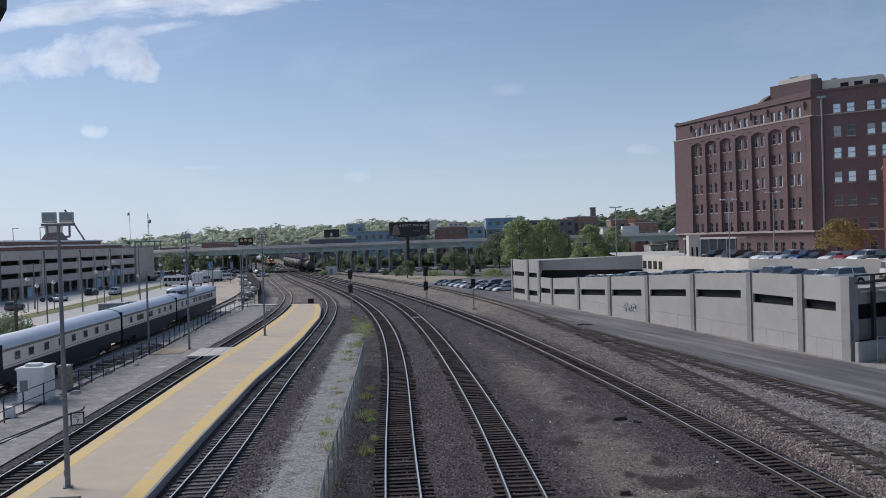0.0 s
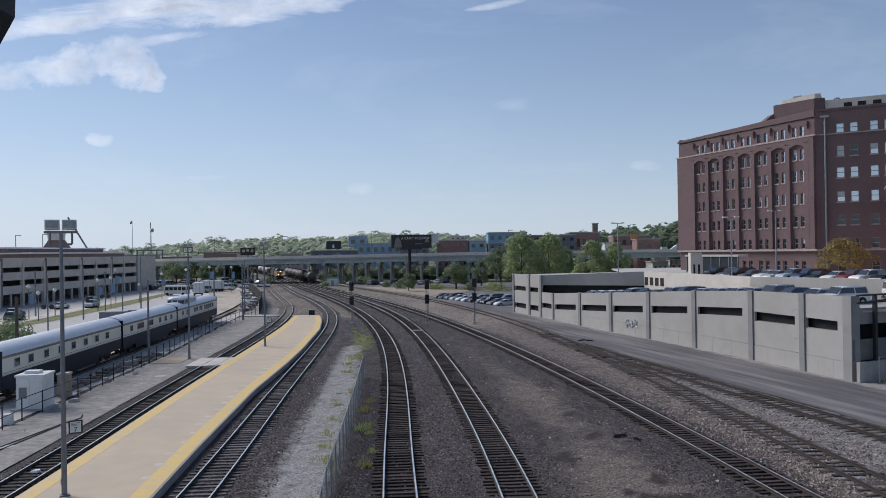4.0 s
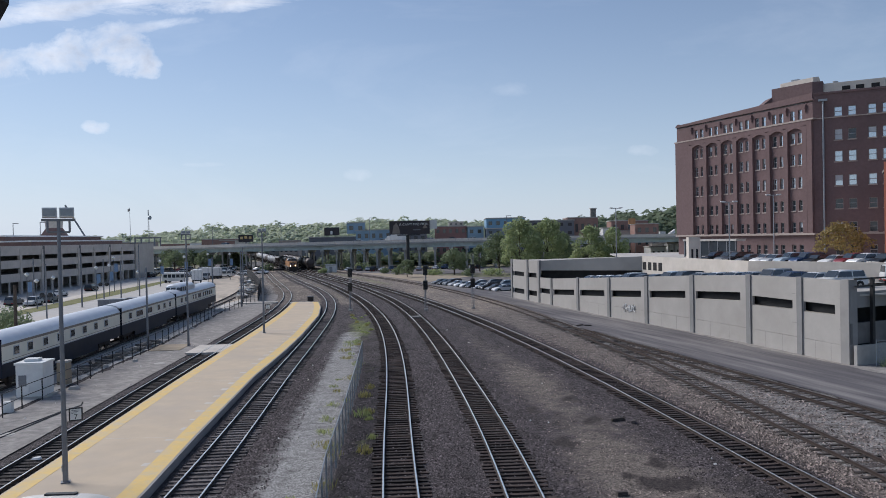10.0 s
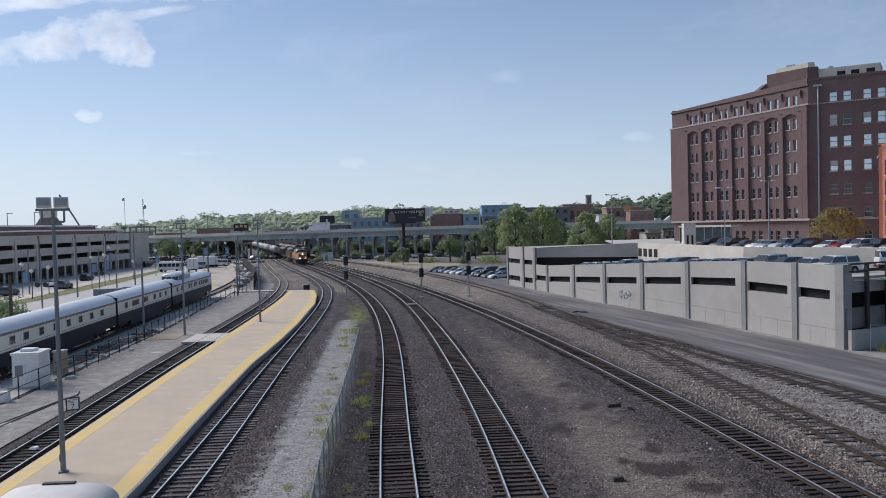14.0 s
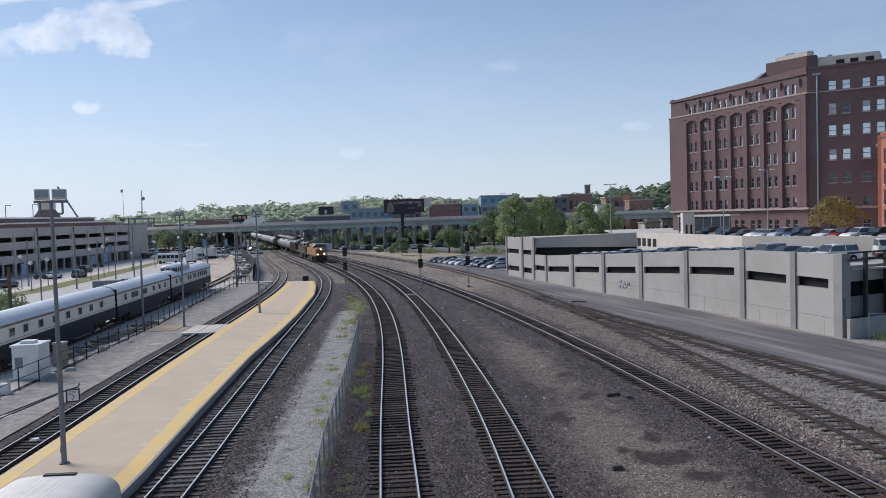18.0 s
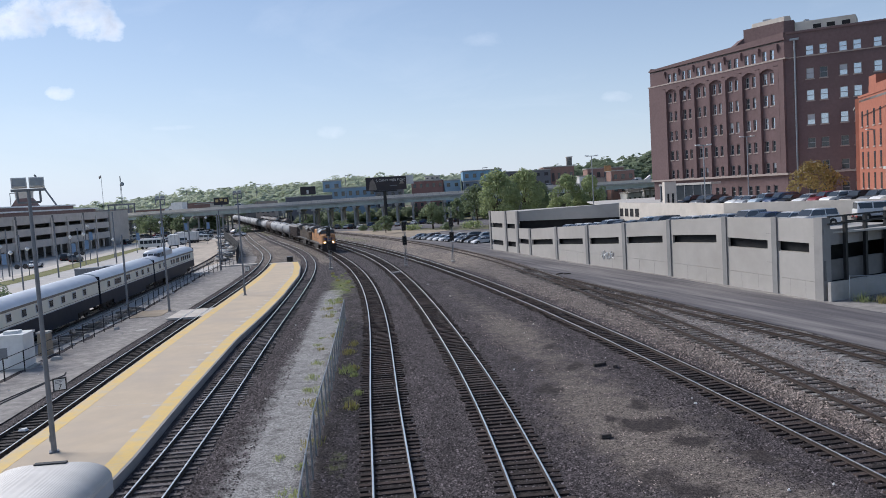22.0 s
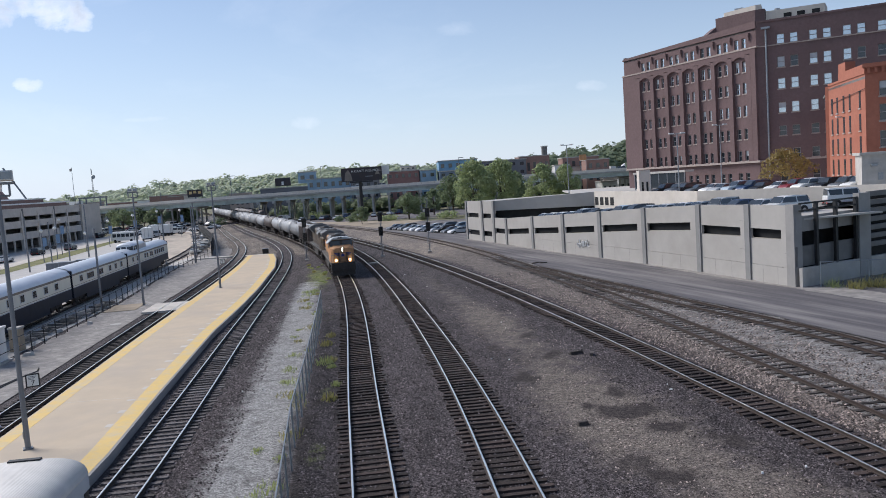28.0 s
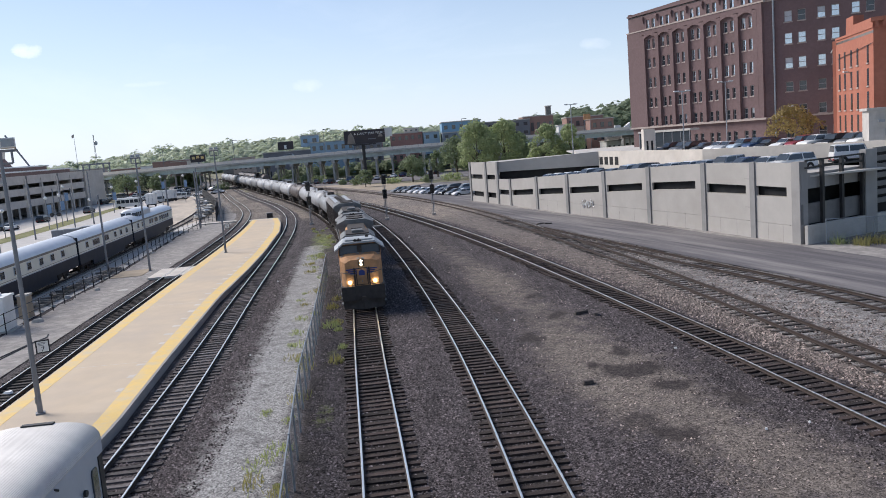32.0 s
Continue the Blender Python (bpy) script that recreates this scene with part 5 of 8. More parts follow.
def hopper_car():
    H = thing("hopper_car", "dark brown dusty covered hopper car with ribbed sides", "hopper car", group="freight train")
    part("body", Geo().loft([[(x, y, z) for y, z in ((-1.5, 1.6), (1.5, 1.6), (1.52, 3.9), (1.15, 4.35), (-1.15, 4.35), (-1.52, 3.9))] for x in (-7.6, 7.6)]), PAINT["tank_dark"], H)
    for k in range(13):
        x = -7.2 + 1.2 * k
        for s in (-1, 1):
            part("rib", Geo().box(x - 0.06, x + 0.06, s * 1.53 - 0.05, s * 1.53 + 0.05, 1.6, 3.9), PAINT["tank_dark"], H)
    part("roof_walk", Geo().box(-7.6, 7.6, -1.1, -0.6, 4.42, 4.48).box(-7.6, 7.6, 0.6, 1.1, 4.42, 4.48), PAINT["grey"], H, "grey running boards")
    for k in range(5):
        part("hatch", Geo().box(-6.4 + k * 2.8, -4.8 + k * 2.8, -0.4, 0.4, 4.34, 4.5), PAINT["under"], H)
    for x in (-4.5, 0, 4.5):
        part("chute", Geo().prism([(x - 1.9, -1.3), (x + 1.9, -1.3), (x + 1.9, 1.3), (x - 1.9, 1.3)], 1.6, 0.6, 0.35), PAINT["tank_dark"], H)
    part("underframe", Geo().box(-8.4, 8.4, -1.4, 1.4, 1.3, 1.5), PAINT["under"], H)
    bogie(H, -6.4), bogie(H, 6.4)
    coupler(H, -8.3), coupler(H, 8.3)
    return H


LENS = material("clear_lamp_lens", (0.7, 0.7, 0.72), (0.6, 0.6, 0.62), 5.0, 0.15)
loco_1 = locomotive("dirty yellow diesel freight locomotive with grey roof and lit headlamps")
loco_2 = locomotive("second diesel locomotive, yellow paint dark with soot", False)
TRAIN = [(loco_1, 22.4), (loco_2, 22.4), (hopper_car(), 17.2)]
tank_1 = tank_car(PAINT["tank"], "dusty white rail tank car with black dome")
tank_dark = tank_car(PAINT["tank_dark"], "dark brown rail tank car with black dome")
TRAIN += [(tank_1, 17.0), (copy_thing(tank_1, pose(0, 0, 0)), 17.0), (copy_thing(tank_1, pose(0, 0, 0)), 17.0), (tank_dark, 17.0)]
TRAIN += [(copy_thing(tank_1, pose(0, 0, 0)), 17.0) for k in range(13)]

# a string of dark cars standing on the next line, under the viaduct
for k in range(6):
    y = 300 + k * 16.2
    x, x2 = float(np.interp(y, PATH_A[:, 1], PATH_A[:, 0])), float(np.interp(y + 5, PATH_A[:, 1], PATH_A[:, 0]))
    parked = copy_thing(tank_dark, pose(x + 7.6, y, 0, 0, 0, heading((x, y), (x2, y + 5))))
    tagged(parked, "dark parked rail tank car under the viaduct", group="parked tank cars")


def parked_coach(i, h, dome=False):
    C = thing("passenger_coach", "parked cream and dark slate passenger coach with silver roof" if not dome else "parked cream passenger coach with a glazed vista dome", "railway coach", group="parked passenger coaches")
    k_ = h / 12.75
    part("lower_body", Geo().box(-h, h, -1.5, 1.5, 0.95, 2.05), MAT["navy"], C, "dark slate lower side")
    part("upper_body", Geo().box(-h, h, -1.49, 1.49, 2.05, 3.5), MAT["cream"], C, "cream window band")
    part("stripe", Geo().box(-h, h, -1.505, 1.505, 2.03, 2.10), PAINT["skin"], C)
    part("letter_board", Geo().box(-h, h, -1.497, 1.497, 3.32, 3.48), PAINT["hopper"], C, "brown letter board stripe")
    arc = [(1.52 * math.cos(math.pi * k / 10), 3.48 + 0.82 * math.sin(math.pi * k / 10)) for k in range(11)]
    part("roof", Geo().loft([[(x, y, z) for y, z in arc] for x in (-h, h)]), MAT["silver"], C, "silver arched roof", smooth=40)
    if dome:
        arc2 = [(1.22 * math.cos(math.pi * k / 8), 4.62 + 0.46 * math.sin(math.pi * k / 8)) for k in range(9)]
        d = part("dome", Geo().loft([[(x, y * s, 4.1 + (z - 4.1) * q) for y, z in arc2] for x, s, q in ((-8.0, 0.86, 0.78), (-7.2, 1, 1), (-1.2, 1, 1), (-0.2, 0.88, 0.5))]), MAT["silver"], C, "raised silver dome roof", smooth=40)
        part("dome_glass", Geo().loft([[(x, -w, 4.0), (x, w, 4.0), (x, w * 1.0, z), (x, -w * 1.0, z)] for x, w, z in ((-8.5, 0.9, 4.2), (-7.9, 1.12, 4.62), (-4.6, 1.16, 4.64))]), MAT["glass"], d, "dark curved dome glazing")
        part("dome_side", Geo().box(-4.6, -0.6, -1.19, 1.19, 3.95, 4.66), MAT["silver"], d)
        for x in (-7.6, -6.6, -5.6, -4.65):
            for s in (-1, 1):
                part("dome_post", Geo().box(x - 0.05, x + 0.05, s * 1.17 - 0.03, s * 1.17 + 0.03, 4.0, 4.66), MAT["silver"], d)
        for y in (-0.4, 0.4):
            part("dome_post", Geo().cyl((-8.5, y, 4.15), (-7.9, y, 4.64), 0.05, n=6), MAT["silver"], d)
    rnd = random.Random(i)
    wins = [-10.5, -8.2, -5.4, -2.6, 0.2, 3.0, 5.8, 8.6] if i == 0 else ([-9.5, -6.5, -5.6, -4.7, -1.5, -0.4, 3.5, 6.5, 9.6] if i == 1 else [-10, -7.5, -3.0, -1.6, 0.4, 1.4, 3.6, 5.0, 6.4, 7.8, 9.2])
    for x in [q * k_ for q in wins]:
        for s in (-1, 1):
            w = part("window", Geo().box(x - 0.48, x + 0.48, s * 1.5 - 0.03, s * 1.5 + 0.03, 2.45, 3.2), PAINT["skin"], C, "window in a grey frame")
            part("pane", Geo().box(x - 0.4, x + 0.4, s * 1.52 - 0.03, s * 1.52 + 0.03, 2.53, 3.12), MAT["glass"], w)
    for s in (-1, 1):
        part("diaphragm", Geo().box(s * h - 0.25, s * h + 0.25, -0.75, 0.75, 1.1, 3.7), MAT["black"], C, "black end bellows")
        part("end_cap", Geo().box(s * h - 0.04, s * h + 0.04, -1.48, 1.48, 1.0, 3.9), MAT["navy"], C, "dark slate end wall")
    part("equipment_box", Geo().box(-5, 4.5, -1.3, 1.3, 0.4, 0.95), PAINT["under"], C)
    for s in (-1, 1):
        part("skirt", Geo().box(-6.6, 6.6, s * 1.46 - 0.03, s * 1.46 + 0.03, 0.42, 0.98), MAT["navy"], C, "dark skirt over the running gear")
        part("pinstripe", Geo().box(-h, h, s * 1.5 - 0.006, s * 1.5 + 0.006, 2.20, 2.24), PAINT["hopper"], C, "thin brown line under the windows")
        part("gutter", Geo().box(-h, h, s * 1.53 - 0.03, s * 1.53 + 0.03, 3.46, 3.53), PAINT["hopper"], C, "brown roof gutter")
    bogie(C, -9.2 * k_, 2, 2.5), bogie(C, 9.2 * k_, 2, 2.5)
    return C


def place_coaches():
    p = TABLE["K"]
    for i, (y0, y1) in enumerate(((59.4, 85.75), (86.4, 108.15), (108.8, 133.4))):
        a, b = (float(np.interp(y0, p[:, 1], p[:, 0])), y0), (float(np.interp(y1, p[:, 1], p[:, 0])), y1)
        c = parked_coach(i, math.dist(a, b) / 2, i == 2)
        c.matrix_basis = pose((a[0] + b[0]) / 2, (y0 + y1) / 2, 0, 0, 0, heading(a, b))


place_coaches()


def silver_coach():
    C = thing("silver_coach", "fluted stainless passenger coach with red and blue stripes", "railway coach")
    h = 12.9
    arc = []
    for k in range(121):
        a = math.pi * k / 120
        r = 1.0 + (0.006 if k % 2 else 0.0)
        ca, sa = math.cos(a), math.sin(a)
        arc.append((1.56 * r * math.copysign(abs(ca) ** 0.62, ca), 3.68 + 0.55 * r * sa ** 0.8))
    part("roof", Geo().loft([[(x, y, z) for y, z in arc] for x in (-h, h - 0.1)]), PAINT["stainless"], C, "ribbed silver roof")
    part("body", Geo().box(-h, h, -1.52, 1.52, 1.0, 3.72), PAINT["skin"], C)
    for s in (-1, 1):
        part("cant_rail", Geo().box(-h, h, s * 1.54 - 0.02, s * 1.54 + 0.02, 3.3, 3.72), PAINT["skin"], C)
        for z, m in ((2.33, "red"), (2.22, "red"), (1.32, "red"), (1.2, "blue")):
            part("stripe", Geo().box(-h, h - 1.15, s * 1.53 - 0.02, s * 1.53 + 0.02, z, z + 0.06), PAINT[m], C, m + " side stripe")
        part("window_band", Geo().box(-h, h - 1.5, s * 1.53 - 0.02, s * 1.53 + 0.02, 1.42, 2.15), MAT["glass"], C)
        d = part("door", Geo().box(h - 0.34, h - 0.06, s * 1.53 - 0.02, s * 1.53 + 0.02, 1.05, 3.35), MAT["black"], C, "dark door edge")
        part("door_window", Geo().prism([(h - 0.86, 2.2), (h - 0.60, 2.2), (h - 0.54, 2.28), (h - 0.54, 3.0), (h - 0.60, 3.1), (h - 0.86, 3.1), (h - 0.92, 3.0), (h - 0.92, 2.28)], -0.02, 0.02, m=pose(0, s * 1.54, 0, 90)), MAT["glass"], C, "rounded dark window")
        part("grab_rail", Geo().cyl((h - 0.72, s * 1.6, 1.3), (h - 0.72, s * 1.6, 2.0), 0.02, n=6), MAT["galv"], d)
        part("marker_lamp", Geo().cyl((h - 1.5, s * 1.53, 2.75), (h - 1.5, s * 1.6, 2.75), 0.09, n=10), MAT["black"], C)
        part("hook", Geo().cyl((h - 3.4, s * 1.45, 3.75), (h - 3.1, s * 1.6, 3.55), 0.03, n=6), MAT["black"], C)
    part("end_band", Geo().loft([[(x, y * 1.003, z + 0.003) for y, z in arc[::8]] for x in (h - 0.1, h)]), PAINT["stainless"], C, "plain end edge of the roof")
    part("roof_strip", Geo().box(h - 0.14, h + 0.02, -0.42, 0.42, 4.2, 4.27), MAT["black"], C, "black rubber strip over the end")
    part("end_panel", Geo().box(h, h + 0.05, -1.5, 1.5, 1.0, 3.7), MAT["black"], C)
    part("diaphragm", Geo().box(h, h + 0.4, -0.8, 0.8, 1.1, 3.8), MAT["black"], C, "black end bellows")
    bogie(C, -9.2, 2, 2.5), bogie(C, 9.2, 2, 2.5)
    a, b = (float(track_x("P2", -5)), -5.0), (float(track_x("P2", 21)), 21.0)
    C.matrix_basis = pose(b[0] - (b[0] - a[0]) / 2 + 0.47, 21.2 - h, 0, 0, 0, heading(a, b))


silver_coach()


# ---- road vehicles: x forward ----
CAR_PAINT = {
    "white": ((0.75, 0.75, 0.74), "white"), "silver": ((0.45, 0.47, 0.49), "silver"), "black": ((0.015, 0.016, 0.018), "black"),
    "grey": ((0.13, 0.14, 0.15), "dark grey"), "red": ((0.22, 0.02, 0.025), "dark red"), "blue": ((0.03, 0.06, 0.14), "deep blue"), "pale_blue": ((0.40, 0.48, 0.55), "pale blue"),
}
TYRE = material("tyre_rubber", (0.02, 0.02, 0.02), (0.03, 0.03, 0.03), 5.0, 0.85)
RIM = material("alloy_rim", (0.5, 0.5, 0.51), (0.4, 0.4, 0.41), 5.0, 0.35, metal=0.8)
TAIL = material("red_tail_lens", (0.35, 0.02, 0.02), (0.3, 0.02, 0.02), 5.0, 0.3)
SHAPES = {
    # body profile (x, z) and cabin (x, z), from tail to nose
    "sedan": ([(-2.30, 0.28), (-2.40, 0.50), (-2.38, 0.82), (-2.25, 0.96), (-1.65, 1.03), (0.95, 0.99), (1.70, 0.90), (2.18, 0.76), (2.36, 0.58), (2.34, 0.28)], [(-1.85, 0.98), (-1.15, 1.36), (-0.55, 1.46), (0.10, 1.47), (0.45, 1.40), (1.20, 0.96)]),
    "suv": ([(-2.28, 0.34), (-2.38, 0.58), (-2.36, 1.00), (-2.28, 1.10), (0.95, 1.08), (1.75, 1.02), (2.18, 0.90), (2.36, 0.66), (2.34, 0.34)], [(-2.30, 1.06), (-2.00, 1.58), (-1.80, 1.69), (-0.60, 1.74), (0.20, 1.70), (0.50, 1.60), (1.15, 1.06)]),
    "van": ([(-2.68, 0.38), (-2.74, 0.60), (-2.72, 1.20), (1.70, 1.20), (2.35, 1.05), (2.68, 0.80), (2.70, 0.38)], [(-2.68, 1.18), (-2.62, 2.0), (-2.50, 2.10), (0.80, 2.12), (1.00, 2.02), (1.80, 1.18)]),
    "jeep": ([(-2.15, 0.5), (-2.2, 0.62), (-2.2, 1.12), (-2.12, 1.17), (0.7, 1.17), (1.95, 1.12), (2.12, 1.04), (2.15, 0.5)], [(-2.15, 1.13), (-2.1, 1.76), (-2.0, 1.84), (0.40, 1.84), (0.48, 1.78), (0.78, 1.13)]),
}
CARS = {}


def side_loft(profile, w0, w1, z_mid):
    """A body from a side profile, narrowing from half width w0 to w1 with height."""
    zs = [z for x, z in profile]
    lo, hi = min(zs), max(zs)
    wid = lambda z: lerp(w0, w1, (z - lo) / max(1e-6, hi - lo))
    n = len(profile)
    vs = [(x, -wid(z), z) for x, z in profile] + [(x, wid(z), z) for x, z in profile]
    fs = [tuple(range(n)), tuple(range(2 * n - 1, n - 1, -1))] + [(i, (i + 1) % n, n + (i + 1) % n, n + i) for i in range(n)]
    return Geo().add(vs, fs)


def rounded(geo, name, mat, width):
    """A mesh with its edges rolled over, shaded smooth."""
    me = geo.mesh(name, mat)
    bm = bmesh.new()
    bm.from_mesh(me)
    bmesh.ops.bevel(bm, geom=[q for q in bm.edges if q.calc_face_angle(0) > 0.5], offset=width, segments=2, affect="EDGES", clamp_overlap=True)
    bm.to_mesh(me)
    bm.free()
    me.shade_smooth()
    me.set_sharp_from_angle(angle=radians(50))
    return me


def car(kind, paint, m, label="", group="parked cars"):
    key = (kind, paint)
    rgb, word = CAR_PAINT[paint]
    if key not in CARS:
        body_p, cab_p = SHAPES[kind]
        mat = material(paint + "_car_paint", rgb, tuple(x * 0.92 for x in rgb), 1.0, 0.28, spec=0.6) if paint not in CARS else CARS[paint]
        CARS[paint] = mat
        c = thing("car", word + " parked " + {"sedan": "sedan", "suv": "sport utility car", "van": "delivery van", "jeep": "boxy off-road car"}[kind] + " with dark windows", "car", group=group)
        part("body", rounded(side_loft(body_p, 0.94, 0.86, 0), "body", mat, 0.09), None, c)
        trim = Geo().box(-2.25, 2.25, -0.945, 0.945, 0.24, 0.40)
        for x in (-1.4, 1.42):
            trim.cyl((x, -0.948, 0.36), (x, 0.948, 0.36), 0.43, n=14)
        part("lower_trim", trim, MAT["black"], c, "black lower trim and wheel arches")
        top = part("cabin", rounded(side_loft(cab_p, 0.84, 0.66, 0), "cabin", mat, 0.06), None, c, "painted roof and pillars")
        zs = [z for x, z in cab_p]
        lo, hi = min(zs), max(zs)
        x0, x1 = cab_p[0][0], cab_p[-1][0]
        xa, xb = [x for x, z in cab_p if z > lo + 0.25][0], [x for x, z in cab_p if z > lo + 0.25][-1]
        mid = (xa + xb) / 2
        for s in (-1, 1):
            for a0, a1, b0, b1 in ((x0 + 0.22, mid - 0.05, xa + 0.02, mid - 0.05), (mid + 0.05, x1 - 0.22, mid + 0.05, xb - 0.02)):
                w = lambda z: s * (lerp(0.84, 0.66, (z - lo) / (hi - lo)) + 0.008)
                z0, z1 = lo + 0.08, hi - 0.12
                g = Geo().add([(a0, w(z0), z0), (a1, w(z0), z0), (b1, w(z1), z1), (b0, w(z1), z1), (a0, w(z0) - s * 0.03, z0), (a1, w(z0) - s * 0.03, z0), (b1, w(z1) - s * 0.03, z1), (b0, w(z1) - s * 0.03, z1)],
                      [(0, 1, 2, 3), (7, 6, 5, 4), (0, 4, 5, 1), (2, 6, 7, 3), (1, 5, 6, 2), (0, 3, 7, 4)])
                part("side_window", g, MAT["glass"], top, "dark side glass")
        for (ax, az), (bx, bz), name in (((x1, lo), (xb, hi), "windscreen"), ((x0, lo), (xa, hi), "rear_window")):
            d = 0.012 if ax > 0 else -0.012
            p0, p1 = (lerp(ax, bx, 0.1) + d, lerp(az, bz, 0.1)), (lerp(ax, bx, 0.9) + d, lerp(az, bz, 0.9))
            gg = Geo().add([(p0[0], -0.74, p0[1]), (p0[0], 0.74, p0[1]), (p1[0], 0.62, p1[1]), (p1[0], -0.62, p1[1]), (p0[0] - d * 2, -0.74, p0[1]), (p0[0] - d * 2, 0.74, p0[1]), (p1[0] - d * 2, 0.62, p1[1]), (p1[0] - d * 2, -0.62, p1[1])],
                           [(0, 1, 2, 3), (7, 6, 5, 4), (0, 4, 5, 1), (2, 6, 7, 3), (1, 5, 6, 2), (0, 3, 7, 4)])
            part(name, gg, MAT["glass"], top)
        tyre = Geo().cyl((0, -0.11, 0), (0, 0.11, 0), 0.34, n=14).mesh("tyre", TYRE, 40)
        rim = Geo().cyl((0, -0.115, 0), (0, 0.115, 0), 0.2, n=10).mesh("rim", RIM)
        for x in (-1.4, 1.42):
            for s in (-0.8, 0.8):
                wh = part("wheel", tyre, None, c, at=pose(x, s * 1.06, 0.34))
                part("rim", rim, None, wh)
        xf, xr = body_p[-2][0], body_p[1][0]
        for s in (-0.62, 0.62):
            part("headlight", Geo().box(xf - 0.1, xf + 0.02, s - 0.18, s + 0.18, body_p[-2][1] - 0.12, body_p[-2][1] + 0.04), LENS, c)
            part("tail_light", Geo().box(xr - 0.02, xr + 0.08, s - 0.16, s + 0.16, body_p[1][1] - 0.22, body_p[1][1] - 0.04), TAIL, c)
        c.matrix_basis = m
        CARS[key] = c
    else:
        c = copy_thing(CARS[key], m)
    if label:
        tagged(c, label)
    return c


# ---- light poles, signals, fences ----
def flood_pole(x, y, z, h, label, turn=0.0, sign=False, k=1.0):
    P = thing("light_pole", label, "light pole", pose(x, y, z, 0, 0, turn), group="platform light poles")
    part("base_plate", Geo().box(-0.2, 0.2, -0.2, 0.2, 0, 0.06), MAT["steel"], P)
    part("hand_hole", Geo().box(-0.15, -0.11, -0.06, 0.06, 0.5, 0.8), MAT["galv"], P)
    part("shaft", Geo().cyl((0, 0, 0.04), (0, 0, h), 0.125, 0.075, 12), MAT["steel"], P, "grey tapered steel shaft", smooth=40)
    part("bracket", Geo().box(-1.2 * k, 1.2 * k, -0.05, 0.05, h - 0.06, h + 0.06).cyl((-0.45, 0, h - 0.55), (-0.45, 0, h), 0.05, n=6).cyl((0.45, 0, h - 0.55), (0.45, 0, h), 0.05, n=6).cyl((-0.45, 0, h - 0.55), (0.45, 0, h - 0.55), 0.05, n=6), MAT["steel"], P)
    for s in (-0.6 * k, 0.6 * k):
        w, d0, z0, z1 = 0.52 * k, 0.4 * k, h + 0.15 * k, h + 0.95 * k
        b = part("lamp_box", Geo().add([(s - w, -d0, z0 + 0.08 * k), (s + w, -d0, z0 + 0.08 * k), (s + w, d0, z0), (s - w, d0, z0), (s - w, -d0, z1), (s + w, -d0, z1), (s + w, d0 * 0.6, z1 - 0.1 * k), (s - w, d0 * 0.6, z1 - 0.1 * k)],
                                       [(3, 2, 1, 0), (4, 5, 6, 7), (0, 1, 5, 4), (1, 2, 6, 5), (2, 3, 7, 6), (3, 0, 4, 7)]), MAT["white"], P, "boxy white flood lamp")
        part("lens", Geo().box(s - w * 0.84, s + w * 0.84, -d0 - 0.03, -d0 + 0.01, z0 + 0.16 * k, z1 - 0.09 * k), MAT["galv"], b, "dull lamp lens")
    if sign:
        S = part("sign", Geo().box(0.2, 0.78, -0.05, 0.0, 2.75, 3.35), MAT["black"], P, "small black framed platform sign")
        part("sign_face", Geo().box(0.26, 0.72, -0.065, -0.05, 2.81, 3.29), MAT["white"], S, "white sign face")
        for k in range(3):
            part("text_bar", Geo().box(0.31, 0.66 - 0.06 * k, -0.072, -0.064, 3.22 - 0.06 * k, 3.245 - 0.06 * k), MAT["steel"], S)
        cu = bpy.data.curves.new("digit", "FONT")
        cu.body, cu.size, cu.extrude = "7", 0.32, 0.004
        ob = new("digit", cu)
        ob.data.materials.append(MAT["black"])
        ob.parent, ob.matrix_basis = S, pose(0.41, -0.07, 2.83, 90, 0, 0)
    return P


flood_pole(-17.25, 35.6, 0.2, 11.85, "tall grey light pole with twin flood lamps and a track sign", 24, True, 0.58)
flood_pole(-21.1, 92.4, 0.2, 11.8, "grey light pole with flood lamps standing on the platform", 12, True, 0.42)
flood_pole(-27.6, 85.1, -0.2, 12.0, "grey light pole with flood lamps beside the service lane", 18, False, 0.42)


def plain_pole(x, y, h, r, mat, label, name="utility_pole", z=-0.2):
    P = thing(name, label, "pole", pose(x, y, z))
    part("shaft", Geo().cyl((0, 0, 0), (0, 0, h), r, r * 0.75, 8), mat, P)
    return P


for x, y, h, r in ((-31.4, 83.6, 8.6, 0.13), (-65.1, 169.3, 11.0, 0.16), (-34.3, 134, 9.6, 0.14), (-39.1, 154.3, 10.0, 0.14), (-39.5, 135.3, 8.6, 0.15), (-64.6, 141.2, 9.5, 0.15), (-78.0, 150.6, 8.8, 0.16), (-65.9, 161.6, 8.0, 0.14)):
    plain_pole(x, y, h, r, MAT["steel"], "dark weathered steel pole beside the yard", "steel_pole")
plain_pole(-41.2, 76.0, 7.4, 0.2, MAT["bark"], "short dark wooden utility pole behind the coaches")


BANNER = material("faded_blue_banner", (0.22, 0.32, 0.48), (0.17, 0.26, 0.40), 0.8, 0.8)


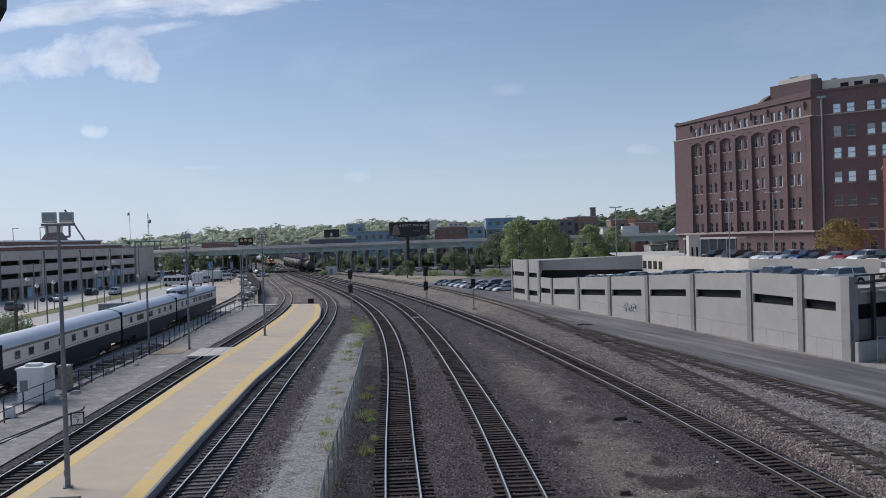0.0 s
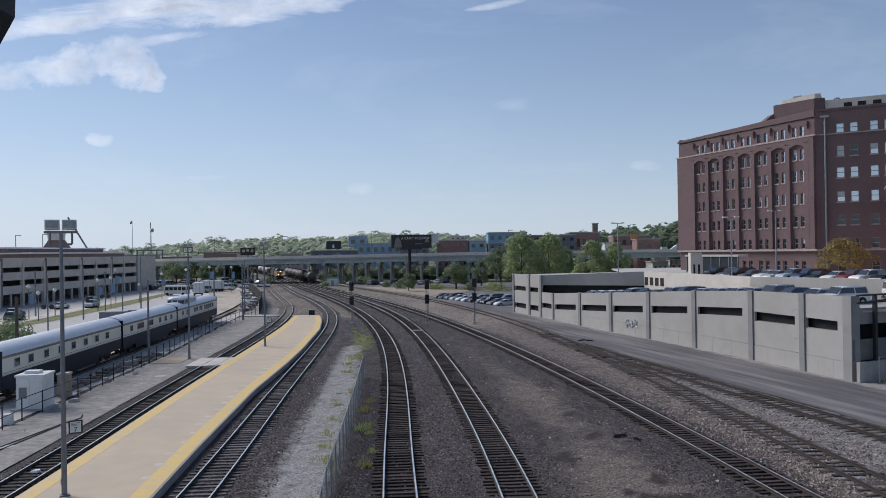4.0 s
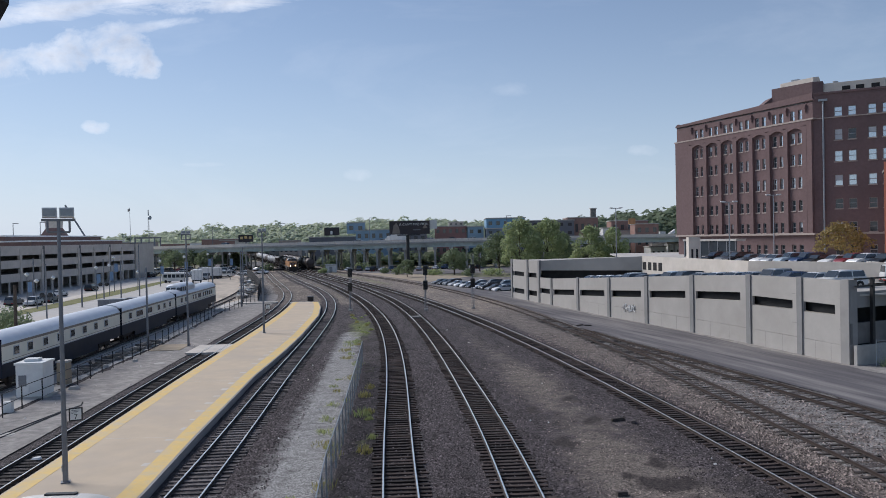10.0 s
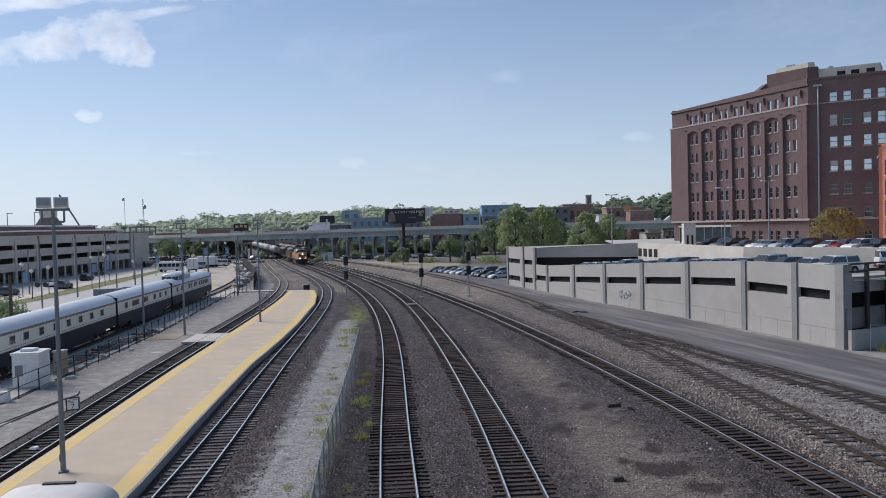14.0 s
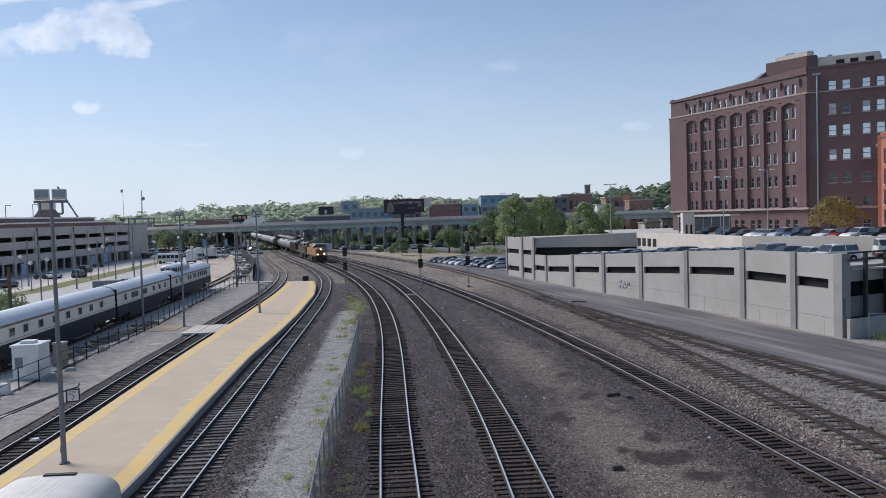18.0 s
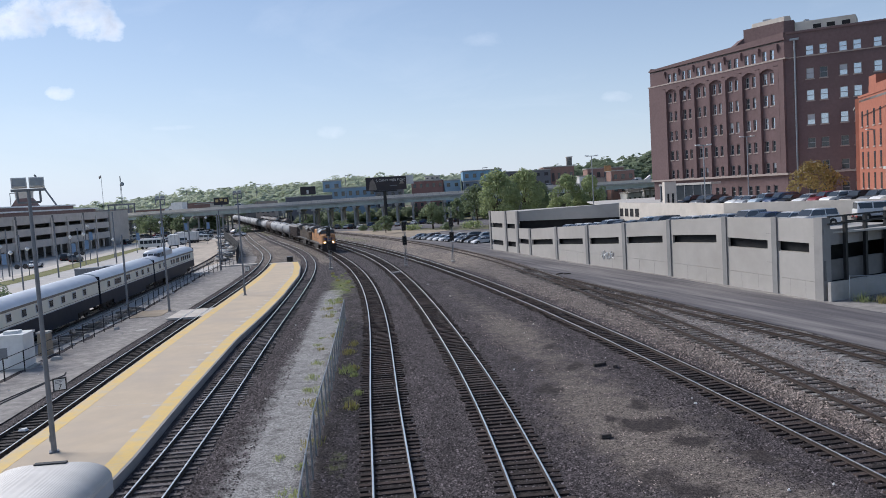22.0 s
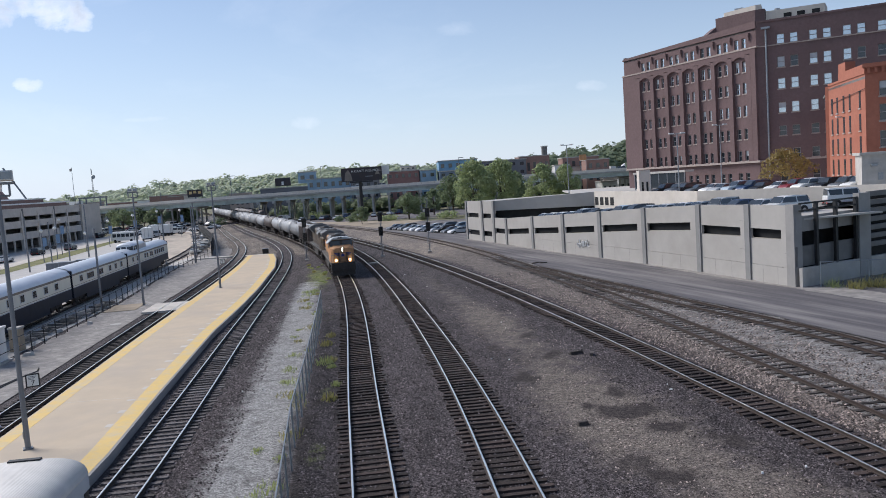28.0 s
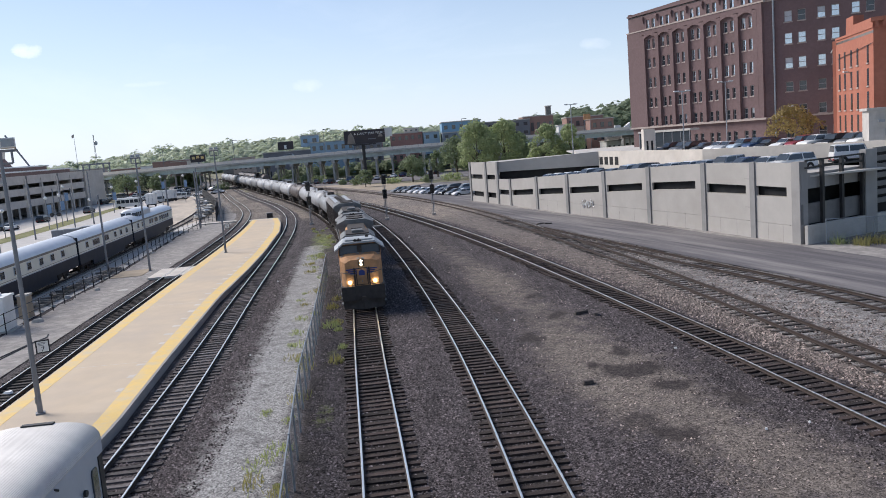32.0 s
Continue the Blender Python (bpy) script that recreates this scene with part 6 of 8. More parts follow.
def globe_lamp(x, y, h, banner=False):
    P = thing("street_lamp", "street lamp with white lantern globe by the garage", "street lamp", pose(x, y, -0.2), group="street lamps by the garage")
    part("shaft", Geo().cyl((0, 0, 0), (0, 0, h), 0.09, 0.06, 8), MAT["steel"], P)
    part("lantern", Geo().cyl((0, 0, h), (0, 0, h + 0.35), 0.12, 0.45, 8).cyl((0, 0, h + 0.35), (0, 0, h + 0.75), 0.45, 0.1, 8), MAT["white"], P, "white faceted lantern")
    if banner:
        part("banner_arm", Geo().box(0.0, 0.95, -0.03, 0.03, h - 1.0, h - 0.94), MAT["steel"], P)
        part("banner", Geo().box(0.12, 0.92, -0.015, 0.015, h - 2.9, h - 1.0), BANNER, P, "faded blue street banner")


for x, y, h in ((-75.7, 143.8, 5.6), (-71.7, 139.4, 4.6), (-73.8, 149.6, 4.7), (-71.6, 163.1, 6.0), (-72.4, 171.4, 6.2), (-73.7, 190.7, 4.0), (-77, 185, 7.6), (-73, 204, 6.2), (-70, 214, 7), (-66, 222, 7.5), (-62, 230, 7.2)):
    globe_lamp(x, y, h, h > 5.5)


def crossing_signal(x, y, h):
    P = thing("crossing_signal", "dark crossing signal post with two round lamp heads", "signal", pose(x, y, -0.2))
    part("post", Geo().cyl((0, 0, 0), (0, 0, h), 0.12, 0.1, 8), MAT["steel"], P)
    part("arm", Geo().box(-0.75, 0.75, -0.05, 0.05, 3.7, 3.8), MAT["black"], P)
    for s in (-0.6, 0.6):
        hd = part("lamp_head", Geo().cyl((s, -0.12, 3.75), (s, 0.08, 3.75), 0.36, n=14), MAT["black"], P, "round black lamp head")
        part("lens", Geo().cyl((s, -0.16, 3.75), (s, -0.12, 3.75), 0.13, n=10), MAT["glass"], hd)


crossing_signal(-59.5, 118.4, 8.4)
crossing_signal(-63.1, 146.9, 8.4)


def rail_signal(x, y, lo, hi, top):
    P = thing("rail_signal", "black two-headed railway signal on a grey mast", "railway signal", pose(x, y, -0.2), group="railway signals")
    part("mast", Geo().cyl((0, 0, 0), (0, 0, top), 0.07, 0.06, 8), MAT["steel"], P)
    part("base", Geo().box(-0.3, 0.3, -0.3, 0.3, 0, 0.25), MAT["concrete"], P)
    part("ladder", Geo().box(-0.22, -0.18, 0.3, 0.34, 0.2, top).box(0.18, 0.22, 0.3, 0.34, 0.2, top), MAT["galv"], P)
    for k in range(12):
        z = 0.5 + k * (top - 0.8) / 12
        part("rung", Geo().box(-0.2, 0.2, 0.31, 0.33, z, z + 0.03), MAT["galv"], P)
    for z in (lo, hi):
        hd = part("signal_head", Geo().prism([(-0.34, 0), (-0.24, -0.08), (0.24, -0.08), (0.34, 0), (0.24, 0.08), (-0.24, 0.08)], z - 0.68, z + 0.68, m=pose(0, -0.15, 0)), MAT["black"], P, "black signal head with hooded lamps")
        for k in (-0.45, 0.0, 0.45):
            part("hood", Geo().cyl((0, -0.22, z + k), (0, -0.5, z + k), 0.17, n=10, caps=False), MAT["black"], hd)
            part("lens", Geo().cyl((0, -0.22, z + k), (0, -0.25, z + k), 0.14, n=10), MAT["glass"], hd)


rail_signal(-14.6, 123.5, 3.7, 5.9, 6.8)
rail_signal(-2.8, 121.2, 3.9, 6.1, 6.9)
rail_signal(4.5, 122.8, 4.0, 6.2, 8.6)

MESH_WIRE = material("chain_link", (0.30, 0.32, 0.33), (0.24, 0.26, 0.27), 8.0, 0.6, metal=0.3)


def chain_link(m):
    nt = m.node_tree
    N, L = nt.nodes.new, nt.links.new
    out, b = nt.nodes["Material Output"], nt.nodes["Principled BSDF"]
    tr, mx = N("ShaderNodeBsdfTransparent"), N("ShaderNodeMixShader")
    mx.inputs[0].default_value = 0.36
    L(tr.outputs[0], mx.inputs[1]), L(b.outputs[0], mx.inputs[2]), L(mx.outputs[0], out.inputs["Surface"])


chain_link(MESH_WIRE)


def fence(points, h, step, label, mat, post_r=0.035, mesh=True, rails=(0.98,), cover=None):
    F = thing("fence", label, "fence")
    pts = [Vector((*p, -0.2)) for p in points]
    for a, b in zip(pts[:-1], pts[1:]):
        n = max(1, round((b - a).length / step))
        d = (b - a) / n
        for k in range(n):
            p, q = a + d * k, a + d * (k + 1)
            part("post", Geo().cyl(p, p + Vector((0, 0, h)), post_r, n=6), mat, F)
            for f in rails:
                part("rail", Geo().cyl(p + Vector((0, 0, h * f)), q + Vector((0, 0, h * f)), post_r * 0.7, n=5), mat, F)
            if mesh:
                part("wire_mesh", Geo().add([tuple(p + Vector((0, 0, 0.03))), tuple(q + Vector((0, 0, 0.03))), tuple(q + Vector((0, 0, h * 0.97))), tuple(p + Vector((0, 0, h * 0.97)))], [(0, 1, 2, 3)]), cover or MESH_WIRE, F, fix=False)
    part("post", Geo().cyl(pts[-1], pts[-1] + Vector((0, 0, h)), post_r, n=6), mat, F)
    return F


SCREEN = material("dark_windscreen_cloth", (0.035, 0.036, 0.04), (0.06, 0.06, 0.062), 0.8, 0.9)
fence(((-3.4, 10.0), (-4.0, 20.0), (-4.7, 28.0), (-5.2, 33.8), (-5.65, 42.9), (-6.5, 57.3), (-7.4, 70.7)), 2.0, 2.6, "grey chain-link fence between the concrete strip and main line", MAT["galv"], 0.045)
fence(((-27.9, 40.0), (-29.0, 54.0), (-29.2, 62.7), (-30.2, 76.3), (-30.9, 86.6), (-32.8, 103), (-34.6, 119.3), (-34.6, 147.0)), 1.6, 2.7, "dark low steel fence along the service lane", MAT["black"], 0.045, False, (0.96, 0.5))
fence(((-34.6, 147.2), (-40.2, 173.7), (-46.3, 195.9), (-54.3, 224.7), (-63.3, 255.0)), 2.6, 3.0, "tall dark screened fence curving along the lot", MAT["black"], 0.05, True, (0.97, 0.66, 0.33), SCREEN)
fence(((34.6, 63.4), (38.2, 62.5), (44, 60.5), (52, 57)), 2.2, 3.0, "wire fence in front of the open garage end", MAT["galv"], 0.04)


def utility_cabinet():
    C = thing("utility_cabinet", "large white metal equipment cabinet beside the fence", "cabinet", pose(-30.45, 58.6, -0.2, 0, 0, 6))
    part("body", Geo().box(-0.95, 0.95, -1.0, 1.0, 0.1, 2.45), MAT["white"], C)
    part("lid", Geo().box(-1.03, 1.03, -1.1, 1.1, 2.45, 2.6), MAT["white"], C)
    part("vent", Geo().box(-0.6, 0.4, -0.4, 0.4, 2.6, 2.8), MAT["white"], C, "flat roof vent")
    part("plinth", Geo().box(-1.3, 1.3, -1.15, 1.15, 0, 0.12), MAT["concrete"], C)
    part("door", Geo().box(-0.9, -0.02, -1.03, -1.0, 0.25, 2.3), MAT["white"], C)
    part("door", Geo().box(0.02, 0.9, -1.03, -1.0, 0.25, 2.3), MAT["white"], C)
    part("louvre", Geo().box(-0.75, -0.2, -1.05, -1.03, 0.9, 1.7), MAT["steel"], C, "dark ventilation louvre")


utility_cabinet()
post_box = thing("concrete_post", "weathered square concrete post by the fence", "post", pose(-30.6, 63.4, -0.2))
part("shaft", Geo().prism([(-0.42, -0.42), (0.42, -0.42), (0.42, 0.42), (-0.42, 0.42)], 0, 1.75, 0.94), MAT["sand"], post_box)
part("cap", Geo().box(-0.45, 0.45, -0.45, 0.45, 1.75, 1.9), MAT["concrete"], post_box)
small_box = thing("utility_box", "small pale metal box on the ground", "box", pose(-29.4, 53.0, -0.2, 0, 0, 10))
part("body", Geo().prism([(-0.3, -0.25), (0.3, -0.25), (0.3, 0.25), (-0.3, 0.25)], 0, 0.7, 0.9), MAT["white"], small_box)
bump_stop = thing("switch_stand", "small dark switch machine beyond the platform end", "switch machine", pose(-24.2, 143.5, -0.2))
part("body", Geo().box(-0.5, 0.5, -0.35, 0.35, 0, 0.9), MAT["black"], bump_stop)
part("lid", Geo().box(-0.55, 0.55, -0.4, 0.4, 0.9, 1.0), MAT["steel"], bump_stop)
rndp = random.Random(11)
for k in range(15):
    y = 66.5 + k * 1.5
    s = thing("stacked_tie", "old grey railway ties stacked crosswise by the fence", "railway tie", pose(-31.3 - k * 0.045, y, -0.2, 0, 0, 90 + rndp.uniform(-14, 14)), group="old ties by the fence")
    part("timber", Geo().box(-1.2, 1.2, -0.12, 0.12, 0, 0.2), MAT["tie_grey"], s)
    part("timber", Geo().box(-1.2, 1.2, -0.12, 0.12, 0, 0.2, pose(0, 0.7, 0, 0, 0, rndp.uniform(-8, 8))), MAT["tie_grey"], s)
    part("timber", Geo().box(-0.9, 0.9, -0.12, 0.12, 0.2, 0.4, pose(rndp.uniform(-0.4, 0.4), 0.35, 0, 0, 0, 90 + rndp.uniform(-25, 25))), MAT["tie_grey"], s)
    if k % 3 == 0:
        part("timber", Geo().box(-1.1, 1.1, -0.12, 0.12, 0.4, 0.6, pose(0, 0.2, 0, 0, 0, rndp.uniform(-20, 20))), MAT["tie_grey"], s)
for k in range(26):
    y = 44 + k * 3.4 + rndp.uniform(-1, 1)
    x = float(np.interp(y, (40, 54, 62.7, 76.3, 86.6, 103, 119.3, 147), (-27.9, -29.0, -29.2, -30.2, -30.9, -32.8, -34.9, -37.4))) + rndp.uniform(-1.5, 0.9)
    w = rndp.uniform(0.25, 0.6)
    r = thing("rubble", "broken pale concrete lump lying along the fence", "rubble", pose(x, y, -0.22, 0, 0, rndp.uniform(0, 180)), group="rubble along the fence")
    part("lump", Geo().prism([(-w, -w * 0.5), (w * 0.3, -w * 0.7), (w, -w * 0.1), (w * 0.6, w * 0.6), (-w * 0.7, w * 0.5)], 0, w * 0.6, 0.65), MAT["concrete"], r)
for x, y, w, h in ((-60.2, 140.5, 2.0, 1.3), (-57.0, 138.5, 2.4, 1.5), (-54.6, 140.0, 2.4, 1.6)):
    c = thing("dumpster", "grey metal container standing in the lot", "container", pose(x, y, -0.2, 0, 0, 8))
    part("body", Geo().prism([(-w / 2, -0.9), (w / 2, -0.9), (w / 2, 0.9), (-w / 2, 0.9)], 0.1, h), MAT["steel"], c)
    part("lid", Geo().box(-w / 2 - 0.05, w / 2 + 0.05, -0.95, 0.95, h, h + 0.1), MAT["galv"], c)


scrap_mats = (MAT["concrete_pale"], MAT["tie_grey"], MAT["concrete"], MAT["white"], MAT["galv"])
for k in range(30):
    f = k / 29
    y = lerp(155, 232, f) + rndp.uniform(-1.5, 1.5)
    x = float(np.interp(y, (147.2, 173.7, 195.9, 224.7, 255), (-34.6, -40.2, -46.3, -54.3, -63.3))) - rndp.uniform(1.2, 4.2)
    S = thing("scrap_pile", "pile of pale boards and broken blocks against the screened fence", "scrap pile", pose(x, y, -0.2, 0, 0, rndp.uniform(60, 130)), group="scrap along the screened fence")
    for j in range(5):
        w, d, hh = rndp.uniform(0.6, 1.5), rndp.uniform(0.2, 0.5), rndp.uniform(0.12, 0.3)
        z = 0.25 * j * rndp.uniform(0.7, 1.0)
        part("board", Geo().box(-w, w, -d, d, z, z + hh, pose(rndp.uniform(-0.4, 0.4), rndp.uniform(-0.4, 0.4), 0, rndp.uniform(-6, 6), rndp.uniform(-8, 8), rndp.uniform(-40, 40))), scrap_mats[(k + j) % 5], S)


def box_trailer(x, y, turn, L, h):
    T = thing("box_trailer", "white box trailer standing in the dusty yard", "trailer", pose(x, y, -0.2, 0, 0, turn))
    part("box", Geo().box(-L / 2, L / 2, -1.2, 1.2, 0.9, h), MAT["white"], T)
    part("chassis", Geo().box(-L / 2, L / 2, -0.9, 0.9, 0.6, 0.9), MAT["black"], T)
    for s in (-1, 1):
        part("door_bar", Geo().box(-L / 2 - 0.06, -L / 2, s * 0.5 - 0.04, s * 0.5 + 0.04, 1.0, h - 0.1), MAT["galv"], T)
        for k in (0.5, 1.5):
            part("wheel", Geo().cyl((-L / 2 + k, s * 0.9, 0.45), (-L / 2 + k, s * 1.15, 0.45), 0.45, n=12), MAT["black"], T)


box_trailer(-67.8, 218, 100, 4.6, 3.7)
box_trailer(-71.5, 243, 170, 6.5, 3.4)


# ---- left parking garage ----
def left_garage():
    B = thing("parking_garage", "tan concrete multi-storey parking garage with long dark openings", "parking garage")
    p, q = (-98.2, 125.0), (-99.8, 256.0)
    n = 13
    bands = ((2.7, 4.6), (5.85, 7.7), (8.8, 11.0))
    for k in range(n):
        a, b = (lerp(p[0], q[0], k / n), lerp(p[1], q[1], k / n)), (lerp(p[0], q[0], (k + 1) / n), lerp(p[1], q[1], (k + 1) / n))
        m = pose(a[0], a[1], 0, 0, 0, heading(a, b))
        L = math.hypot(b[0] - a[0], b[1] - a[1])
        for z0, z1 in bands:
            part("spandrel", Geo().box(0, L, 0, 0.4, z0, z1, m), TAN, B)
        part("column", Geo().box(-0.45, 0.45, -0.15, 0.5, -0.4, 10.2, m), TAN, B)
        if k % 2:
            # a proud dark strip paints the shade of a recess
            part("recess", Geo().box(0.45, 1.3, -0.1, 0.45, -0.4, 10.9, m), MAT["concrete_dark"], B, "dark strip for the shade of a recess between wall sections")
        part("mullion", Geo().box(L / 2 - 0.22, L / 2 + 0.22, 0.02, 0.38, -0.4, 4.6, m), TAN, B)
        # inner wall and slabs in dark concrete: the interior's shade is in the colour
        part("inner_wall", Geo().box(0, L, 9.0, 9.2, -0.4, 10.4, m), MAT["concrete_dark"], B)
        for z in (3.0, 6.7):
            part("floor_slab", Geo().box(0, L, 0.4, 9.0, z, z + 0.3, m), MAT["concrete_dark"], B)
    m = pose(q[0], q[1], 0, 0, 0, heading(p, q))
    part("stair_tower", Geo().box(1.6, 17.8, 0.05, 9, -0.4, 11.0, m), TAN, B, "blank tan stair tower")
    # dark concrete carries the shade of the recess beside the tower
    part("tower_recess", Geo().box(-0.05, 1.6, 0.5, 1.4, -0.4, 11.3, m), MAT["concrete_dark"], B)
    part("roof", Geo().prism([(-98.6, 125), (-100.2, 273), (-175, 285), (-175, 120)], 10.0, 10.4), MAT["concrete"], B)
    mm = pose(-106, 132, 0, 0, 0, heading(p, q))
    part("roof_shed", Geo().box(74, 134, 0, 11, 10.4, 12.0, mm), RUST, B, "rust-red metal roof enclosure")
    part("shed_roof", Geo().box(73, 135, -0.6, 11.5, 12.0, 12.4, mm), MAT["white"], B, "pale flat roof edge")
    part("roof_shed", Geo().box(84, 146, 12.2, 24, 10.4, 13.6, mm), RUST, B)
    part("shed_roof", Geo().box(83, 147, 11.7, 24.5, 13.6, 14.0, mm), MAT["white"], B)
    part("lantern_tower", Geo().prism([(-136.9, 269), (-130.1, 269), (-130.1, 276), (-136.9, 276)], 14.0, 17.1, 0.55), RUST, B, "dark truncated roof tower")
    part("tower_top", Geo().prism([(-135.6, 270.5), (-131.6, 270.5), (-131.6, 274.5), (-135.6, 274.5)], 17.0, 19.6, 1.08), MAT["concrete_pale"], B, "pale open lantern top")
    part("boom", Geo().cyl((-122.0, 270, 14.0), (-128.4, 270, 24.6), 0.3, n=6), MAT["steel"], B, "slanting steel boom")
    for x, y in ((-142, 262), (-131, 258)):
        part("roof_lamp", Geo().cyl((x, y, 10.5), (x, y, 18.5), 0.12, n=6).box(x - 0.1, x + 1.8, y - 0.1, y + 0.1, 18.4, 18.6), MAT["steel"], B)
    return B


TAN = material("tan_precast", (0.62, 0.555, 0.495), (0.55, 0.49, 0.435), 0.8, 0.88, stain=(0.42, 0.37, 0.32), sscale=0.15, samount=0.5)
RUST = material("rust_red_cladding", (0.26, 0.165, 0.145), (0.21, 0.135, 0.12), 0.8, 0.7)
left_garage()
gantry = thing("steel_gantry", "open steel gantry frame beside the garage", "gantry")
for x, y in ((-134, 345), (-125.5, 345), (-134, 352), (-125.5, 352)):
    part("post", Geo().box(x - 0.25, x + 0.25, y - 0.25, y + 0.25, -0.5, 13.6), MAT["steel"], gantry)
part("beam", Geo().box(-134.5, -125, 344.7, 345.3, 13.2, 13.8).box(-134.5, -125, 351.7, 352.3, 13.2, 13.8).box(-134.3, -133.7, 345, 352, 13.2, 13.8).box(-125.8, -125.2, 345, 352, 13.2, 13.8), MAT["steel"], gantry)
for z in (3.5, 7.0, 10.2):
    part("landing", Geo().box(-134, -125.5, 345.2, 351.8, z, z + 0.2), MAT["steel"], gantry)
ribbon("grass_strip", MAT["grass"], lambda y: float(np.interp(y, (100, 143, 182, 230), (-72.0, -73.5, -78.0, -82.5))) , lambda y: float(np.interp(y, (100, 143, 182, 230), (-67.0, -69.2, -72.5, -79.5))), list(np.arange(100, 236, 3.0)), -0.17, "dry olive grass strip between the street and lot", 0.25, 9)
ribbon("pavement", MAT["concrete_pale"], lambda y: float(np.interp(y, (100, 143, 182, 230), (-76.0, -77.5, -82.0, -86.5))), lambda y: float(np.interp(y, (100, 143, 182, 230), (-72.2, -73.7, -78.2, -82.7))), list(np.arange(100, 236, 3.0)), -0.165, "pale concrete street along the garage", 0.0, 10)
flag = thing("flagpole", "tall thin flagpole with a small limp flag", "flagpole", pose(-136, 345, -0.3))
part("pole", Geo().cyl((0, 0, 0), (0, 0, 27), 0.15, 0.08, 6), MAT["galv"], flag)
part("flag", Geo().add([(0, 0, 26.8), (-1.1, 0.3, 26.3), (-0.9, 0.1, 25.2), (0, 0, 25.6), (0, 0.06, 26.8), (-1.1, 0.36, 26.3), (-0.9, 0.16, 25.2), (0, 0.06, 25.6)], [(0, 1, 2, 3), (7, 6, 5, 4), (0, 4, 5, 1), (1, 5, 6, 2), (2, 6, 7, 3), (3, 7, 4, 0)]), MAT["stone_trim"], flag)
mast = thing("antenna_mast", "slim lattice antenna mast on the horizon", "antenna", pose(-128, 345, -0.3))
part("mast", Geo().cyl((-0.4, 0, 0), (-0.1, 0, 26), 0.1, n=5).cyl((0.4, 0, 0), (0.1, 0, 26), 0.1, n=5), MAT["steel"], mast)
part("dish", Geo().cyl((0.5, -0.2, 22.5), (0.9, -0.4, 22.5), 0.9, n=10), MAT["galv"], mast)

# vehicles standing in the lot and along the street
shuttle = thing("shuttle_bus", "white shuttle bus with dark windows parked on the street", "bus", pose(-75.2, 222, -0.2, 0, 0, 172))
part("body", Geo().loft([[(x, y, z) for y, z in ((-1.15, 0.5), (1.15, 0.5), (1.15, 2.7), (0.95, 2.95), (-0.95, 2.95), (-1.15, 2.7))] for x in (-3.4, 3.4)]), MAT["white"], shuttle)
for k in range(5):
    for s in (-1, 1):
        part("window", Geo().box(-3.1 + k * 1.25, -2.05 + k * 1.25, s * 1.16 - 0.02, s * 1.16 + 0.02, 1.5, 2.4), MAT["glass"], shuttle)
part("windscreen", Geo().box(3.39, 3.43, -1.0, 1.0, 1.4, 2.5), MAT["glass"], shuttle)
part("windscreen", Geo().box(-3.43, -3.39, -1.0, 1.0, 1.4, 2.5), MAT["glass"], shuttle)
for x in (-2.3, 2.3):
    for s in (-1, 1):
        part("wheel", Geo().cyl((x, s * 1.0, 0.42), (x, s * 1.18, 0.42), 0.42, n=12), TYRE, shuttle)
for x, y, kd, pn, tr in ((-73.4, 244.3, "van", "white", 170), (-68.7, 249.4, "van", "white", 165), (-72.5, 236, "van", "silver", 172), (-66, 262, "suv", "white", 150), (-79.3, 285, "van", "white", 20), (-84, 262, "sedan", "silver", 80), (-88, 268, "suv", "grey", 85), (-92, 275, "sedan", "white", 80), (-97, 262, "suv", "black", 85), (-101, 275, "sedan", "grey", 85), (-74, 275, "suv", "silver", 75), (-62, 270, "sedan", "white", 160), (-81, 300, "suv", "white", 75), (-90, 300, "sedan", "grey", 75), (-70, 300, "sedan", "white", 60),
                           (-80.0, 118, "sedan", "silver", 95), (-81.5, 150, "suv", "grey", 95), (-83.5, 172, "sedan", "white", 95), (-85.5, 192, "suv", "black", 95)):
    car(kd, pn, pose(x, y, -0.2, 0, 0, tr), group="cars in the far lot")
rf = random.Random(31)
for k in range(22):
    car(rf.choice(("sedan", "suv", "sedan", "van")), rf.choice(("white", "silver", "grey", "black", "white", "red")), pose(-118 + 4.4 * (k % 11) + rf.uniform(-0.5, 0.5), 292 + 22 * (k // 11) + rf.uniform(-2, 2), -0.2, 0, 0, 85 + rf.uniform(-8, 8)), group="cars in the far lot")


# ---- trees ----
def leaf_cloud(blobs, count, size, seed):
    """Small leaf clumps scattered through and over several uneven blobs."""
    rnd = random.Random(seed)
    g = Geo()
    vol = [b[3] * b[4] * b[5] for b in blobs]
    for _ in range(count):
        x, y, z, rx, ry, rz = rnd.choices(blobs, vol)[0]
        while True:
            d = Vector((rnd.gauss(0, 1), rnd.gauss(0, 1), rnd.gauss(0, 1)))
            if d.length > 0.01:
                break
        d = d.normalized() * (rnd.random() ** 0.33 if rnd.random() < 0.45 else rnd.uniform(0.85, 1.08))
        c = Vector((x + d.x * rx, y + d.y * ry, z + d.z * rz))
        n = (d + Vector((rnd.uniform(-0.9, 0.9), rnd.uniform(-0.9, 0.9), rnd.uniform(-0.5, 1.1)))).normalized()
        a = n.orthogonal().normalized()
        b = n.cross(a)
        t = rnd.uniform(0, 6.28)
        a, b = a * math.cos(t) + b * math.sin(t), b * math.cos(t) - a * math.sin(t)
        s = size * rnd.uniform(0.55, 1.35)
        g.add([tuple(c - a * s), tuple(c - b * s * 0.55 + n * s * 0.15), tuple(c + a * s), tuple(c + b * s * 0.6)], [(0, 1, 2, 3)])
    return g


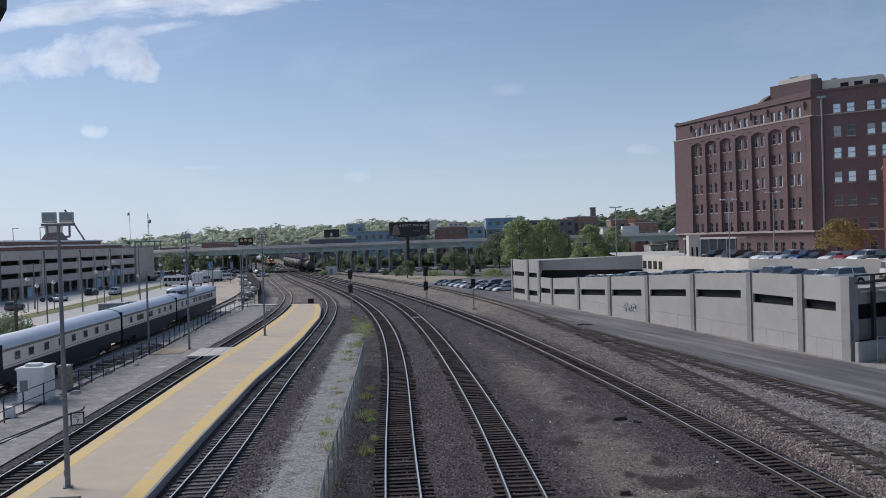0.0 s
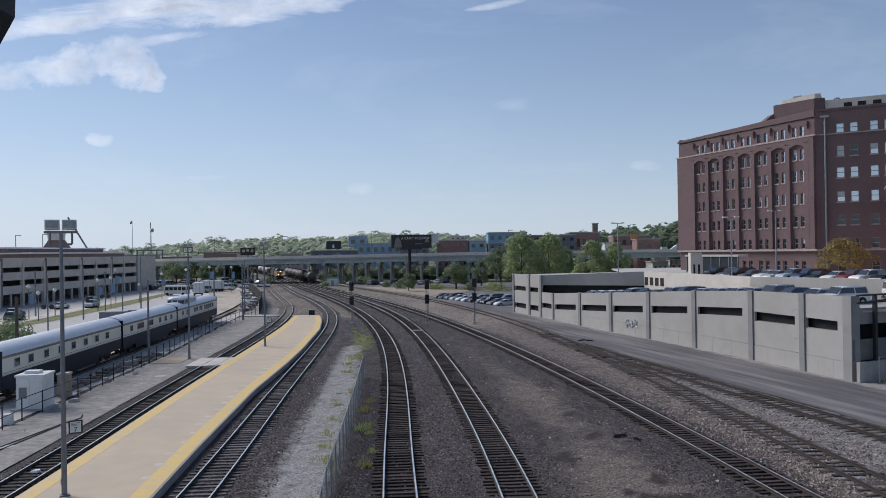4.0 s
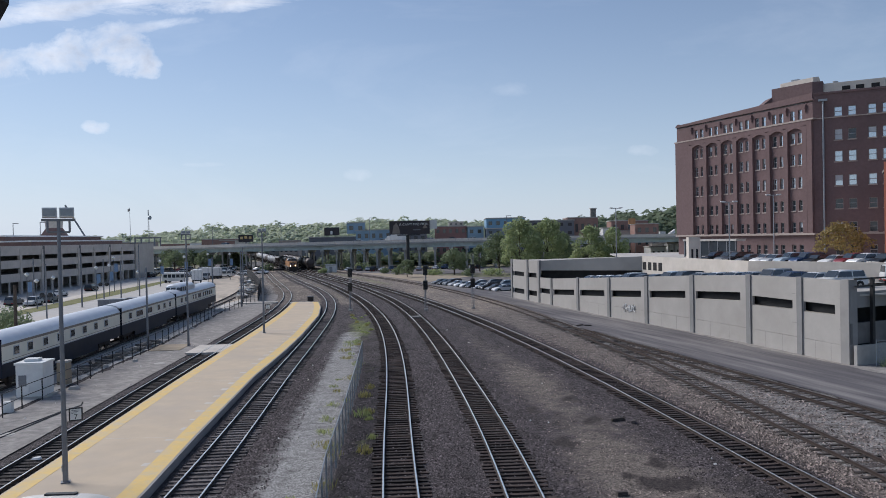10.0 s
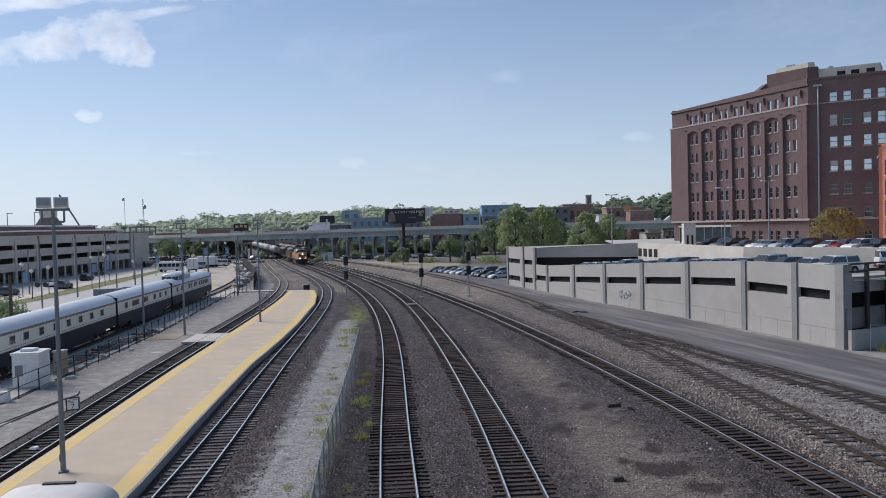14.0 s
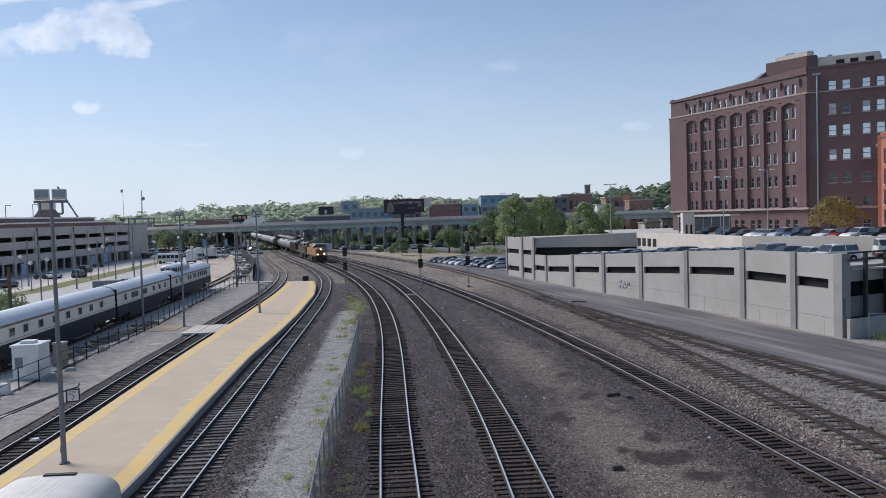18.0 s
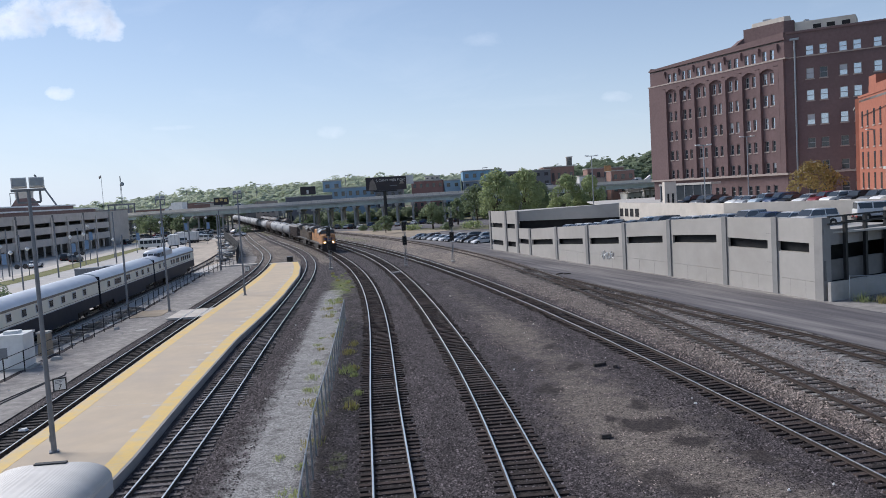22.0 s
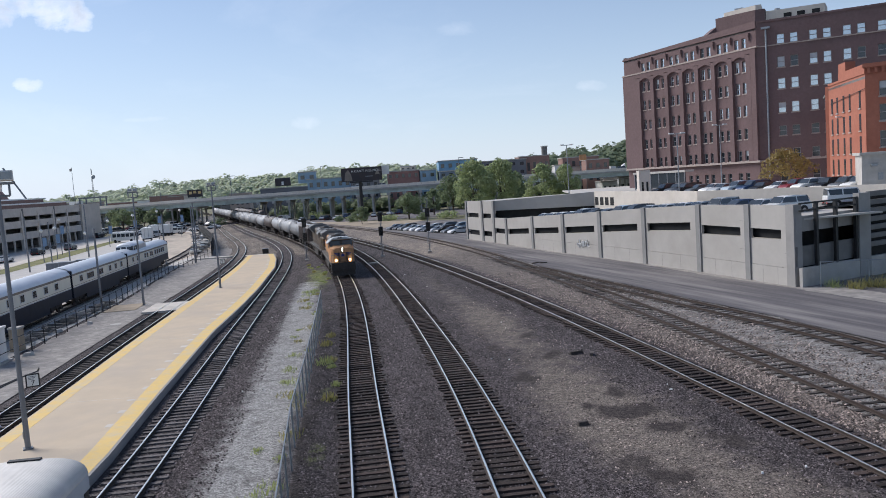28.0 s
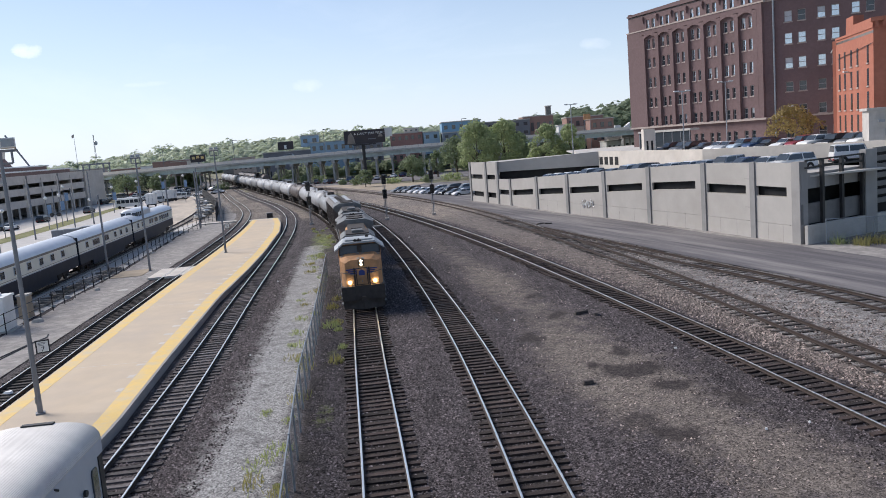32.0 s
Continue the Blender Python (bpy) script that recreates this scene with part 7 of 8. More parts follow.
def tree(x, y, z, h, w, leaf, label, seed, leaves=1500, size=0.45, trunk=0.28):
    rnd = random.Random(seed)
    T = thing("tree", label, "tree", pose(x, y, z))
    g = Geo().cyl((0, 0, -0.2), (rnd.uniform(-0.3, 0.3), 0.1, h * 0.42), trunk, trunk * 0.6, 8)
    blobs = []
    for k in range(20):
        a = 2.4 * k + rnd.uniform(-0.4, 0.4)
        f = (k + 0.5) / 20
        zz = h * (0.24 + 0.66 * f)
        # the crown is widest a little below its middle
        r = w * 0.5 * rnd.uniform(0.4, 1.05) * math.sin(math.pi * min(1.0, 0.28 + 0.72 * f)) ** 0.6
        c = (r * math.cos(a), r * math.sin(a), zz)
        if k % 2:
            g.cyl((0, 0, h * rnd.uniform(0.2, 0.4)), c, trunk * 0.35, trunk * 0.08, 5)
        s = w * rnd.uniform(0.09, 0.18)
        blobs.append((*c, s * 1.15, s * 1.15, s * rnd.uniform(0.75, 1.1)))
    blobs.append((0, 0, h * 0.84, w * 0.17, w * 0.17, h * 0.15))
    part("trunk", g, MAT["bark"], T)
    part("crown", leaf_cloud(blobs, leaves, size, seed), leaf, T, fix=False)
    return T


def shrub(x, y, z, w, h, leaf, label, seed, leaves=260, size=0.2, name="shrub"):
    T = thing(name, label, "shrub", pose(x, y, z))
    rnd = random.Random(seed)
    blobs = [(rnd.uniform(-w, w) * 0.35, rnd.uniform(-w, w) * 0.35, h * rnd.uniform(0.35, 0.6), w * 0.35, w * 0.35, h * 0.42) for _ in range(4)]
    part("stems", Geo().cyl((0, 0, -0.1), (0.1, 0, h * 0.5), 0.05, 0.02, 5), MAT["bark"], T)
    part("foliage", leaf_cloud(blobs, leaves, size, seed), leaf, T, fix=False)
    return T


tree(22.0, 226, -0.5, 16.5, 14, MAT["leaf"], "large leafy green tree behind the garage", 1, 6500, 0.33)
tree(30.5, 232, -0.5, 16.8, 12, MAT["leaf"], "large leafy green tree behind the garage", 2, 6000, 0.33)
tree(17.0, 240, -0.5, 13, 9, MAT["leaf_dark"], "dark green tree by the viaduct", 3, 3000, 0.33)
tree(44.0, 238, -0.5, 14.5, 11, MAT["leaf"], "leafy green tree behind the garage", 4, 5000, 0.32)
tree(52.0, 240, -0.5, 13.5, 10, MAT["leaf"], "leafy green tree behind the garage", 5, 4500, 0.32)
tree(37.5, 250, -0.5, 12.5, 9, MAT["leaf_dark"], "green tree among the garage trees", 6, 2800, 0.33)
tree(3.4, 244, -0.5, 8.2, 8.5, MAT["leaf_dark"], "rounded dark green tree by the viaduct", 7, 3000, 0.27)
tree(-10.6, 232, -0.5, 5.4, 5.0, MAT["leaf_dark"], "small dark green tree beside the tracks", 8, 1100, 0.28, 0.14)
tree(12.0, 262, -0.5, 9, 6, MAT["leaf_dark"], "slim green tree under the viaduct", 9, 1000, 0.4)
tree(60.0, 119.5, 6.25, 6.0, 7.2, MAT["leaf_gold"], "small tree with turning yellow-brown leaves", 10, 2400, 0.2, 0.12)
for k, (x, y, h, w) in enumerate(((-108, 318, 9, 10), (-101, 322, 9.5, 9), (-95, 316, 8, 8), (-113, 328, 9, 9), (-84, 322, 7, 7), (-89, 330, 8, 8))):
    tree(x, y, -0.5, h, w, MAT["leaf_dark"], "dark green street tree beyond the garage", 20 + k, 800, 0.45)
for k, (x, y, w, h) in enumerate(((-51.5, 95, 5.0, 4.2), (-48.5, 90, 3.5, 3.0), (-54.5, 98, 4.0, 3.6))):
    shrub(x, y, -0.3, w, h, MAT["leaf_dark"], "dark green overgrown shrub behind the coaches", 40 + k, 900, 0.22)
for k, (x, y, w, h) in enumerate(((-44, 298, 5, 4), (-36, 296, 4, 3.5), (-30, 292, 5, 3), (-14, 250, 4, 2.6), (-3, 240, 5, 2.0), (8, 232, 4, 2.2), (-40.5, 268, 3, 2.0), (-66, 300, 5, 3.5), (14, 232, 6, 2.4), (-20, 262, 3.5, 1.8))):
    shrub(x, y, -0.5, w, h, MAT["leaf_dark"] if k % 2 else MAT["leaf"], "green shrub on the dry bank by the viaduct", 60 + k, 420, 0.3)
def tuft(x, y, z, w, h, leaf, label, seed, blades=60):
    """A loose clump of grass blades and thin stalks."""
    T = thing("weed_clump", label, "weeds", pose(x, y, z))
    rnd = random.Random(seed)
    g = Geo()
    for _ in range(blades):
        a, r = rnd.uniform(0, 6.28), w * 0.5 * rnd.random() ** 0.7
        p = Vector((r * math.cos(a), r * math.sin(a) * 1.5, -0.03))
        lean = Vector((rnd.uniform(-1, 1), rnd.uniform(-1, 1), 0)) * 0.35 * h
        top = p + lean + Vector((0, 0, h * rnd.uniform(0.4, 1.1) * (1.1 - r / w)))
        s = Vector((math.cos(a * 7), math.sin(a * 7), 0)) * rnd.uniform(0.012, 0.03)
        g.add([tuple(p - s), tuple(p + s), tuple(lerp(p, top, 0.6) + s * 0.9), tuple(top), tuple(lerp(p, top, 0.6) - s * 0.9)], [(0, 1, 2, 3, 4)])
    part("foliage", g, leaf, T, fix=False)


WEED = leaf_material("weed_leaf", (0.42, 0.46, 0.20), (0.30, 0.34, 0.14), 2.0)
DRY_WEED = leaf_material("dry_weed_leaf", (0.42, 0.37, 0.16), (0.28, 0.27, 0.10), 2.0)
rw = random.Random(5)
for k in range(40):
    y = rw.uniform(22, 88)
    x0, x1 = float(np.interp(y, (33, 42, 52, 72, 90), (-8.1, -8.6, -9.2, -10.8, -12.1))), float(np.interp(y, (28, 34, 43, 57, 71, 90), (-5.0, -5.5, -5.9, -6.8, -7.7, -9.8)))
    x = rw.uniform(lerp(x0, x1, 0.45), x1)
    s = rw.uniform(0.25, 0.8)
    tuft(x, y, -0.2, s * 2.0, s * 0.6, WEED if k % 3 else DRY_WEED, "thin clump of green weeds in the cracked concrete", 100 + k, 48)
for k in range(22):
    y = rw.choice((rw.uniform(30, 60), rw.uniform(92, 120)))
    x = float(np.interp(y, (28, 34, 43, 57, 71, 90, 122), (-4.0, -4.5, -4.9, -5.8, -6.7, -10.0, -14.2))) + rw.uniform(-0.2, 0.9) * (1 if y < 80 else 2.2)
    s = rw.uniform(0.35, 0.8) * (1.0 if y < 80 else 0.6)
    tuft(x, y, -0.25, s * 1.6, s * 0.9, WEED if k % 3 else DRY_WEED, "patch of tall weeds growing along the fence line", 140 + k, 90)
for k in range(14):
    s = rw.uniform(0.7, 1.5)
    tuft(35.5 + k * 1.1 + rw.uniform(-0.4, 0.4), 62.6 - k * 0.3 + rw.uniform(-0.9, 0.6), -0.2, s * 1.5, s * 1.1, DRY_WEED if k % 4 else WEED, "tall dry weeds under the garage fence", 170 + k, 110)


# ---- distance: wooded hills, rooftops ----
def hill(name, ctrl, depth, leaf, label, seed, count, crown, clump):
    """A wooded ridge: many separate crowns of leaf clumps over a rising bank. ctrl: (x, y, top)."""
    rs = np.random.RandomState(seed)
    c = np.array(ctrl, float)
    H = thing(name, label, "hill", kind="stuff")
    xs = np.arange(c[0, 0], c[-1, 0] + 1, crown)
    g, k = Geo(), 9

    def bank(x, f):
        y, z = np.interp(x, c[:, 0], c[:, 1]), np.interp(x, c[:, 0], c[:, 2])
        return y - depth * (1 - f), np.maximum(-0.6, (z - 1.5 * crown) * f ** 0.8)

    for x in xs:
        for j in range(k):
            y, z = bank(x, j / (k - 1))
            g.v.append((float(x), float(y), float(z)))
    for i in range(len(xs) - 1):
        for j in range(k - 1):
            g.f.append((i * k + j, (i + 1) * k + j, (i + 1) * k + j + 1, i * k + j + 1))
    part("bank", g, leaf, H, fix=False).data.shade_smooth()
    x, f = c[0, 0] + (c[-1, 0] - c[0, 0]) * rs.rand(count), rs.rand(count) ** 0.8
    y, z = bank(x, f)
    r = crown * rs.uniform(0.45, 1.0, count) * (1 + 0.5 * (rs.rand(count) < 0.06))
    n = 64
    d = rs.normal(size=(count, n, 3))
    d /= np.linalg.norm(d, axis=2, keepdims=True)
    d[..., 2] = np.abs(d[..., 2]) * 1.2 - 0.35
    lump = 0.86 + 0.16 * np.sin(d[..., 0:1] * 5 + x[:, None, None]) * np.sin(d[..., 2:3] * 6 + y[:, None, None]) + 0.1 * rs.rand(count, n, 1)
    p = np.stack([x, y, z + r * 0.75], 1)[:, None] + d * lump * r[:, None, None] * np.array((0.75, 0.75, 0.85))
    nv = d * 0.45 + np.array((-0.15, -0.2, 0.6)) + rs.uniform(-0.3, 0.3, d.shape)
    nv /= np.linalg.norm(nv, axis=2, keepdims=True)
    a = np.cross(nv, rs.normal(size=d.shape))
    a *= (clump * rs.uniform(0.5, 1.3, (count, n, 1))) / np.linalg.norm(a, axis=2, keepdims=True)
    b = np.cross(nv, a) * 0.7
    v = np.stack([p - a, p - b, p + a, p + b], 2).reshape(-1, 3)
    w = bpy.data.meshes.new("woods")
    w.vertices.add(len(v))
    w.vertices.foreach_set("co", v.reshape(-1))
    w.loops.add(len(v))
    w.loops.foreach_set("vertex_index", np.arange(len(v), dtype=np.int32))
    w.polygons.add(len(v) // 4)
    w.polygons.foreach_set("loop_start", np.arange(0, len(v), 4, dtype=np.int32))
    w.update(calc_edges=True)
    w.materials.append(leaf)
    part("woods", w, None, H)


# bluff leaves, greyed in colour to carry a little haze
LEAF_HAZE = leaf_material("hazy_leaf", (0.24, 0.29, 0.18), (0.16, 0.20, 0.12), 0.05)
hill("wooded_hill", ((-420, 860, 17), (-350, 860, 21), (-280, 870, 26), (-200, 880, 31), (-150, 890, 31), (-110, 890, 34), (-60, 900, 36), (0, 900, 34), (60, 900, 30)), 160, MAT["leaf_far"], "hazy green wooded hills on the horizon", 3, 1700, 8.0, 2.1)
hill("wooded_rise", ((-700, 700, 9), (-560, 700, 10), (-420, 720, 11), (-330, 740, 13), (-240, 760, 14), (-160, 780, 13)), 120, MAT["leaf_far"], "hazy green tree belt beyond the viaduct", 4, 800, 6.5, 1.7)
hill("wooded_bluff", ((40, 470, 18), (70, 470, 21), (100, 465, 24.5), (120, 455, 27), (140, 450, 30), (170, 450, 33), (220, 440, 34)), 90, LEAF_HAZE, "green tree-covered bluff with houses", 5, 600, 7.0, 1.5)


# trees in the darker leaf, which also paints the shade under the deck
hill("tree_belt", ((-52, 338, 5.6), (-30, 338, 6.2), (0, 338, 5.8), (40, 338, 7.4), (75, 338, 8)), 10, MAT["leaf_dark"], "belt of trees behind the viaduct columns", 7, 300, 3.4, 0.6)
hill("tree_belt", ((-330, 470, 6), (-230, 450, 7), (-150, 430, 6.5), (-100, 410, 6)), 14, LEAF_HAZE, "belt of trees beyond the far lot", 8, 300, 4.0, 0.8)


def block_building(x, y, z, w, d, h, mat, label, rows=2, cols=5, turn=0.0, name="low_building"):
    B = thing(name, label, "building", pose(x, y, z, 0, 0, turn), group="distant buildings")
    part("wall", Geo().box(-w / 2, w / 2, -d / 2, d / 2, 0, h), mat, B)
    part("roof", Geo().box(-w / 2 - 0.3, w / 2 + 0.3, -d / 2 - 0.3, d / 2 + 0.3, h, h + 0.4), MAT["concrete"], B)
    for r in range(rows):
        for c in range(cols):
            zz, xx = h * (r + 0.35) / rows, -w / 2 + w * (c + 0.5) / cols
            part("window", Geo().box(xx - w / cols * 0.22, xx + w / cols * 0.22, -d / 2 - 0.08, -d / 2 + 0.05, zz, zz + h / rows * 0.38), MAT["glass"], B)
    return B


# claddings lightened, with the haze before them put into the colours
BLUE_CLAD = material("slate_blue_cladding", (0.19, 0.235, 0.30), (0.15, 0.19, 0.25), 0.2, 0.6)
SKY_CLAD = material("bright_blue_cladding", (0.20, 0.36, 0.52), (0.16, 0.30, 0.44), 0.3, 0.6)
PALE_BLUE = material("pale_blue_cladding", (0.30, 0.42, 0.53), (0.26, 0.37, 0.47), 0.2, 0.6)
RED_CLAD = material("brick_red_cladding", (0.33, 0.18, 0.16), (0.27, 0.145, 0.13), 0.3, 0.7)
DARK_CLAD = material("charcoal_cladding", (0.19, 0.19, 0.21), (0.16, 0.16, 0.18), 0.3, 0.6)
block_building(-27, 352, -0.5, 22, 12, 15.2, PALE_BLUE, "pale blue warehouse behind the viaduct", 3, 7)
block_building(-47, 356, -0.5, 24, 12, 12.5, DARK_CLAD, "low dark warehouse behind the viaduct", 2, 6)
block_building(-38.5, 352, 13.5, 8.0, 1.0, 4.6, PALE_BLUE, "small pale rooftop sign panel on posts", 1, 2)
block_building(3.4, 345, -0.5, 13.6, 14, 16.0, RED_CLAD, "red brick commercial block behind the viaduct", 4, 5)
block_building(5.8, 348, 15.9, 6.4, 6, 1.5, MAT["concrete_pale"], "low pale rooftop plant room", 1, 3)
block_building(14.0, 344, -0.5, 6.8, 14, 15.6, PALE_BLUE, "grey-blue office block behind the viaduct", 4, 2)
block_building(26.5, 340, -0.5, 16, 16, 14.6, BLUE_CLAD, "dark blue apartment block behind the trees", 5, 5)
block_building(26.5, 340.0, 14.2, 16.2, 16.2, 4.2, SKY_CLAD, "bright blue upper storey of the apartment block", 1, 5)
block_building(45, 345, -0.5, 22, 16, 17.6, DARK_CLAD, "long dark apartment block behind the trees", 5, 6)
block_building(-13, 346, -0.5, 12, 12, 13.5, DARK_CLAD, "dark loft building under the billboard", 3, 4)
block_building(60, 345, -0.5, 13, 12, 18.6, MAT["brick_far"], "long red brick church hall on the bluff", 2, 5)
block_building(66.6, 350, 10, 2.2, 2.2, 12.2, MAT["concrete_dark"], "square dark stone church tower on the bluff", 2, 1)
block_building(84, 330, -0.5, 9.5, 9, 15.2, MAT["brick_far"], "red brick house on the bluff", 3, 3)
block_building(69, 330, -0.5, 6, 8, 13.8, MAT["white"], "white clapboard house on the bluff", 2, 3)
block_building(82, 352, -0.5, 16, 10, 17.0, MAT["brick_far"], "low brick workshop on the bluff", 3, 5)
block_building(70, 345, -0.5, 9, 8, 13.2, MAT["white"], "white house on the bluff", 2, 3, 12)
block_building(80, 340, -0.5, 10, 8, 12.6, MAT["concrete_pale"], "pale stucco house on the bluff", 2, 3, -8)
for k, (x, y, w, h, mt) in enumerate(((-190, 420, 40, 7, "brick_far"), (-250, 430, 46, 8, "concrete"), (-150, 400, 30, 6.5, "concrete"), (-215, 395, 20, 8.5, "white"), (-330, 440, 60, 9, "concrete"), (-120, 430, 26, 7, "brick_far"))):
    block_building(x, y, -0.5, w, 14, h, MAT[mt], "low industrial building beyond the viaduct", 2, 6)
rt = random.Random(44)
for k in range(20):
    x = -345 + k * 12.5 + rt.uniform(-4, 4)
    block_building(x, 560 + rt.uniform(-50, 60), -0.5, rt.uniform(12, 26), 12, rt.uniform(9.5, 13.5), MAT[rt.choice(("brick_far", "concrete", "white", "concrete_dark", "stone_trim", "concrete_pale"))], "low flat-roofed town building beyond the viaduct", 1, 4)
white_chute = thing("roof_hoist", "angular white sheet-metal hoist on a flat roof", "hoist", pose(96, 340, 6.0))
part("leg", Geo().prism([(-3.0, -1.0), (-0.6, -1.0), (-0.6, 1.0), (-3.0, 1.0)], 0, 5.6), MAT["white"], white_chute)
part("slope", Geo().add([(-3.0, -1.2, 1.6), (3.4, -1.2, 6.4), (3.4, -1.2, 5.0), (-1.4, -1.2, 1.2), (-3.0, 1.2, 1.6), (3.4, 1.2, 6.4), (3.4, 1.2, 5.0), (-1.4, 1.2, 1.2)], [(0, 1, 2, 3), (7, 6, 5, 4), (0, 4, 5, 1), (1, 5, 6, 2), (2, 6, 7, 3), (3, 7, 4, 0)]), MAT["white"], white_chute)
part("leg", Geo().prism([(1.6, -1.0), (3.4, -1.0), (3.4, 1.0), (1.6, 1.0)], 0, 5.2), MAT["galv"], white_chute)
for x, y, w, h, tone in ((88, 326, 7, 7.2, "concrete_pale"), (94, 322, 8, 6.4, "white"), (101, 324, 8, 7.4, "concrete_pale"), (85, 318, 6, 5.9, "white"), (98, 330, 10, 8.2, "stone_trim")):
    block_building(x, y, -0.5, w, 8, h, MAT[tone], "low sunlit flat-roofed shed on the bluff", 1, 3, 6)
orange_sign = thing("orange_sign_board", "orange square sign board on a rooftop", "sign", pose(77, 322, 14.2))
part("board", Geo().box(-1.4, 1.4, -0.15, 0.15, 0.6, 2.9), PAINT["yellow"], orange_sign)
part("frame", Geo().box(-1.3, -1.1, -0.1, 0.1, -14.6, 0.6).box(1.1, 1.3, -0.1, 0.1, -14.6, 0.6), MAT["steel"], orange_sign)


def billboard():
    B = thing("billboard", "large dark billboard on a black steel column", "billboard", pose(-9.8, 258, -0.5, 0, 0, 3))
    part("column", Geo().cyl((-1.6, 0.4, 0), (-1.6, 0.4, 12.6), 0.55, n=12), MAT["black"], B, "thick black column")
    part("platform_beam", Geo().box(-5, 2.5, -0.6, 1.0, 12.3, 12.7), MAT["black"], B)
    p = part("panel", Geo().box(-7.5, 5.6, -0.2, 0.3, 12.75, 17.1), AD_DARK, B, "dark printed poster panel")
    part("panel_end", Geo().box(5.6, 8.0, 0.5, 0.9, 14.4, 17.3), MAT["white"], B, "white back of the second panel")
    g = Geo()
    part("picture_patch", Geo().prism([(-6.6, 13.0), (-4.0, 13.0), (-4.4, 15.0), (-5.2, 16.6), (-6.2, 15.6)], 0, 0.02, m=pose(0, -0.21, 0, 90)), PAINT["hopper"], p, "brown printed shape")
    part("picture_patch", Geo().prism([(3.3, 14.6), (4.9, 14.6), (4.1, 16.3)], 0, 0.02, m=pose(0, -0.21, 0, 90)), PAINT["hopper"], p, "pale printed shape")
    part("text_bar", Geo().box(0.2, 2.6, -0.23, -0.2, 14.0, 14.3), MAT["steel"], p)
    cu = bpy.data.curves.new("slogan", "FONT")
    cu.body, cu.size, cu.extrude = "A CAN'T MISS PICK!", 1.08, 0.01
    ob = new("slogan", cu)
    ob.data.materials.append(MAT["white"])
    ob.parent, ob.matrix_basis = p, pose(-4.3, -0.23, 15.6, 90, 0, 0)


AD_DARK = material("dark_print", (0.03, 0.03, 0.04), (0.06, 0.045, 0.045), 0.4, 0.5)
billboard()
bb2 = thing("billboard", "small dark billboard beyond the viaduct", "billboard", pose(-52.5, 375, -0.5))
part("column", Geo().cyl((0, 0.4, 0), (0, 0.4, 13), 0.4, n=8), MAT["steel"], bb2)
part("panel", Geo().box(-3.5, 3.5, -0.2, 0.3, 13.6, 17.2), AD_DARK, bb2)
part("printed_block", Geo().box(-0.6, 0.4, -0.24, -0.2, 14.0, 15.6), MAT["white"], bb2, "pale printed shape")
part("panel_frame", Geo().box(-3.6, 3.6, 0.3, 0.5, 13.5, 17.3), MAT["steel"], bb2)
bb3 = thing("billboard", "small yellow and dark billboard by the viaduct ramp", "billboard", pose(-92.5, 372, -0.5))
part("column", Geo().cyl((0, 0.4, 0), (0, 0.4, 12), 0.4, n=8), MAT["steel"], bb3)
part("panel", Geo().box(-3.4, 3.4, -0.2, 0.3, 11.2, 14.6), AD_DARK, bb3)
for x, z in ((-2.6, 12.6), (-0.6, 12.9), (1.4, 12.6)):
    part("printed_block", Geo().box(x, x + 1.3, -0.24, -0.2, z, z + 1.2), MAT["yellow"], bb3, "yellow printed block")


# ---- right side: red building, lamps, parked cars ----
def red_building():
    B = thing("red_brick_building", "bright orange-red brick building with tall narrow windows", "building")
    a, b, c = (61.9, 110.0), (58.1, 95.0), (84.0, 80.0)
    part("wall", Geo().box(0, 15.47, 0, 0.5, 6.3, 20.2, pose(a[0], a[1], 0, 0, 0, heading(a, b))), MAT["brick_bright"], B)
    m = pose(a[0], a[1], 0, 0, 0, heading(a, b))
    L = math.hypot(b[0] - a[0], b[1] - a[1])
    for x in (1.6, 4.0, 6.8, 9.4, 13.4):
        for z in (7.8, 10.6, 13.4, 16.2):
            w = part("window", Geo().box(x - 0.34, x + 0.34, -0.03, 0.1, z, z + 2.1, m), MAT["glass"], B, "tall narrow dark window")
            part("sill", Geo().box(x - 0.45, x + 0.45, -0.12, 0.1, z - 0.18, z, m), MAT["stone_trim"], w)
    part("parapet", Geo().box(5.0, L + 0.1, -0.1, 0.5, 20.2, 21.4, m), MAT["brick_bright"], B)
    part("parapet", Geo().box(0.0, 5.0, -0.1, 0.5, 20.2, 20.5, m), MAT["brick_bright"], B)
    part("chimney", Geo().box(5.0, 8.0, -0.05, 1.2, 21.4, 22.6, m), MAT["brick_bright"], B)
    m2, L2, bw, e = facade(B, (58.12, 94.97), c, 6.3, 21.2, 8, [(8.0, 10.0, 0), (11.2, 13.2, 0), (14.4, 16.4, 0), (17.4, 19.2, 0)], MAT["brick_bright"], MAT["stone_trim"], 0.5, seed=9, per_bay=2, win_w=1.1, blinds=True)
    part("cornice", Geo().box(-0.3, L2, -0.35, 0.2, 20.9, 21.4, m2), MAT["brick_bright"], B, "corbelled brick cornice")
    for k in range(40):
        part("corbel", Geo().box(0.2 + k * 0.78, 0.55 + k * 0.78, -0.28, 0.02, 20.2, 20.9, m2), MAT["brick_bright"], B)
    part("roof", Geo().prism([a, b, c, (100, 105), (70, 126)], 19.6, 19.9), MAT["concrete_dark"], B)
    part("wall", Geo().box(0, 20, 0, 0.5, 6.3, 20.2, pose(a[0], a[1], 0, 0, 0, 35)), MAT["brick_bright"], B)
    wire = part("cable", Geo().cyl((61.6, 109.0, 17.6), (57.9, 94.8, 18.4), 0.04, n=4), MAT["black"], B)


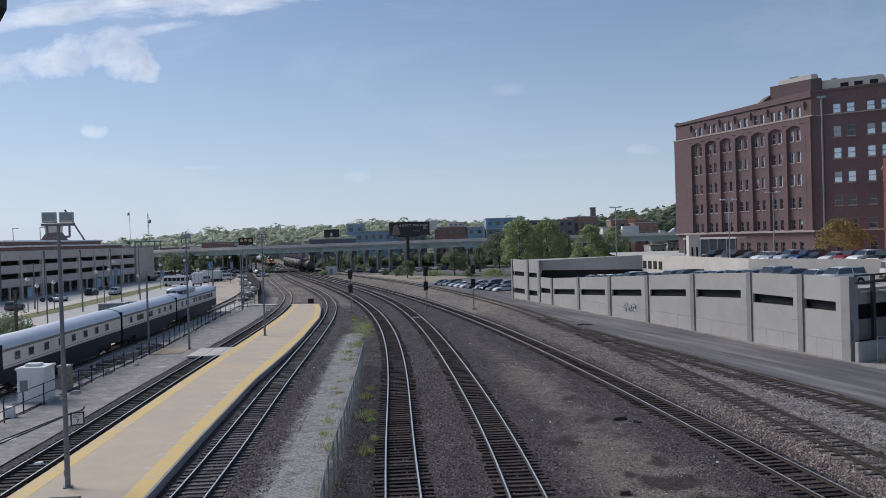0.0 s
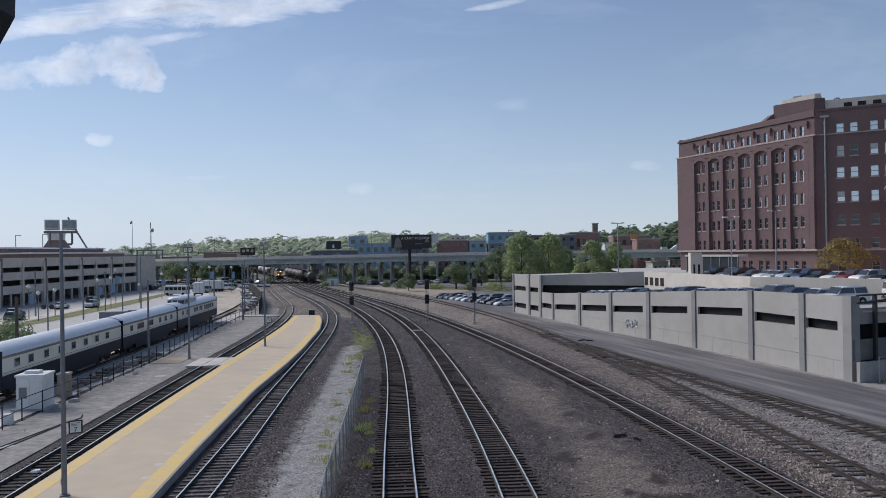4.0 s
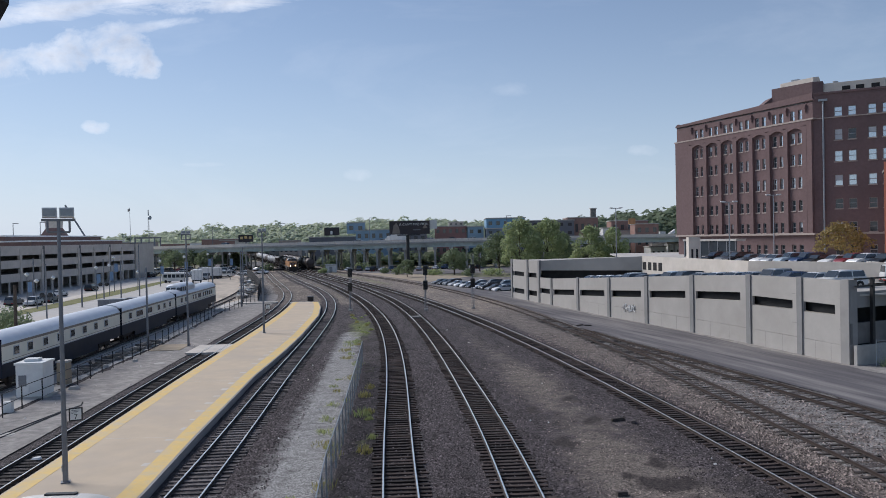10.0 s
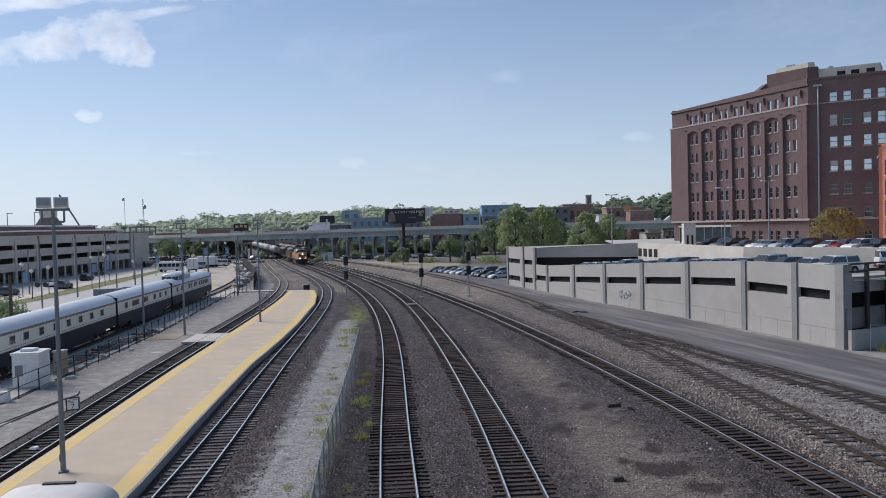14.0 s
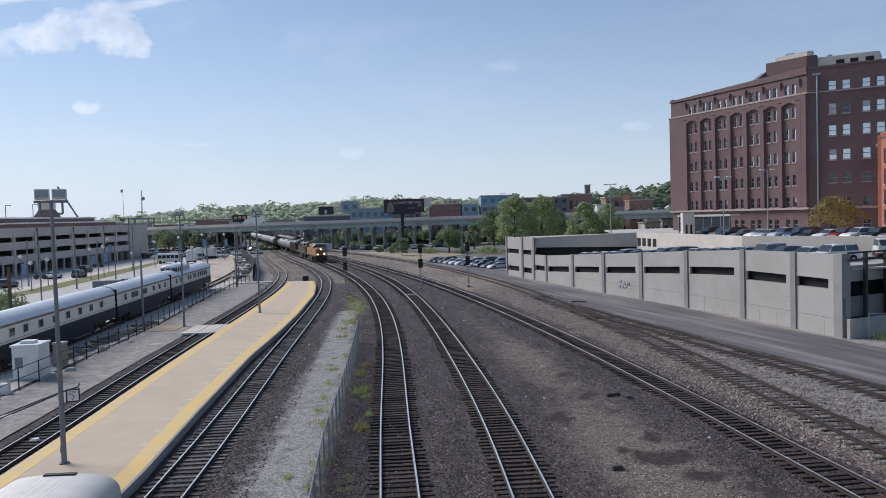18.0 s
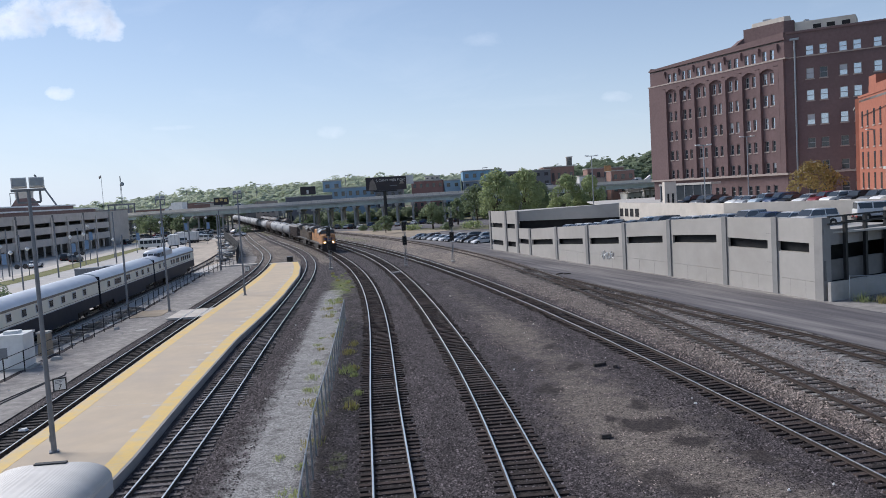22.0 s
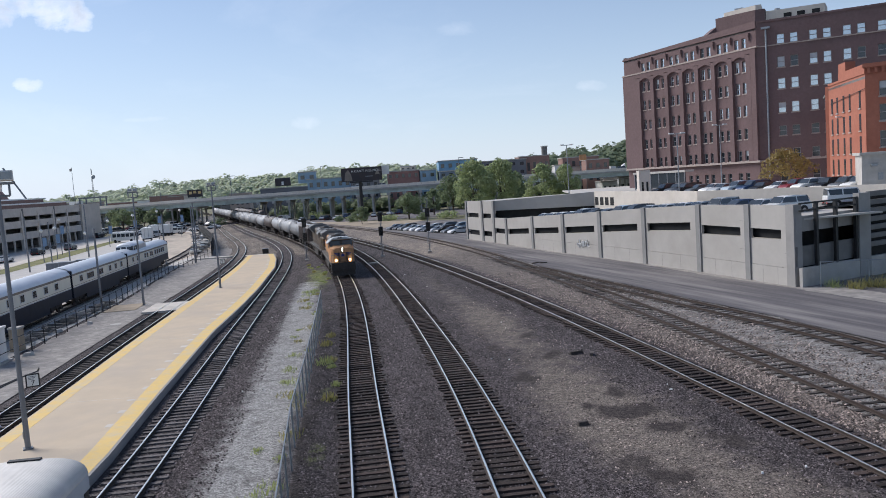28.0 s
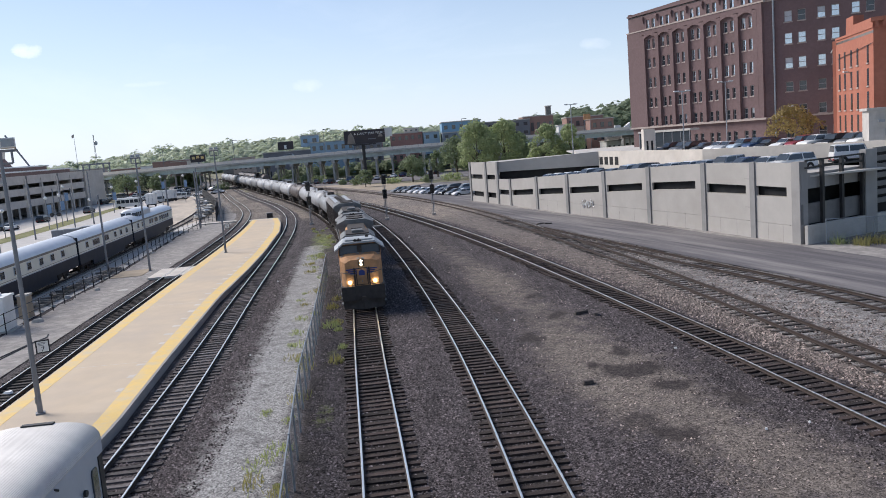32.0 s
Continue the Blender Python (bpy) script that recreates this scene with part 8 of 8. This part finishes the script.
red_building()
for m_, z in ((pose(52.0, 86.0, 6.25, 0, 0, -20), 4.1),):
    S = thing("stair_tower", "pale concrete stair head at the end of the deck", "stair tower", m_)
    part("walls", Geo().box(0, 3.0, 0, 3.4, 0.0, z), MAT["concrete"], S)
    part("roof", Geo().box(-0.25, 8.0, -0.3, 3.7, z, z + 0.3), MAT["concrete"], S)
    part("meter_box", Geo().box(1.6, 2.1, -0.25, 0.0, 1.3, 2.1), MAT["galv"], S)
    part("wall_lamp", Geo().box(0.9, 1.5, -0.4, 0.0, 2.8, 3.1), MAT["galv"], S)
    part("bollard", Geo().cyl((5.0, -0.6, 0), (5.0, -0.6, 1.8), 0.12, n=8), MAT["yellow"], S, "yellow bollard")
for x, y, h in ((36.2, 100.0, 8.4), (46.0, 110, 9.6), (27.6, 126, 8.4), (60.5, 104, 9.3)):
    P = thing("lot_lamp", "tall twin-armed lamp post on the upper parking lot", "lamp post", pose(x, y, 6.6 if y == 126 else 6.25), group="upper lot lamps")
    part("shaft", Geo().cyl((0, 0, 0), (0, 0, h), 0.09, 0.07, 8), MAT["galv"], P)
    part("arms", Geo().box(-0.9, 0.9, -0.05, 0.05, h - 0.06, h + 0.04), MAT["galv"], P)
    for s in (-0.75, 0.75):
        part("lamp_head", Geo().box(s - 0.3, s + 0.3, -0.16, 0.16, h, h + 0.14), MAT["white"], P)
kiosk = thing("gate_kiosk", "narrow pale concrete gate pylon with two slots", "kiosk", pose(37.3, 118, 6.25))
part("body", Geo().box(-0.85, 0.85, -0.6, 0.6, 0, 3.95), MAT["concrete_pale"], kiosk)
for s in (-0.35, 0.35):
    part("slot", Geo().box(s - 0.14, s + 0.14, -0.64, -0.58, 0.6, 2.2), MAT["dark"], kiosk)
awning = thing("entrance_canopy", "dark glazed entrance canopy against the warehouse", "canopy", pose(48.5, 152, 6.25, 0, 0, -67))
part("roof", Geo().box(-1.0, 13.0, -2.2, 0, 3.0, 3.35), MAT["concrete"], awning)
part("glazing", Geo().box(-0.8, 12.8, -2.0, -1.9, 0.2, 3.0), MAT["glass"], awning)
for k in range(7):
    part("mullion", Geo().box(-0.85 + k * 2.25, -0.7 + k * 2.25, -2.06, -1.86, 0, 3.0), MAT["steel"], awning)

# row of cars in front of the warehouse
ROW = (("suv", "black"), ("suv", "grey"), ("suv", "black"), ("sedan", "grey"), ("sedan", "white"), ("sedan", "silver"), ("suv", "pale_blue"), ("suv", "blue"), ("sedan", "black"), ("sedan", "white"), ("suv", "red"), ("suv", "white"), ("suv", "black"), ("suv", "grey"), ("suv", "white"), ("sedan", "grey"), ("suv", "silver"), ("suv", "black"))
for k, (kd, pn) in enumerate(ROW):
    t = k / 12.6
    x, y = lerp(40.6, 53.0, t) + 0.3 * math.sin(k * 2.1), lerp(117.5, 92.5, t)
    car(kd, pn, pose(x, y, 6.25, 0, 0, 196 + 6 * math.sin(k * 1.7)), group="cars on the upper lot")
# cars on the ramp, seen over the parapet
RAMP = (("sedan", "silver"), ("sedan", "white"), ("sedan", "white"), ("sedan", "silver"), ("suv", "silver"), ("sedan", "black"), ("sedan", "grey"), ("suv", "pale_blue"), ("suv", "black"), ("sedan", "silver"), ("sedan", "white"), ("sedan", "white"), ("sedan", "silver"), ("suv", "silver"), ("sedan", "blue"), ("sedan", "white"), ("suv", "white"))
py = [p[1] for p in PIERS][::-1]
px = [p[0] for p in PIERS][::-1]
pz = list(RAMP_TOP)[::-1]
for k, (kd, pn) in enumerate(RAMP):
    y = 119.5 - k * 3.05
    x, z = float(np.interp(y, py, px)), float(np.interp(y, py, pz)) - 1.148
    d = (float(np.interp(y - 2, py, pz)) - float(np.interp(y + 2, py, pz))) / 4
    car(kd, pn, pose(x + 3.7, y, z, 0, 0, 200 + 7 * math.sin(k * 3.0)), group="cars on the ramp")
car("jeep", "white", pose(42.6, 72.5, 5.72, 0, 0, -14), "white boxy off-road car on the ramp deck", "cars on the ramp")
car("sedan", "silver", pose(47.6, 71.8, 5.72, 0, 0, -14), "silver sedan parked on the ramp deck", "cars on the ramp")
# ground-level lot beyond the garage
LOT = (("sedan", "grey"), ("sedan", "black"), ("suv", "grey"), ("sedan", "silver"), ("sedan", "white"), ("sedan", "white"), ("sedan", "black"), ("sedan", "silver"), ("suv", "black"), ("sedan", "grey"), ("sedan", "white"))
for k, (kd, pn) in enumerate(LOT):
    t = k / 10
    car(kd, pn, pose(lerp(-0.5, 12.2, t), lerp(190, 161.5, t), -0.4, 0, 0, 205 + 5 * math.sin(k)), group="cars in the ground lot")
for k, (kd, pn) in enumerate((("sedan", "white"), ("suv", "black"), ("suv", "pale_blue"), ("sedan", "grey"), ("suv", "black"))):
    car(kd, pn, pose(8.5 + k * 2.6, 182 - k * 4.0, -0.4, 0, 0, 195), group="cars in the ground lot")
for k in range(16):
    car(("sedan", "suv")[k % 2], ("white", "grey", "silver", "black", "white", "blue")[k % 6], pose(-34 + k * 3.1 + (k % 3) * 0.3, 284 + 5 * math.sin(k * 1.3), -0.5, 0, 0, 80 + 10 * math.sin(k)), group="cars under the viaduct")
lot_floor = part("parking_lot", Geo().add([(-8, 196, -0.42), (13, 148, -0.42), (40, 150, -0.42), (40, 215, -0.42), (6, 225, -0.42)], [(0, 1, 2, 3, 4)]), MAT["asphalt"], fix=False)
tagged(lot_floor, "dark asphalt parking lot beyond the garage", "parking lot", kind="structure")
park_floor = part("side_street", Geo().add([(-50, 262, -0.5), (30, 245, -0.5), (70, 250, -0.5), (70, 300, -0.5), (-55, 300, -0.5)], [(0, 1, 2, 3, 4)]), MAT["asphalt"], fix=False)
tagged(park_floor, "asphalt side street under the viaduct", "street", kind="structure")
bank = part("sandy_bank", Geo().add([(-46, 268, -0.44), (-2, 196, -0.44), (14, 196, -0.44), (6, 232, -0.44), (-28, 268, -0.44)], [(0, 1, 2, 3, 4)]), MAT["sand"], fix=False)
yard = part("dusty_yard", Geo().add([(-39.2, 141, -0.19), (-38.6, 166, -0.19), (-44.5, 190, -0.19), (-58.5, 236, -0.19), (-66, 258, -0.19), (-78, 262, -0.19), (-66, 222, -0.19), (-47, 158, -0.19), (-43.5, 143, -0.19)], [tuple(range(9))]), MAT["dust"], fix=False)
tagged(yard, "dusty tan dirt yard with wheel marks", "yard", kind="structure")
tagged(bank, "dry sandy bank with scattered grass", "bank", kind="structure")
graffiti = thing("graffiti", "faded white spray-painted tag on the garage wall", "graffiti")
for k in range(7):
    rg = random.Random(k)
    x0 = 0.3 + k * 0.42
    part("stroke", Geo().cyl((x0, -0.02, 1.0 + rg.uniform(-0.2, 0.3)), (x0 + rg.uniform(-0.1, 0.4), -0.02, 1.9 + rg.uniform(-0.3, 0.2)), 0.07, n=5), MAT["white"], graffiti)
    part("stroke", Geo().cyl((x0, -0.02, 1.2 + rg.uniform(-0.2, 0.6)), (x0 + 0.5, -0.02, 1.3 + rg.uniform(-0.2, 0.5)), 0.05, n=5), MAT["white"], graffiti)
graffiti.matrix_basis = pose(23.05, 102.6, 0, 0, 0, heading(PIERS[5], PIERS[6]))

# ---- traffic on the viaduct and the street ----
MOVERS = []
truck = thing("box_truck", "white box truck driving along the viaduct", "truck")
part("cargo_box", Geo().box(-4.2, 2.0, -1.25, 1.25, 0.95, 3.9), MAT["white"], truck)
part("cab", side_loft([(2.1, 0.5), (2.1, 2.6), (3.2, 2.6), (3.8, 1.7), (4.3, 1.5), (4.3, 0.5)], 1.15, 1.05, 0), MAT["white"], truck)
part("windscreen", Geo().add([(3.24, -0.95, 2.55), (3.24, 0.95, 2.55), (3.82, 0.98, 1.74), (3.82, -0.98, 1.74), (3.2, -0.95, 2.52), (3.2, 0.95, 2.52), (3.78, 0.98, 1.71), (3.78, -0.98, 1.71)], [(0, 1, 2, 3), (7, 6, 5, 4), (0, 4, 5, 1), (2, 6, 7, 3), (1, 5, 6, 2), (0, 3, 7, 4)]), MAT["glass"], truck)
part("chassis", Geo().box(-4.2, 2.2, -1.0, 1.0, 0.6, 0.95), MAT["black"], truck)
for x in (-2.9, 3.1):
    for s in (-1, 1):
        part("wheel", Geo().cyl((x, s * 0.95, 0.48), (x, s * 1.2, 0.48), 0.48, n=12), TYRE, truck)


def deck_pose(x, lane, sign):
    c = ((-330, 430, 7.0), (-240, 405, 8.0), (-170, 378, 9.0), (-110, 336, 9.8), (-75, 316, 10.1), (-40, 308, 10.3), (0, 306, 10.55), (260, 306, 10.6))
    f = lambda q, i: float(np.interp(q, [p[0] for p in c], [p[i] for p in c]))
    return pose(x, f(x, 1) + lane, f(x, 2) - 0.97, 0, 0, heading((x - 5, f(x - 5, 1)), (x + 5, f(x + 5, 1))) + (180 if sign < 0 else 0))


def drive(ob, t0, x0, speed, lane):
    MOVERS.append((ob, [(t, deck_pose(max(-300, min(230, x0 + speed * (t - t0))), lane, speed)) for t in range(0, 33, 2)]))


MOVERS.append((truck, [(t, deck_pose(float(np.interp(t, (0, 6, 9, 14, 17, 32), (70, 17, -10.5, -46, -65, -165))), -5.5, -1)) for t in range(0, 33)]))
for kd, pn, t0, x0, sp, lane in (("sedan", "white", 9, 3, 9.0, 4.5), ("sedan", "silver", 9, -24, -8.5, -6.0), ("suv", "grey", 13, -60, 10.0, 4.5), ("sedan", "white", 20, -85, -8.0, -6.0), ("suv", "white", 28, -15, 9.5, 4.5), ("sedan", "black", 4, -50, 9.0, 4.5), ("suv", "silver", 24, 30, -9.0, -6.0), ("sedan", "white", 2, -95, 9.0, 4.5)):
    drive(car(kd, pn, pose(0, 300, 9.5), group="cars on the viaduct", label=CAR_PAINT[pn][1] + " car driving along the viaduct"), t0, x0, sp, lane)


def street(ob, pts):
    MOVERS.append((ob, [(t, pose(x, y, -0.16, 0, 0, 95.0 if up > 0 else 275.0)) for t, x, y, up in pts]))


street(car("suv", "grey", pose(-76, 165, -0.2), "dark sport utility car driving along the garage street", "cars on the street"), [(0, -76.5, 131, 1), (13, -77.6, 162, 1), (19, -79.0, 176, 1), (32, -83.5, 215, 1)])
street(car("suv", "silver", pose(-78, 200, -0.2), "silver car driving along the garage street", "cars on the street"), [(0, -79.0, 190, -1), (6, -77.4, 166, -1), (16, -75.0, 120, -1), (32, -73.5, 85, -1)])


# ---- edge of the footbridge roof overhead ----
eave = thing("bridge_roof_edge", "dark slanting edge of the footbridge roof", "roof edge", kind="structure")
part("beam", Geo().add([(-1.800, 3.0, 11.68), (-1.698, 3.0, 11.86), (-1.680, 3.0, 12.3), (-2.700, 3.0, 12.3), (-2.700, 3.0, 11.68), (-1.800, 3.15, 11.68), (-1.698, 3.15, 11.86), (-1.680, 3.15, 12.3), (-2.700, 3.15, 12.3), (-2.700, 3.15, 11.68)], [(0, 1, 2, 3, 4), (9, 8, 7, 6, 5), (0, 5, 6, 1), (1, 6, 7, 2), (2, 7, 8, 3), (3, 8, 9, 4), (4, 9, 5, 0)]), MAT["black"], eave)


# ---- loose ballast stones ----
def stone_material(name, c1, c2):
    m = material(name, c1, c2, 6.0, 0.95, spec=0.2)
    nt = m.node_tree
    b = nt.nodes["Principled BSDF"]
    geo, hsv, mr = nt.nodes.new("ShaderNodeNewGeometry"), nt.nodes.new("ShaderNodeHueSaturation"), nt.nodes.new("ShaderNodeMapRange")
    mr.inputs[3].default_value, mr.inputs[4].default_value = 0.3, 4.6
    few = nt.nodes.new("ShaderNodeMath")
    few.operation, few.inputs[1].default_value = "POWER", 2.4
    old = b.inputs["Base Color"].links[0].from_socket
    nt.links.new(geo.outputs["Random Per Island"], few.inputs[0]), nt.links.new(few.outputs[0], mr.inputs[0]), nt.links.new(mr.outputs[0], hsv.inputs["Value"])
    nt.links.new(old, hsv.inputs["Color"]), nt.links.new(hsv.outputs[0], b.inputs["Base Color"])
    return m


def loose_stones(name, mat, label, left, right, count, y0, y1, size, seed, lane_too=False):
    """Broken stones, each a small uneven pyramid, thinning out with distance."""
    rs = np.random.RandomState(seed)
    y = y0 * (y1 / y0) ** rs.rand(count)
    a, b = np.array([left(q) for q in y]), np.array([right(q) for q in y])
    x = a + (b - a) * rs.rand(count)
    lane = np.interp(y, (15, 25, 28, 33, 40, 47, 60, 80), (13.0, 11.2, 9.6, 8.7, 8.2, 8.1, 6.6, 4.0))
    keep = ((np.abs(x - lane) > 1.7 + 1.6 * rs.rand(count)) | lane_too) & (b > a)
    for tx, ty, rx, ry in TAR:
        keep &= ((x - tx) / rx) ** 2 + ((y - ty) / ry) ** 2 > 0.8
    x, y = x[keep], y[keep]
    n = len(x)
    z = np.array([-0.235 + 0.03 * noise.noise(Vector((p * 0.25, q * 0.25, 0))) for p, q in zip(x, y)]) - 0.008
    r = size * (0.5 + rs.rand(n, 1) ** 4 * 2.0)
    ang = rs.rand(n, 1) * 6.28 + np.arange(4)[None] * 1.5708 + rs.rand(n, 4) * 0.7
    v = np.zeros((n, 5, 3))
    v[:, :4, 0], v[:, :4, 1] = x[:, None] + r * np.cos(ang), y[:, None] + r * np.sin(ang) * 0.8
    v[:, :4, 2] = z[:, None]
    v[:, 4, 0], v[:, 4, 1] = x + rs.uniform(-0.3, 0.3, n) * r[:, 0], y + rs.uniform(-0.3, 0.3, n) * r[:, 0]
    v[:, 4, 2] = z + r[:, 0] * rs.uniform(0.6, 1.2, n)
    f = (np.arange(n)[:, None, None] * 5 + np.array(((0, 1, 4), (1, 2, 4), (2, 3, 4), (3, 0, 4)))[None]).reshape(-1)
    me = bpy.data.meshes.new(name)
    me.vertices.add(n * 5)
    me.vertices.foreach_set("co", v.reshape(-1))
    me.loops.add(n * 12)
    me.loops.foreach_set("vertex_index", f.astype(np.int32))
    me.polygons.add(n * 4)
    me.polygons.foreach_set("loop_start", np.arange(0, n * 12, 3, dtype=np.int32))
    me.update(calc_edges=True)
    me.materials.append(mat)
    tagged(new(name, me), label, "ballast", kind="stuff")


STONE_GREY, STONE_TAN = stone_material("ballast_stone", (0.077, 0.066, 0.067), (0.05, 0.042, 0.043)), stone_material("tan_ballast_stone", (0.155, 0.127, 0.112), (0.105, 0.086, 0.076))
FENCE_X = lambda y: float(np.interp(y, (20, 28, 34, 43, 57, 71, 90), (-4.0, -4.7, -5.2, -5.6, -6.5, -7.4, -9.3)))
loose_stones("ballast", STONE_GREY, "loose dark crushed stone between the tracks", lambda y: FENCE_X(y) + 0.3, lambda y: float(track_x("C", y)) + 1.6, 150000, 21, 80, 0.031, 1)
loose_stones("ballast", STONE_TAN, "loose tan crushed stone between the two outer tracks", lambda y: float(track_x("C", y)) + 1.5, lambda y: float(track_x("D", y)) - 1.1, 34000, 24, 90, 0.033, 2)
loose_stones("ballast", STONE_GREY, "loose crushed stone beside the station track", lambda y: float(track_x("P2", y)) - 1.2, lambda y: float(np.interp(y, (-30, 33, 42, 52, 72, 90), (-6.6, -8.0, -8.5, -9.1, -10.7, -12.0))), 42000, 19, 75, 0.031, 3)
LANE_X = lambda y: float(np.interp(y, (15, 25, 28, 33, 40, 47, 60, 80), (13.0, 11.2, 9.6, 8.7, 8.2, 8.1, 6.6, 4.0)))
loose_stones("grit", STONE_TAN, "fine tan grit on the worn dirt lane", lambda y: LANE_X(y) - 2.6, lambda y: LANE_X(y) + 2.6, 16000, 22, 70, 0.024, 5, True)
loose_stones("ballast", STONE_TAN, "loose pale crushed stone around the siding", lambda y: float(track_x("D", y)) - 1.0, lambda y: float(track_x("D", y)) + 4.4, 26000, 24, 80, 0.036, 4)


# ---- small things on the ground ----
def litter(x, y, z, w, mat, label, seed):
    rl = random.Random(seed)
    T = thing("litter", label, "litter", pose(x, y, z, 0, 0, rl.uniform(0, 180)), group="litter on the ground")
    pts = [(w * rl.uniform(0.4, 1) * math.cos(a), w * rl.uniform(0.3, 0.8) * math.sin(a)) for a in np.linspace(0, 5.4, 7)]
    part("scrap", Geo().prism(pts, 0, 0.05 + w * 0.12, 0.7), mat, T)


RL = random.Random(17)
for k in range(34):
    y = RL.uniform(26, 95)
    x = RL.choice((RL.uniform(float(track_x("B", y)) + 2, float(track_x("C", y)) - 2), RL.uniform(float(track_x("P2", y)) + 1.8, -9 if y > 60 else -7.5), RL.uniform(float(track_x("P1", y)) - 6, float(track_x("P1", y)) - 2)))
    litter(x, y, -0.2, RL.uniform(0.05, 0.12), MAT["white"] if k % 2 else MAT["concrete_pale"], "scrap of pale litter lying by the tracks", k)
litter(float(track_x("P1", 41)), 41.0, -0.16, 0.4, MAT["white"], "crumpled white sheet between the rails", 90)
litter(41.0, 61.5, -0.1, 0.5, MAT["white"], "white bag caught under the garage fence", 91)
for x, y, w, a in ((10.2, 47.0, 0.9, 20), (11.0, 46.4, 0.6, 70), (16.5, 96.5, 1.2, 35), (17.4, 96.0, 0.9, -10), (7.4, 33.5, 0.5, 10)):
    T = thing("scrap_timber", "broken dark tie fragment lying on the gravel", "timber", pose(x, y, -0.2, 0, 0, a))
    part("timber", Geo().prism([(-w / 2, -0.1), (w / 2, -0.07), (w / 2, 0.08), (-w / 2, 0.1)], 0, 0.16, 0.9), MAT["tie_mid"], T)
hose = thing("cable", "black cable snaking over the service lane", "cable")
for off in (0.0, 0.55):
    pts = [(-27.2 + off * 0.4, 36, -0.16), (-26.9 + off, 41, -0.16), (-26.3 + off * 0.8, 46, -0.16), (-25.9 + off * 0.5, 50, -0.16), (-25.6 + off * 0.2, 53, -0.16), (-25.2, 54.5, -0.16), (-25.6, 55.6, -0.16)]
    g = Geo()
    for p, q in zip(pts[:-1], pts[1:]):
        g.cyl(p, q, 0.045, n=6)
    part("cable_run", g, MAT["black"], hose)
for x, y in ((-26.0, 46.5), (-26.4, 73.0)):
    T = thing("manhole_cover", "pale round cover set in the lane", "manhole cover", pose(x, y, -0.18))
    part("lid", Geo().cyl((0, 0, 0), (0, 0, 0.02), 0.5, n=16), MAT["concrete"], T)
slab = thing("concrete_pad", "tan concrete pad beside the lane", "concrete pad", pose(-29.2, 84.0, -0.2, 0, 0, 4))
part("slab", Geo().box(-1.6, 1.6, -2.4, 2.4, 0, 0.06), MAT["sand"], slab)
pad = thing("crossing_pad", "small pale panel between the rails", "crossing", pose(float(track_x("B", 110.5)), 110.5, 0, 0, 0, 8))
part("panel", Geo().box(-0.66, 0.66, -0.8, 0.8, -0.15, 0.012), MAT["concrete_dark"], pad)
cone = thing("traffic_cone", "orange traffic cone on the ramp deck", "cone", pose(38.6, 74.6, 5.72))
part("cone", Geo().cyl((0, 0, 0.03), (0, 0, 0.9), 0.2, 0.05, 10), MAT["brick_bright"], cone)
part("base", Geo().box(-0.25, 0.25, -0.25, 0.25, 0, 0.04), MAT["black"], cone)
shed = thing("equipment_shed", "small white equipment shed beside the tracks", "shed", pose(-38.5, 272, -0.5))
part("walls", Geo().box(-1.8, 1.8, -1.2, 1.2, 0, 2.8), MAT["white"], shed)
part("roof", Geo().box(-2.0, 2.0, -1.4, 1.4, 2.8, 3.0), MAT["galv"], shed)
part("door", Geo().box(-0.5, 0.5, -1.24, -1.2, 0.1, 2.2), MAT["galv"], shed)


# ---- what moves ----
ARC_A = np.concatenate([[0], np.cumsum(np.hypot(*np.diff(PATH_A, axis=0).T))])


def on_track(s):
    return float(np.interp(s, ARC_A, PATH_A[:, 0])), float(np.interp(s, ARC_A, PATH_A[:, 1]))


FRONT = ((0.0, 381.0), (9.0, 291.5), (20.0, 178.8), (25.0, 128.5), (29.0, 86.2), (32.0, 51.8))


def motions():
    arcs = [float(np.interp(y, PATH_A[:, 1], ARC_A)) for t, y in FRONT]
    fit = np.polyfit([t for t, y in FRONT], arcs, 3)
    back = 0.0
    for car, length in TRAIN:
        rows = []
        for t in range(0, 33):
            s = float(np.polyval(fit, t)) + back + length / 2
            f, r = on_track(s - 6.5), on_track(s + 6.5)
            rows.append((t, pose((f[0] + r[0]) / 2, (f[1] + r[1]) / 2, 0, 0, 0, heading(r, f))))
        walk(car, rows)
        back += length
    for ob, rows in MOVERS:
        walk(ob, rows)


motions()
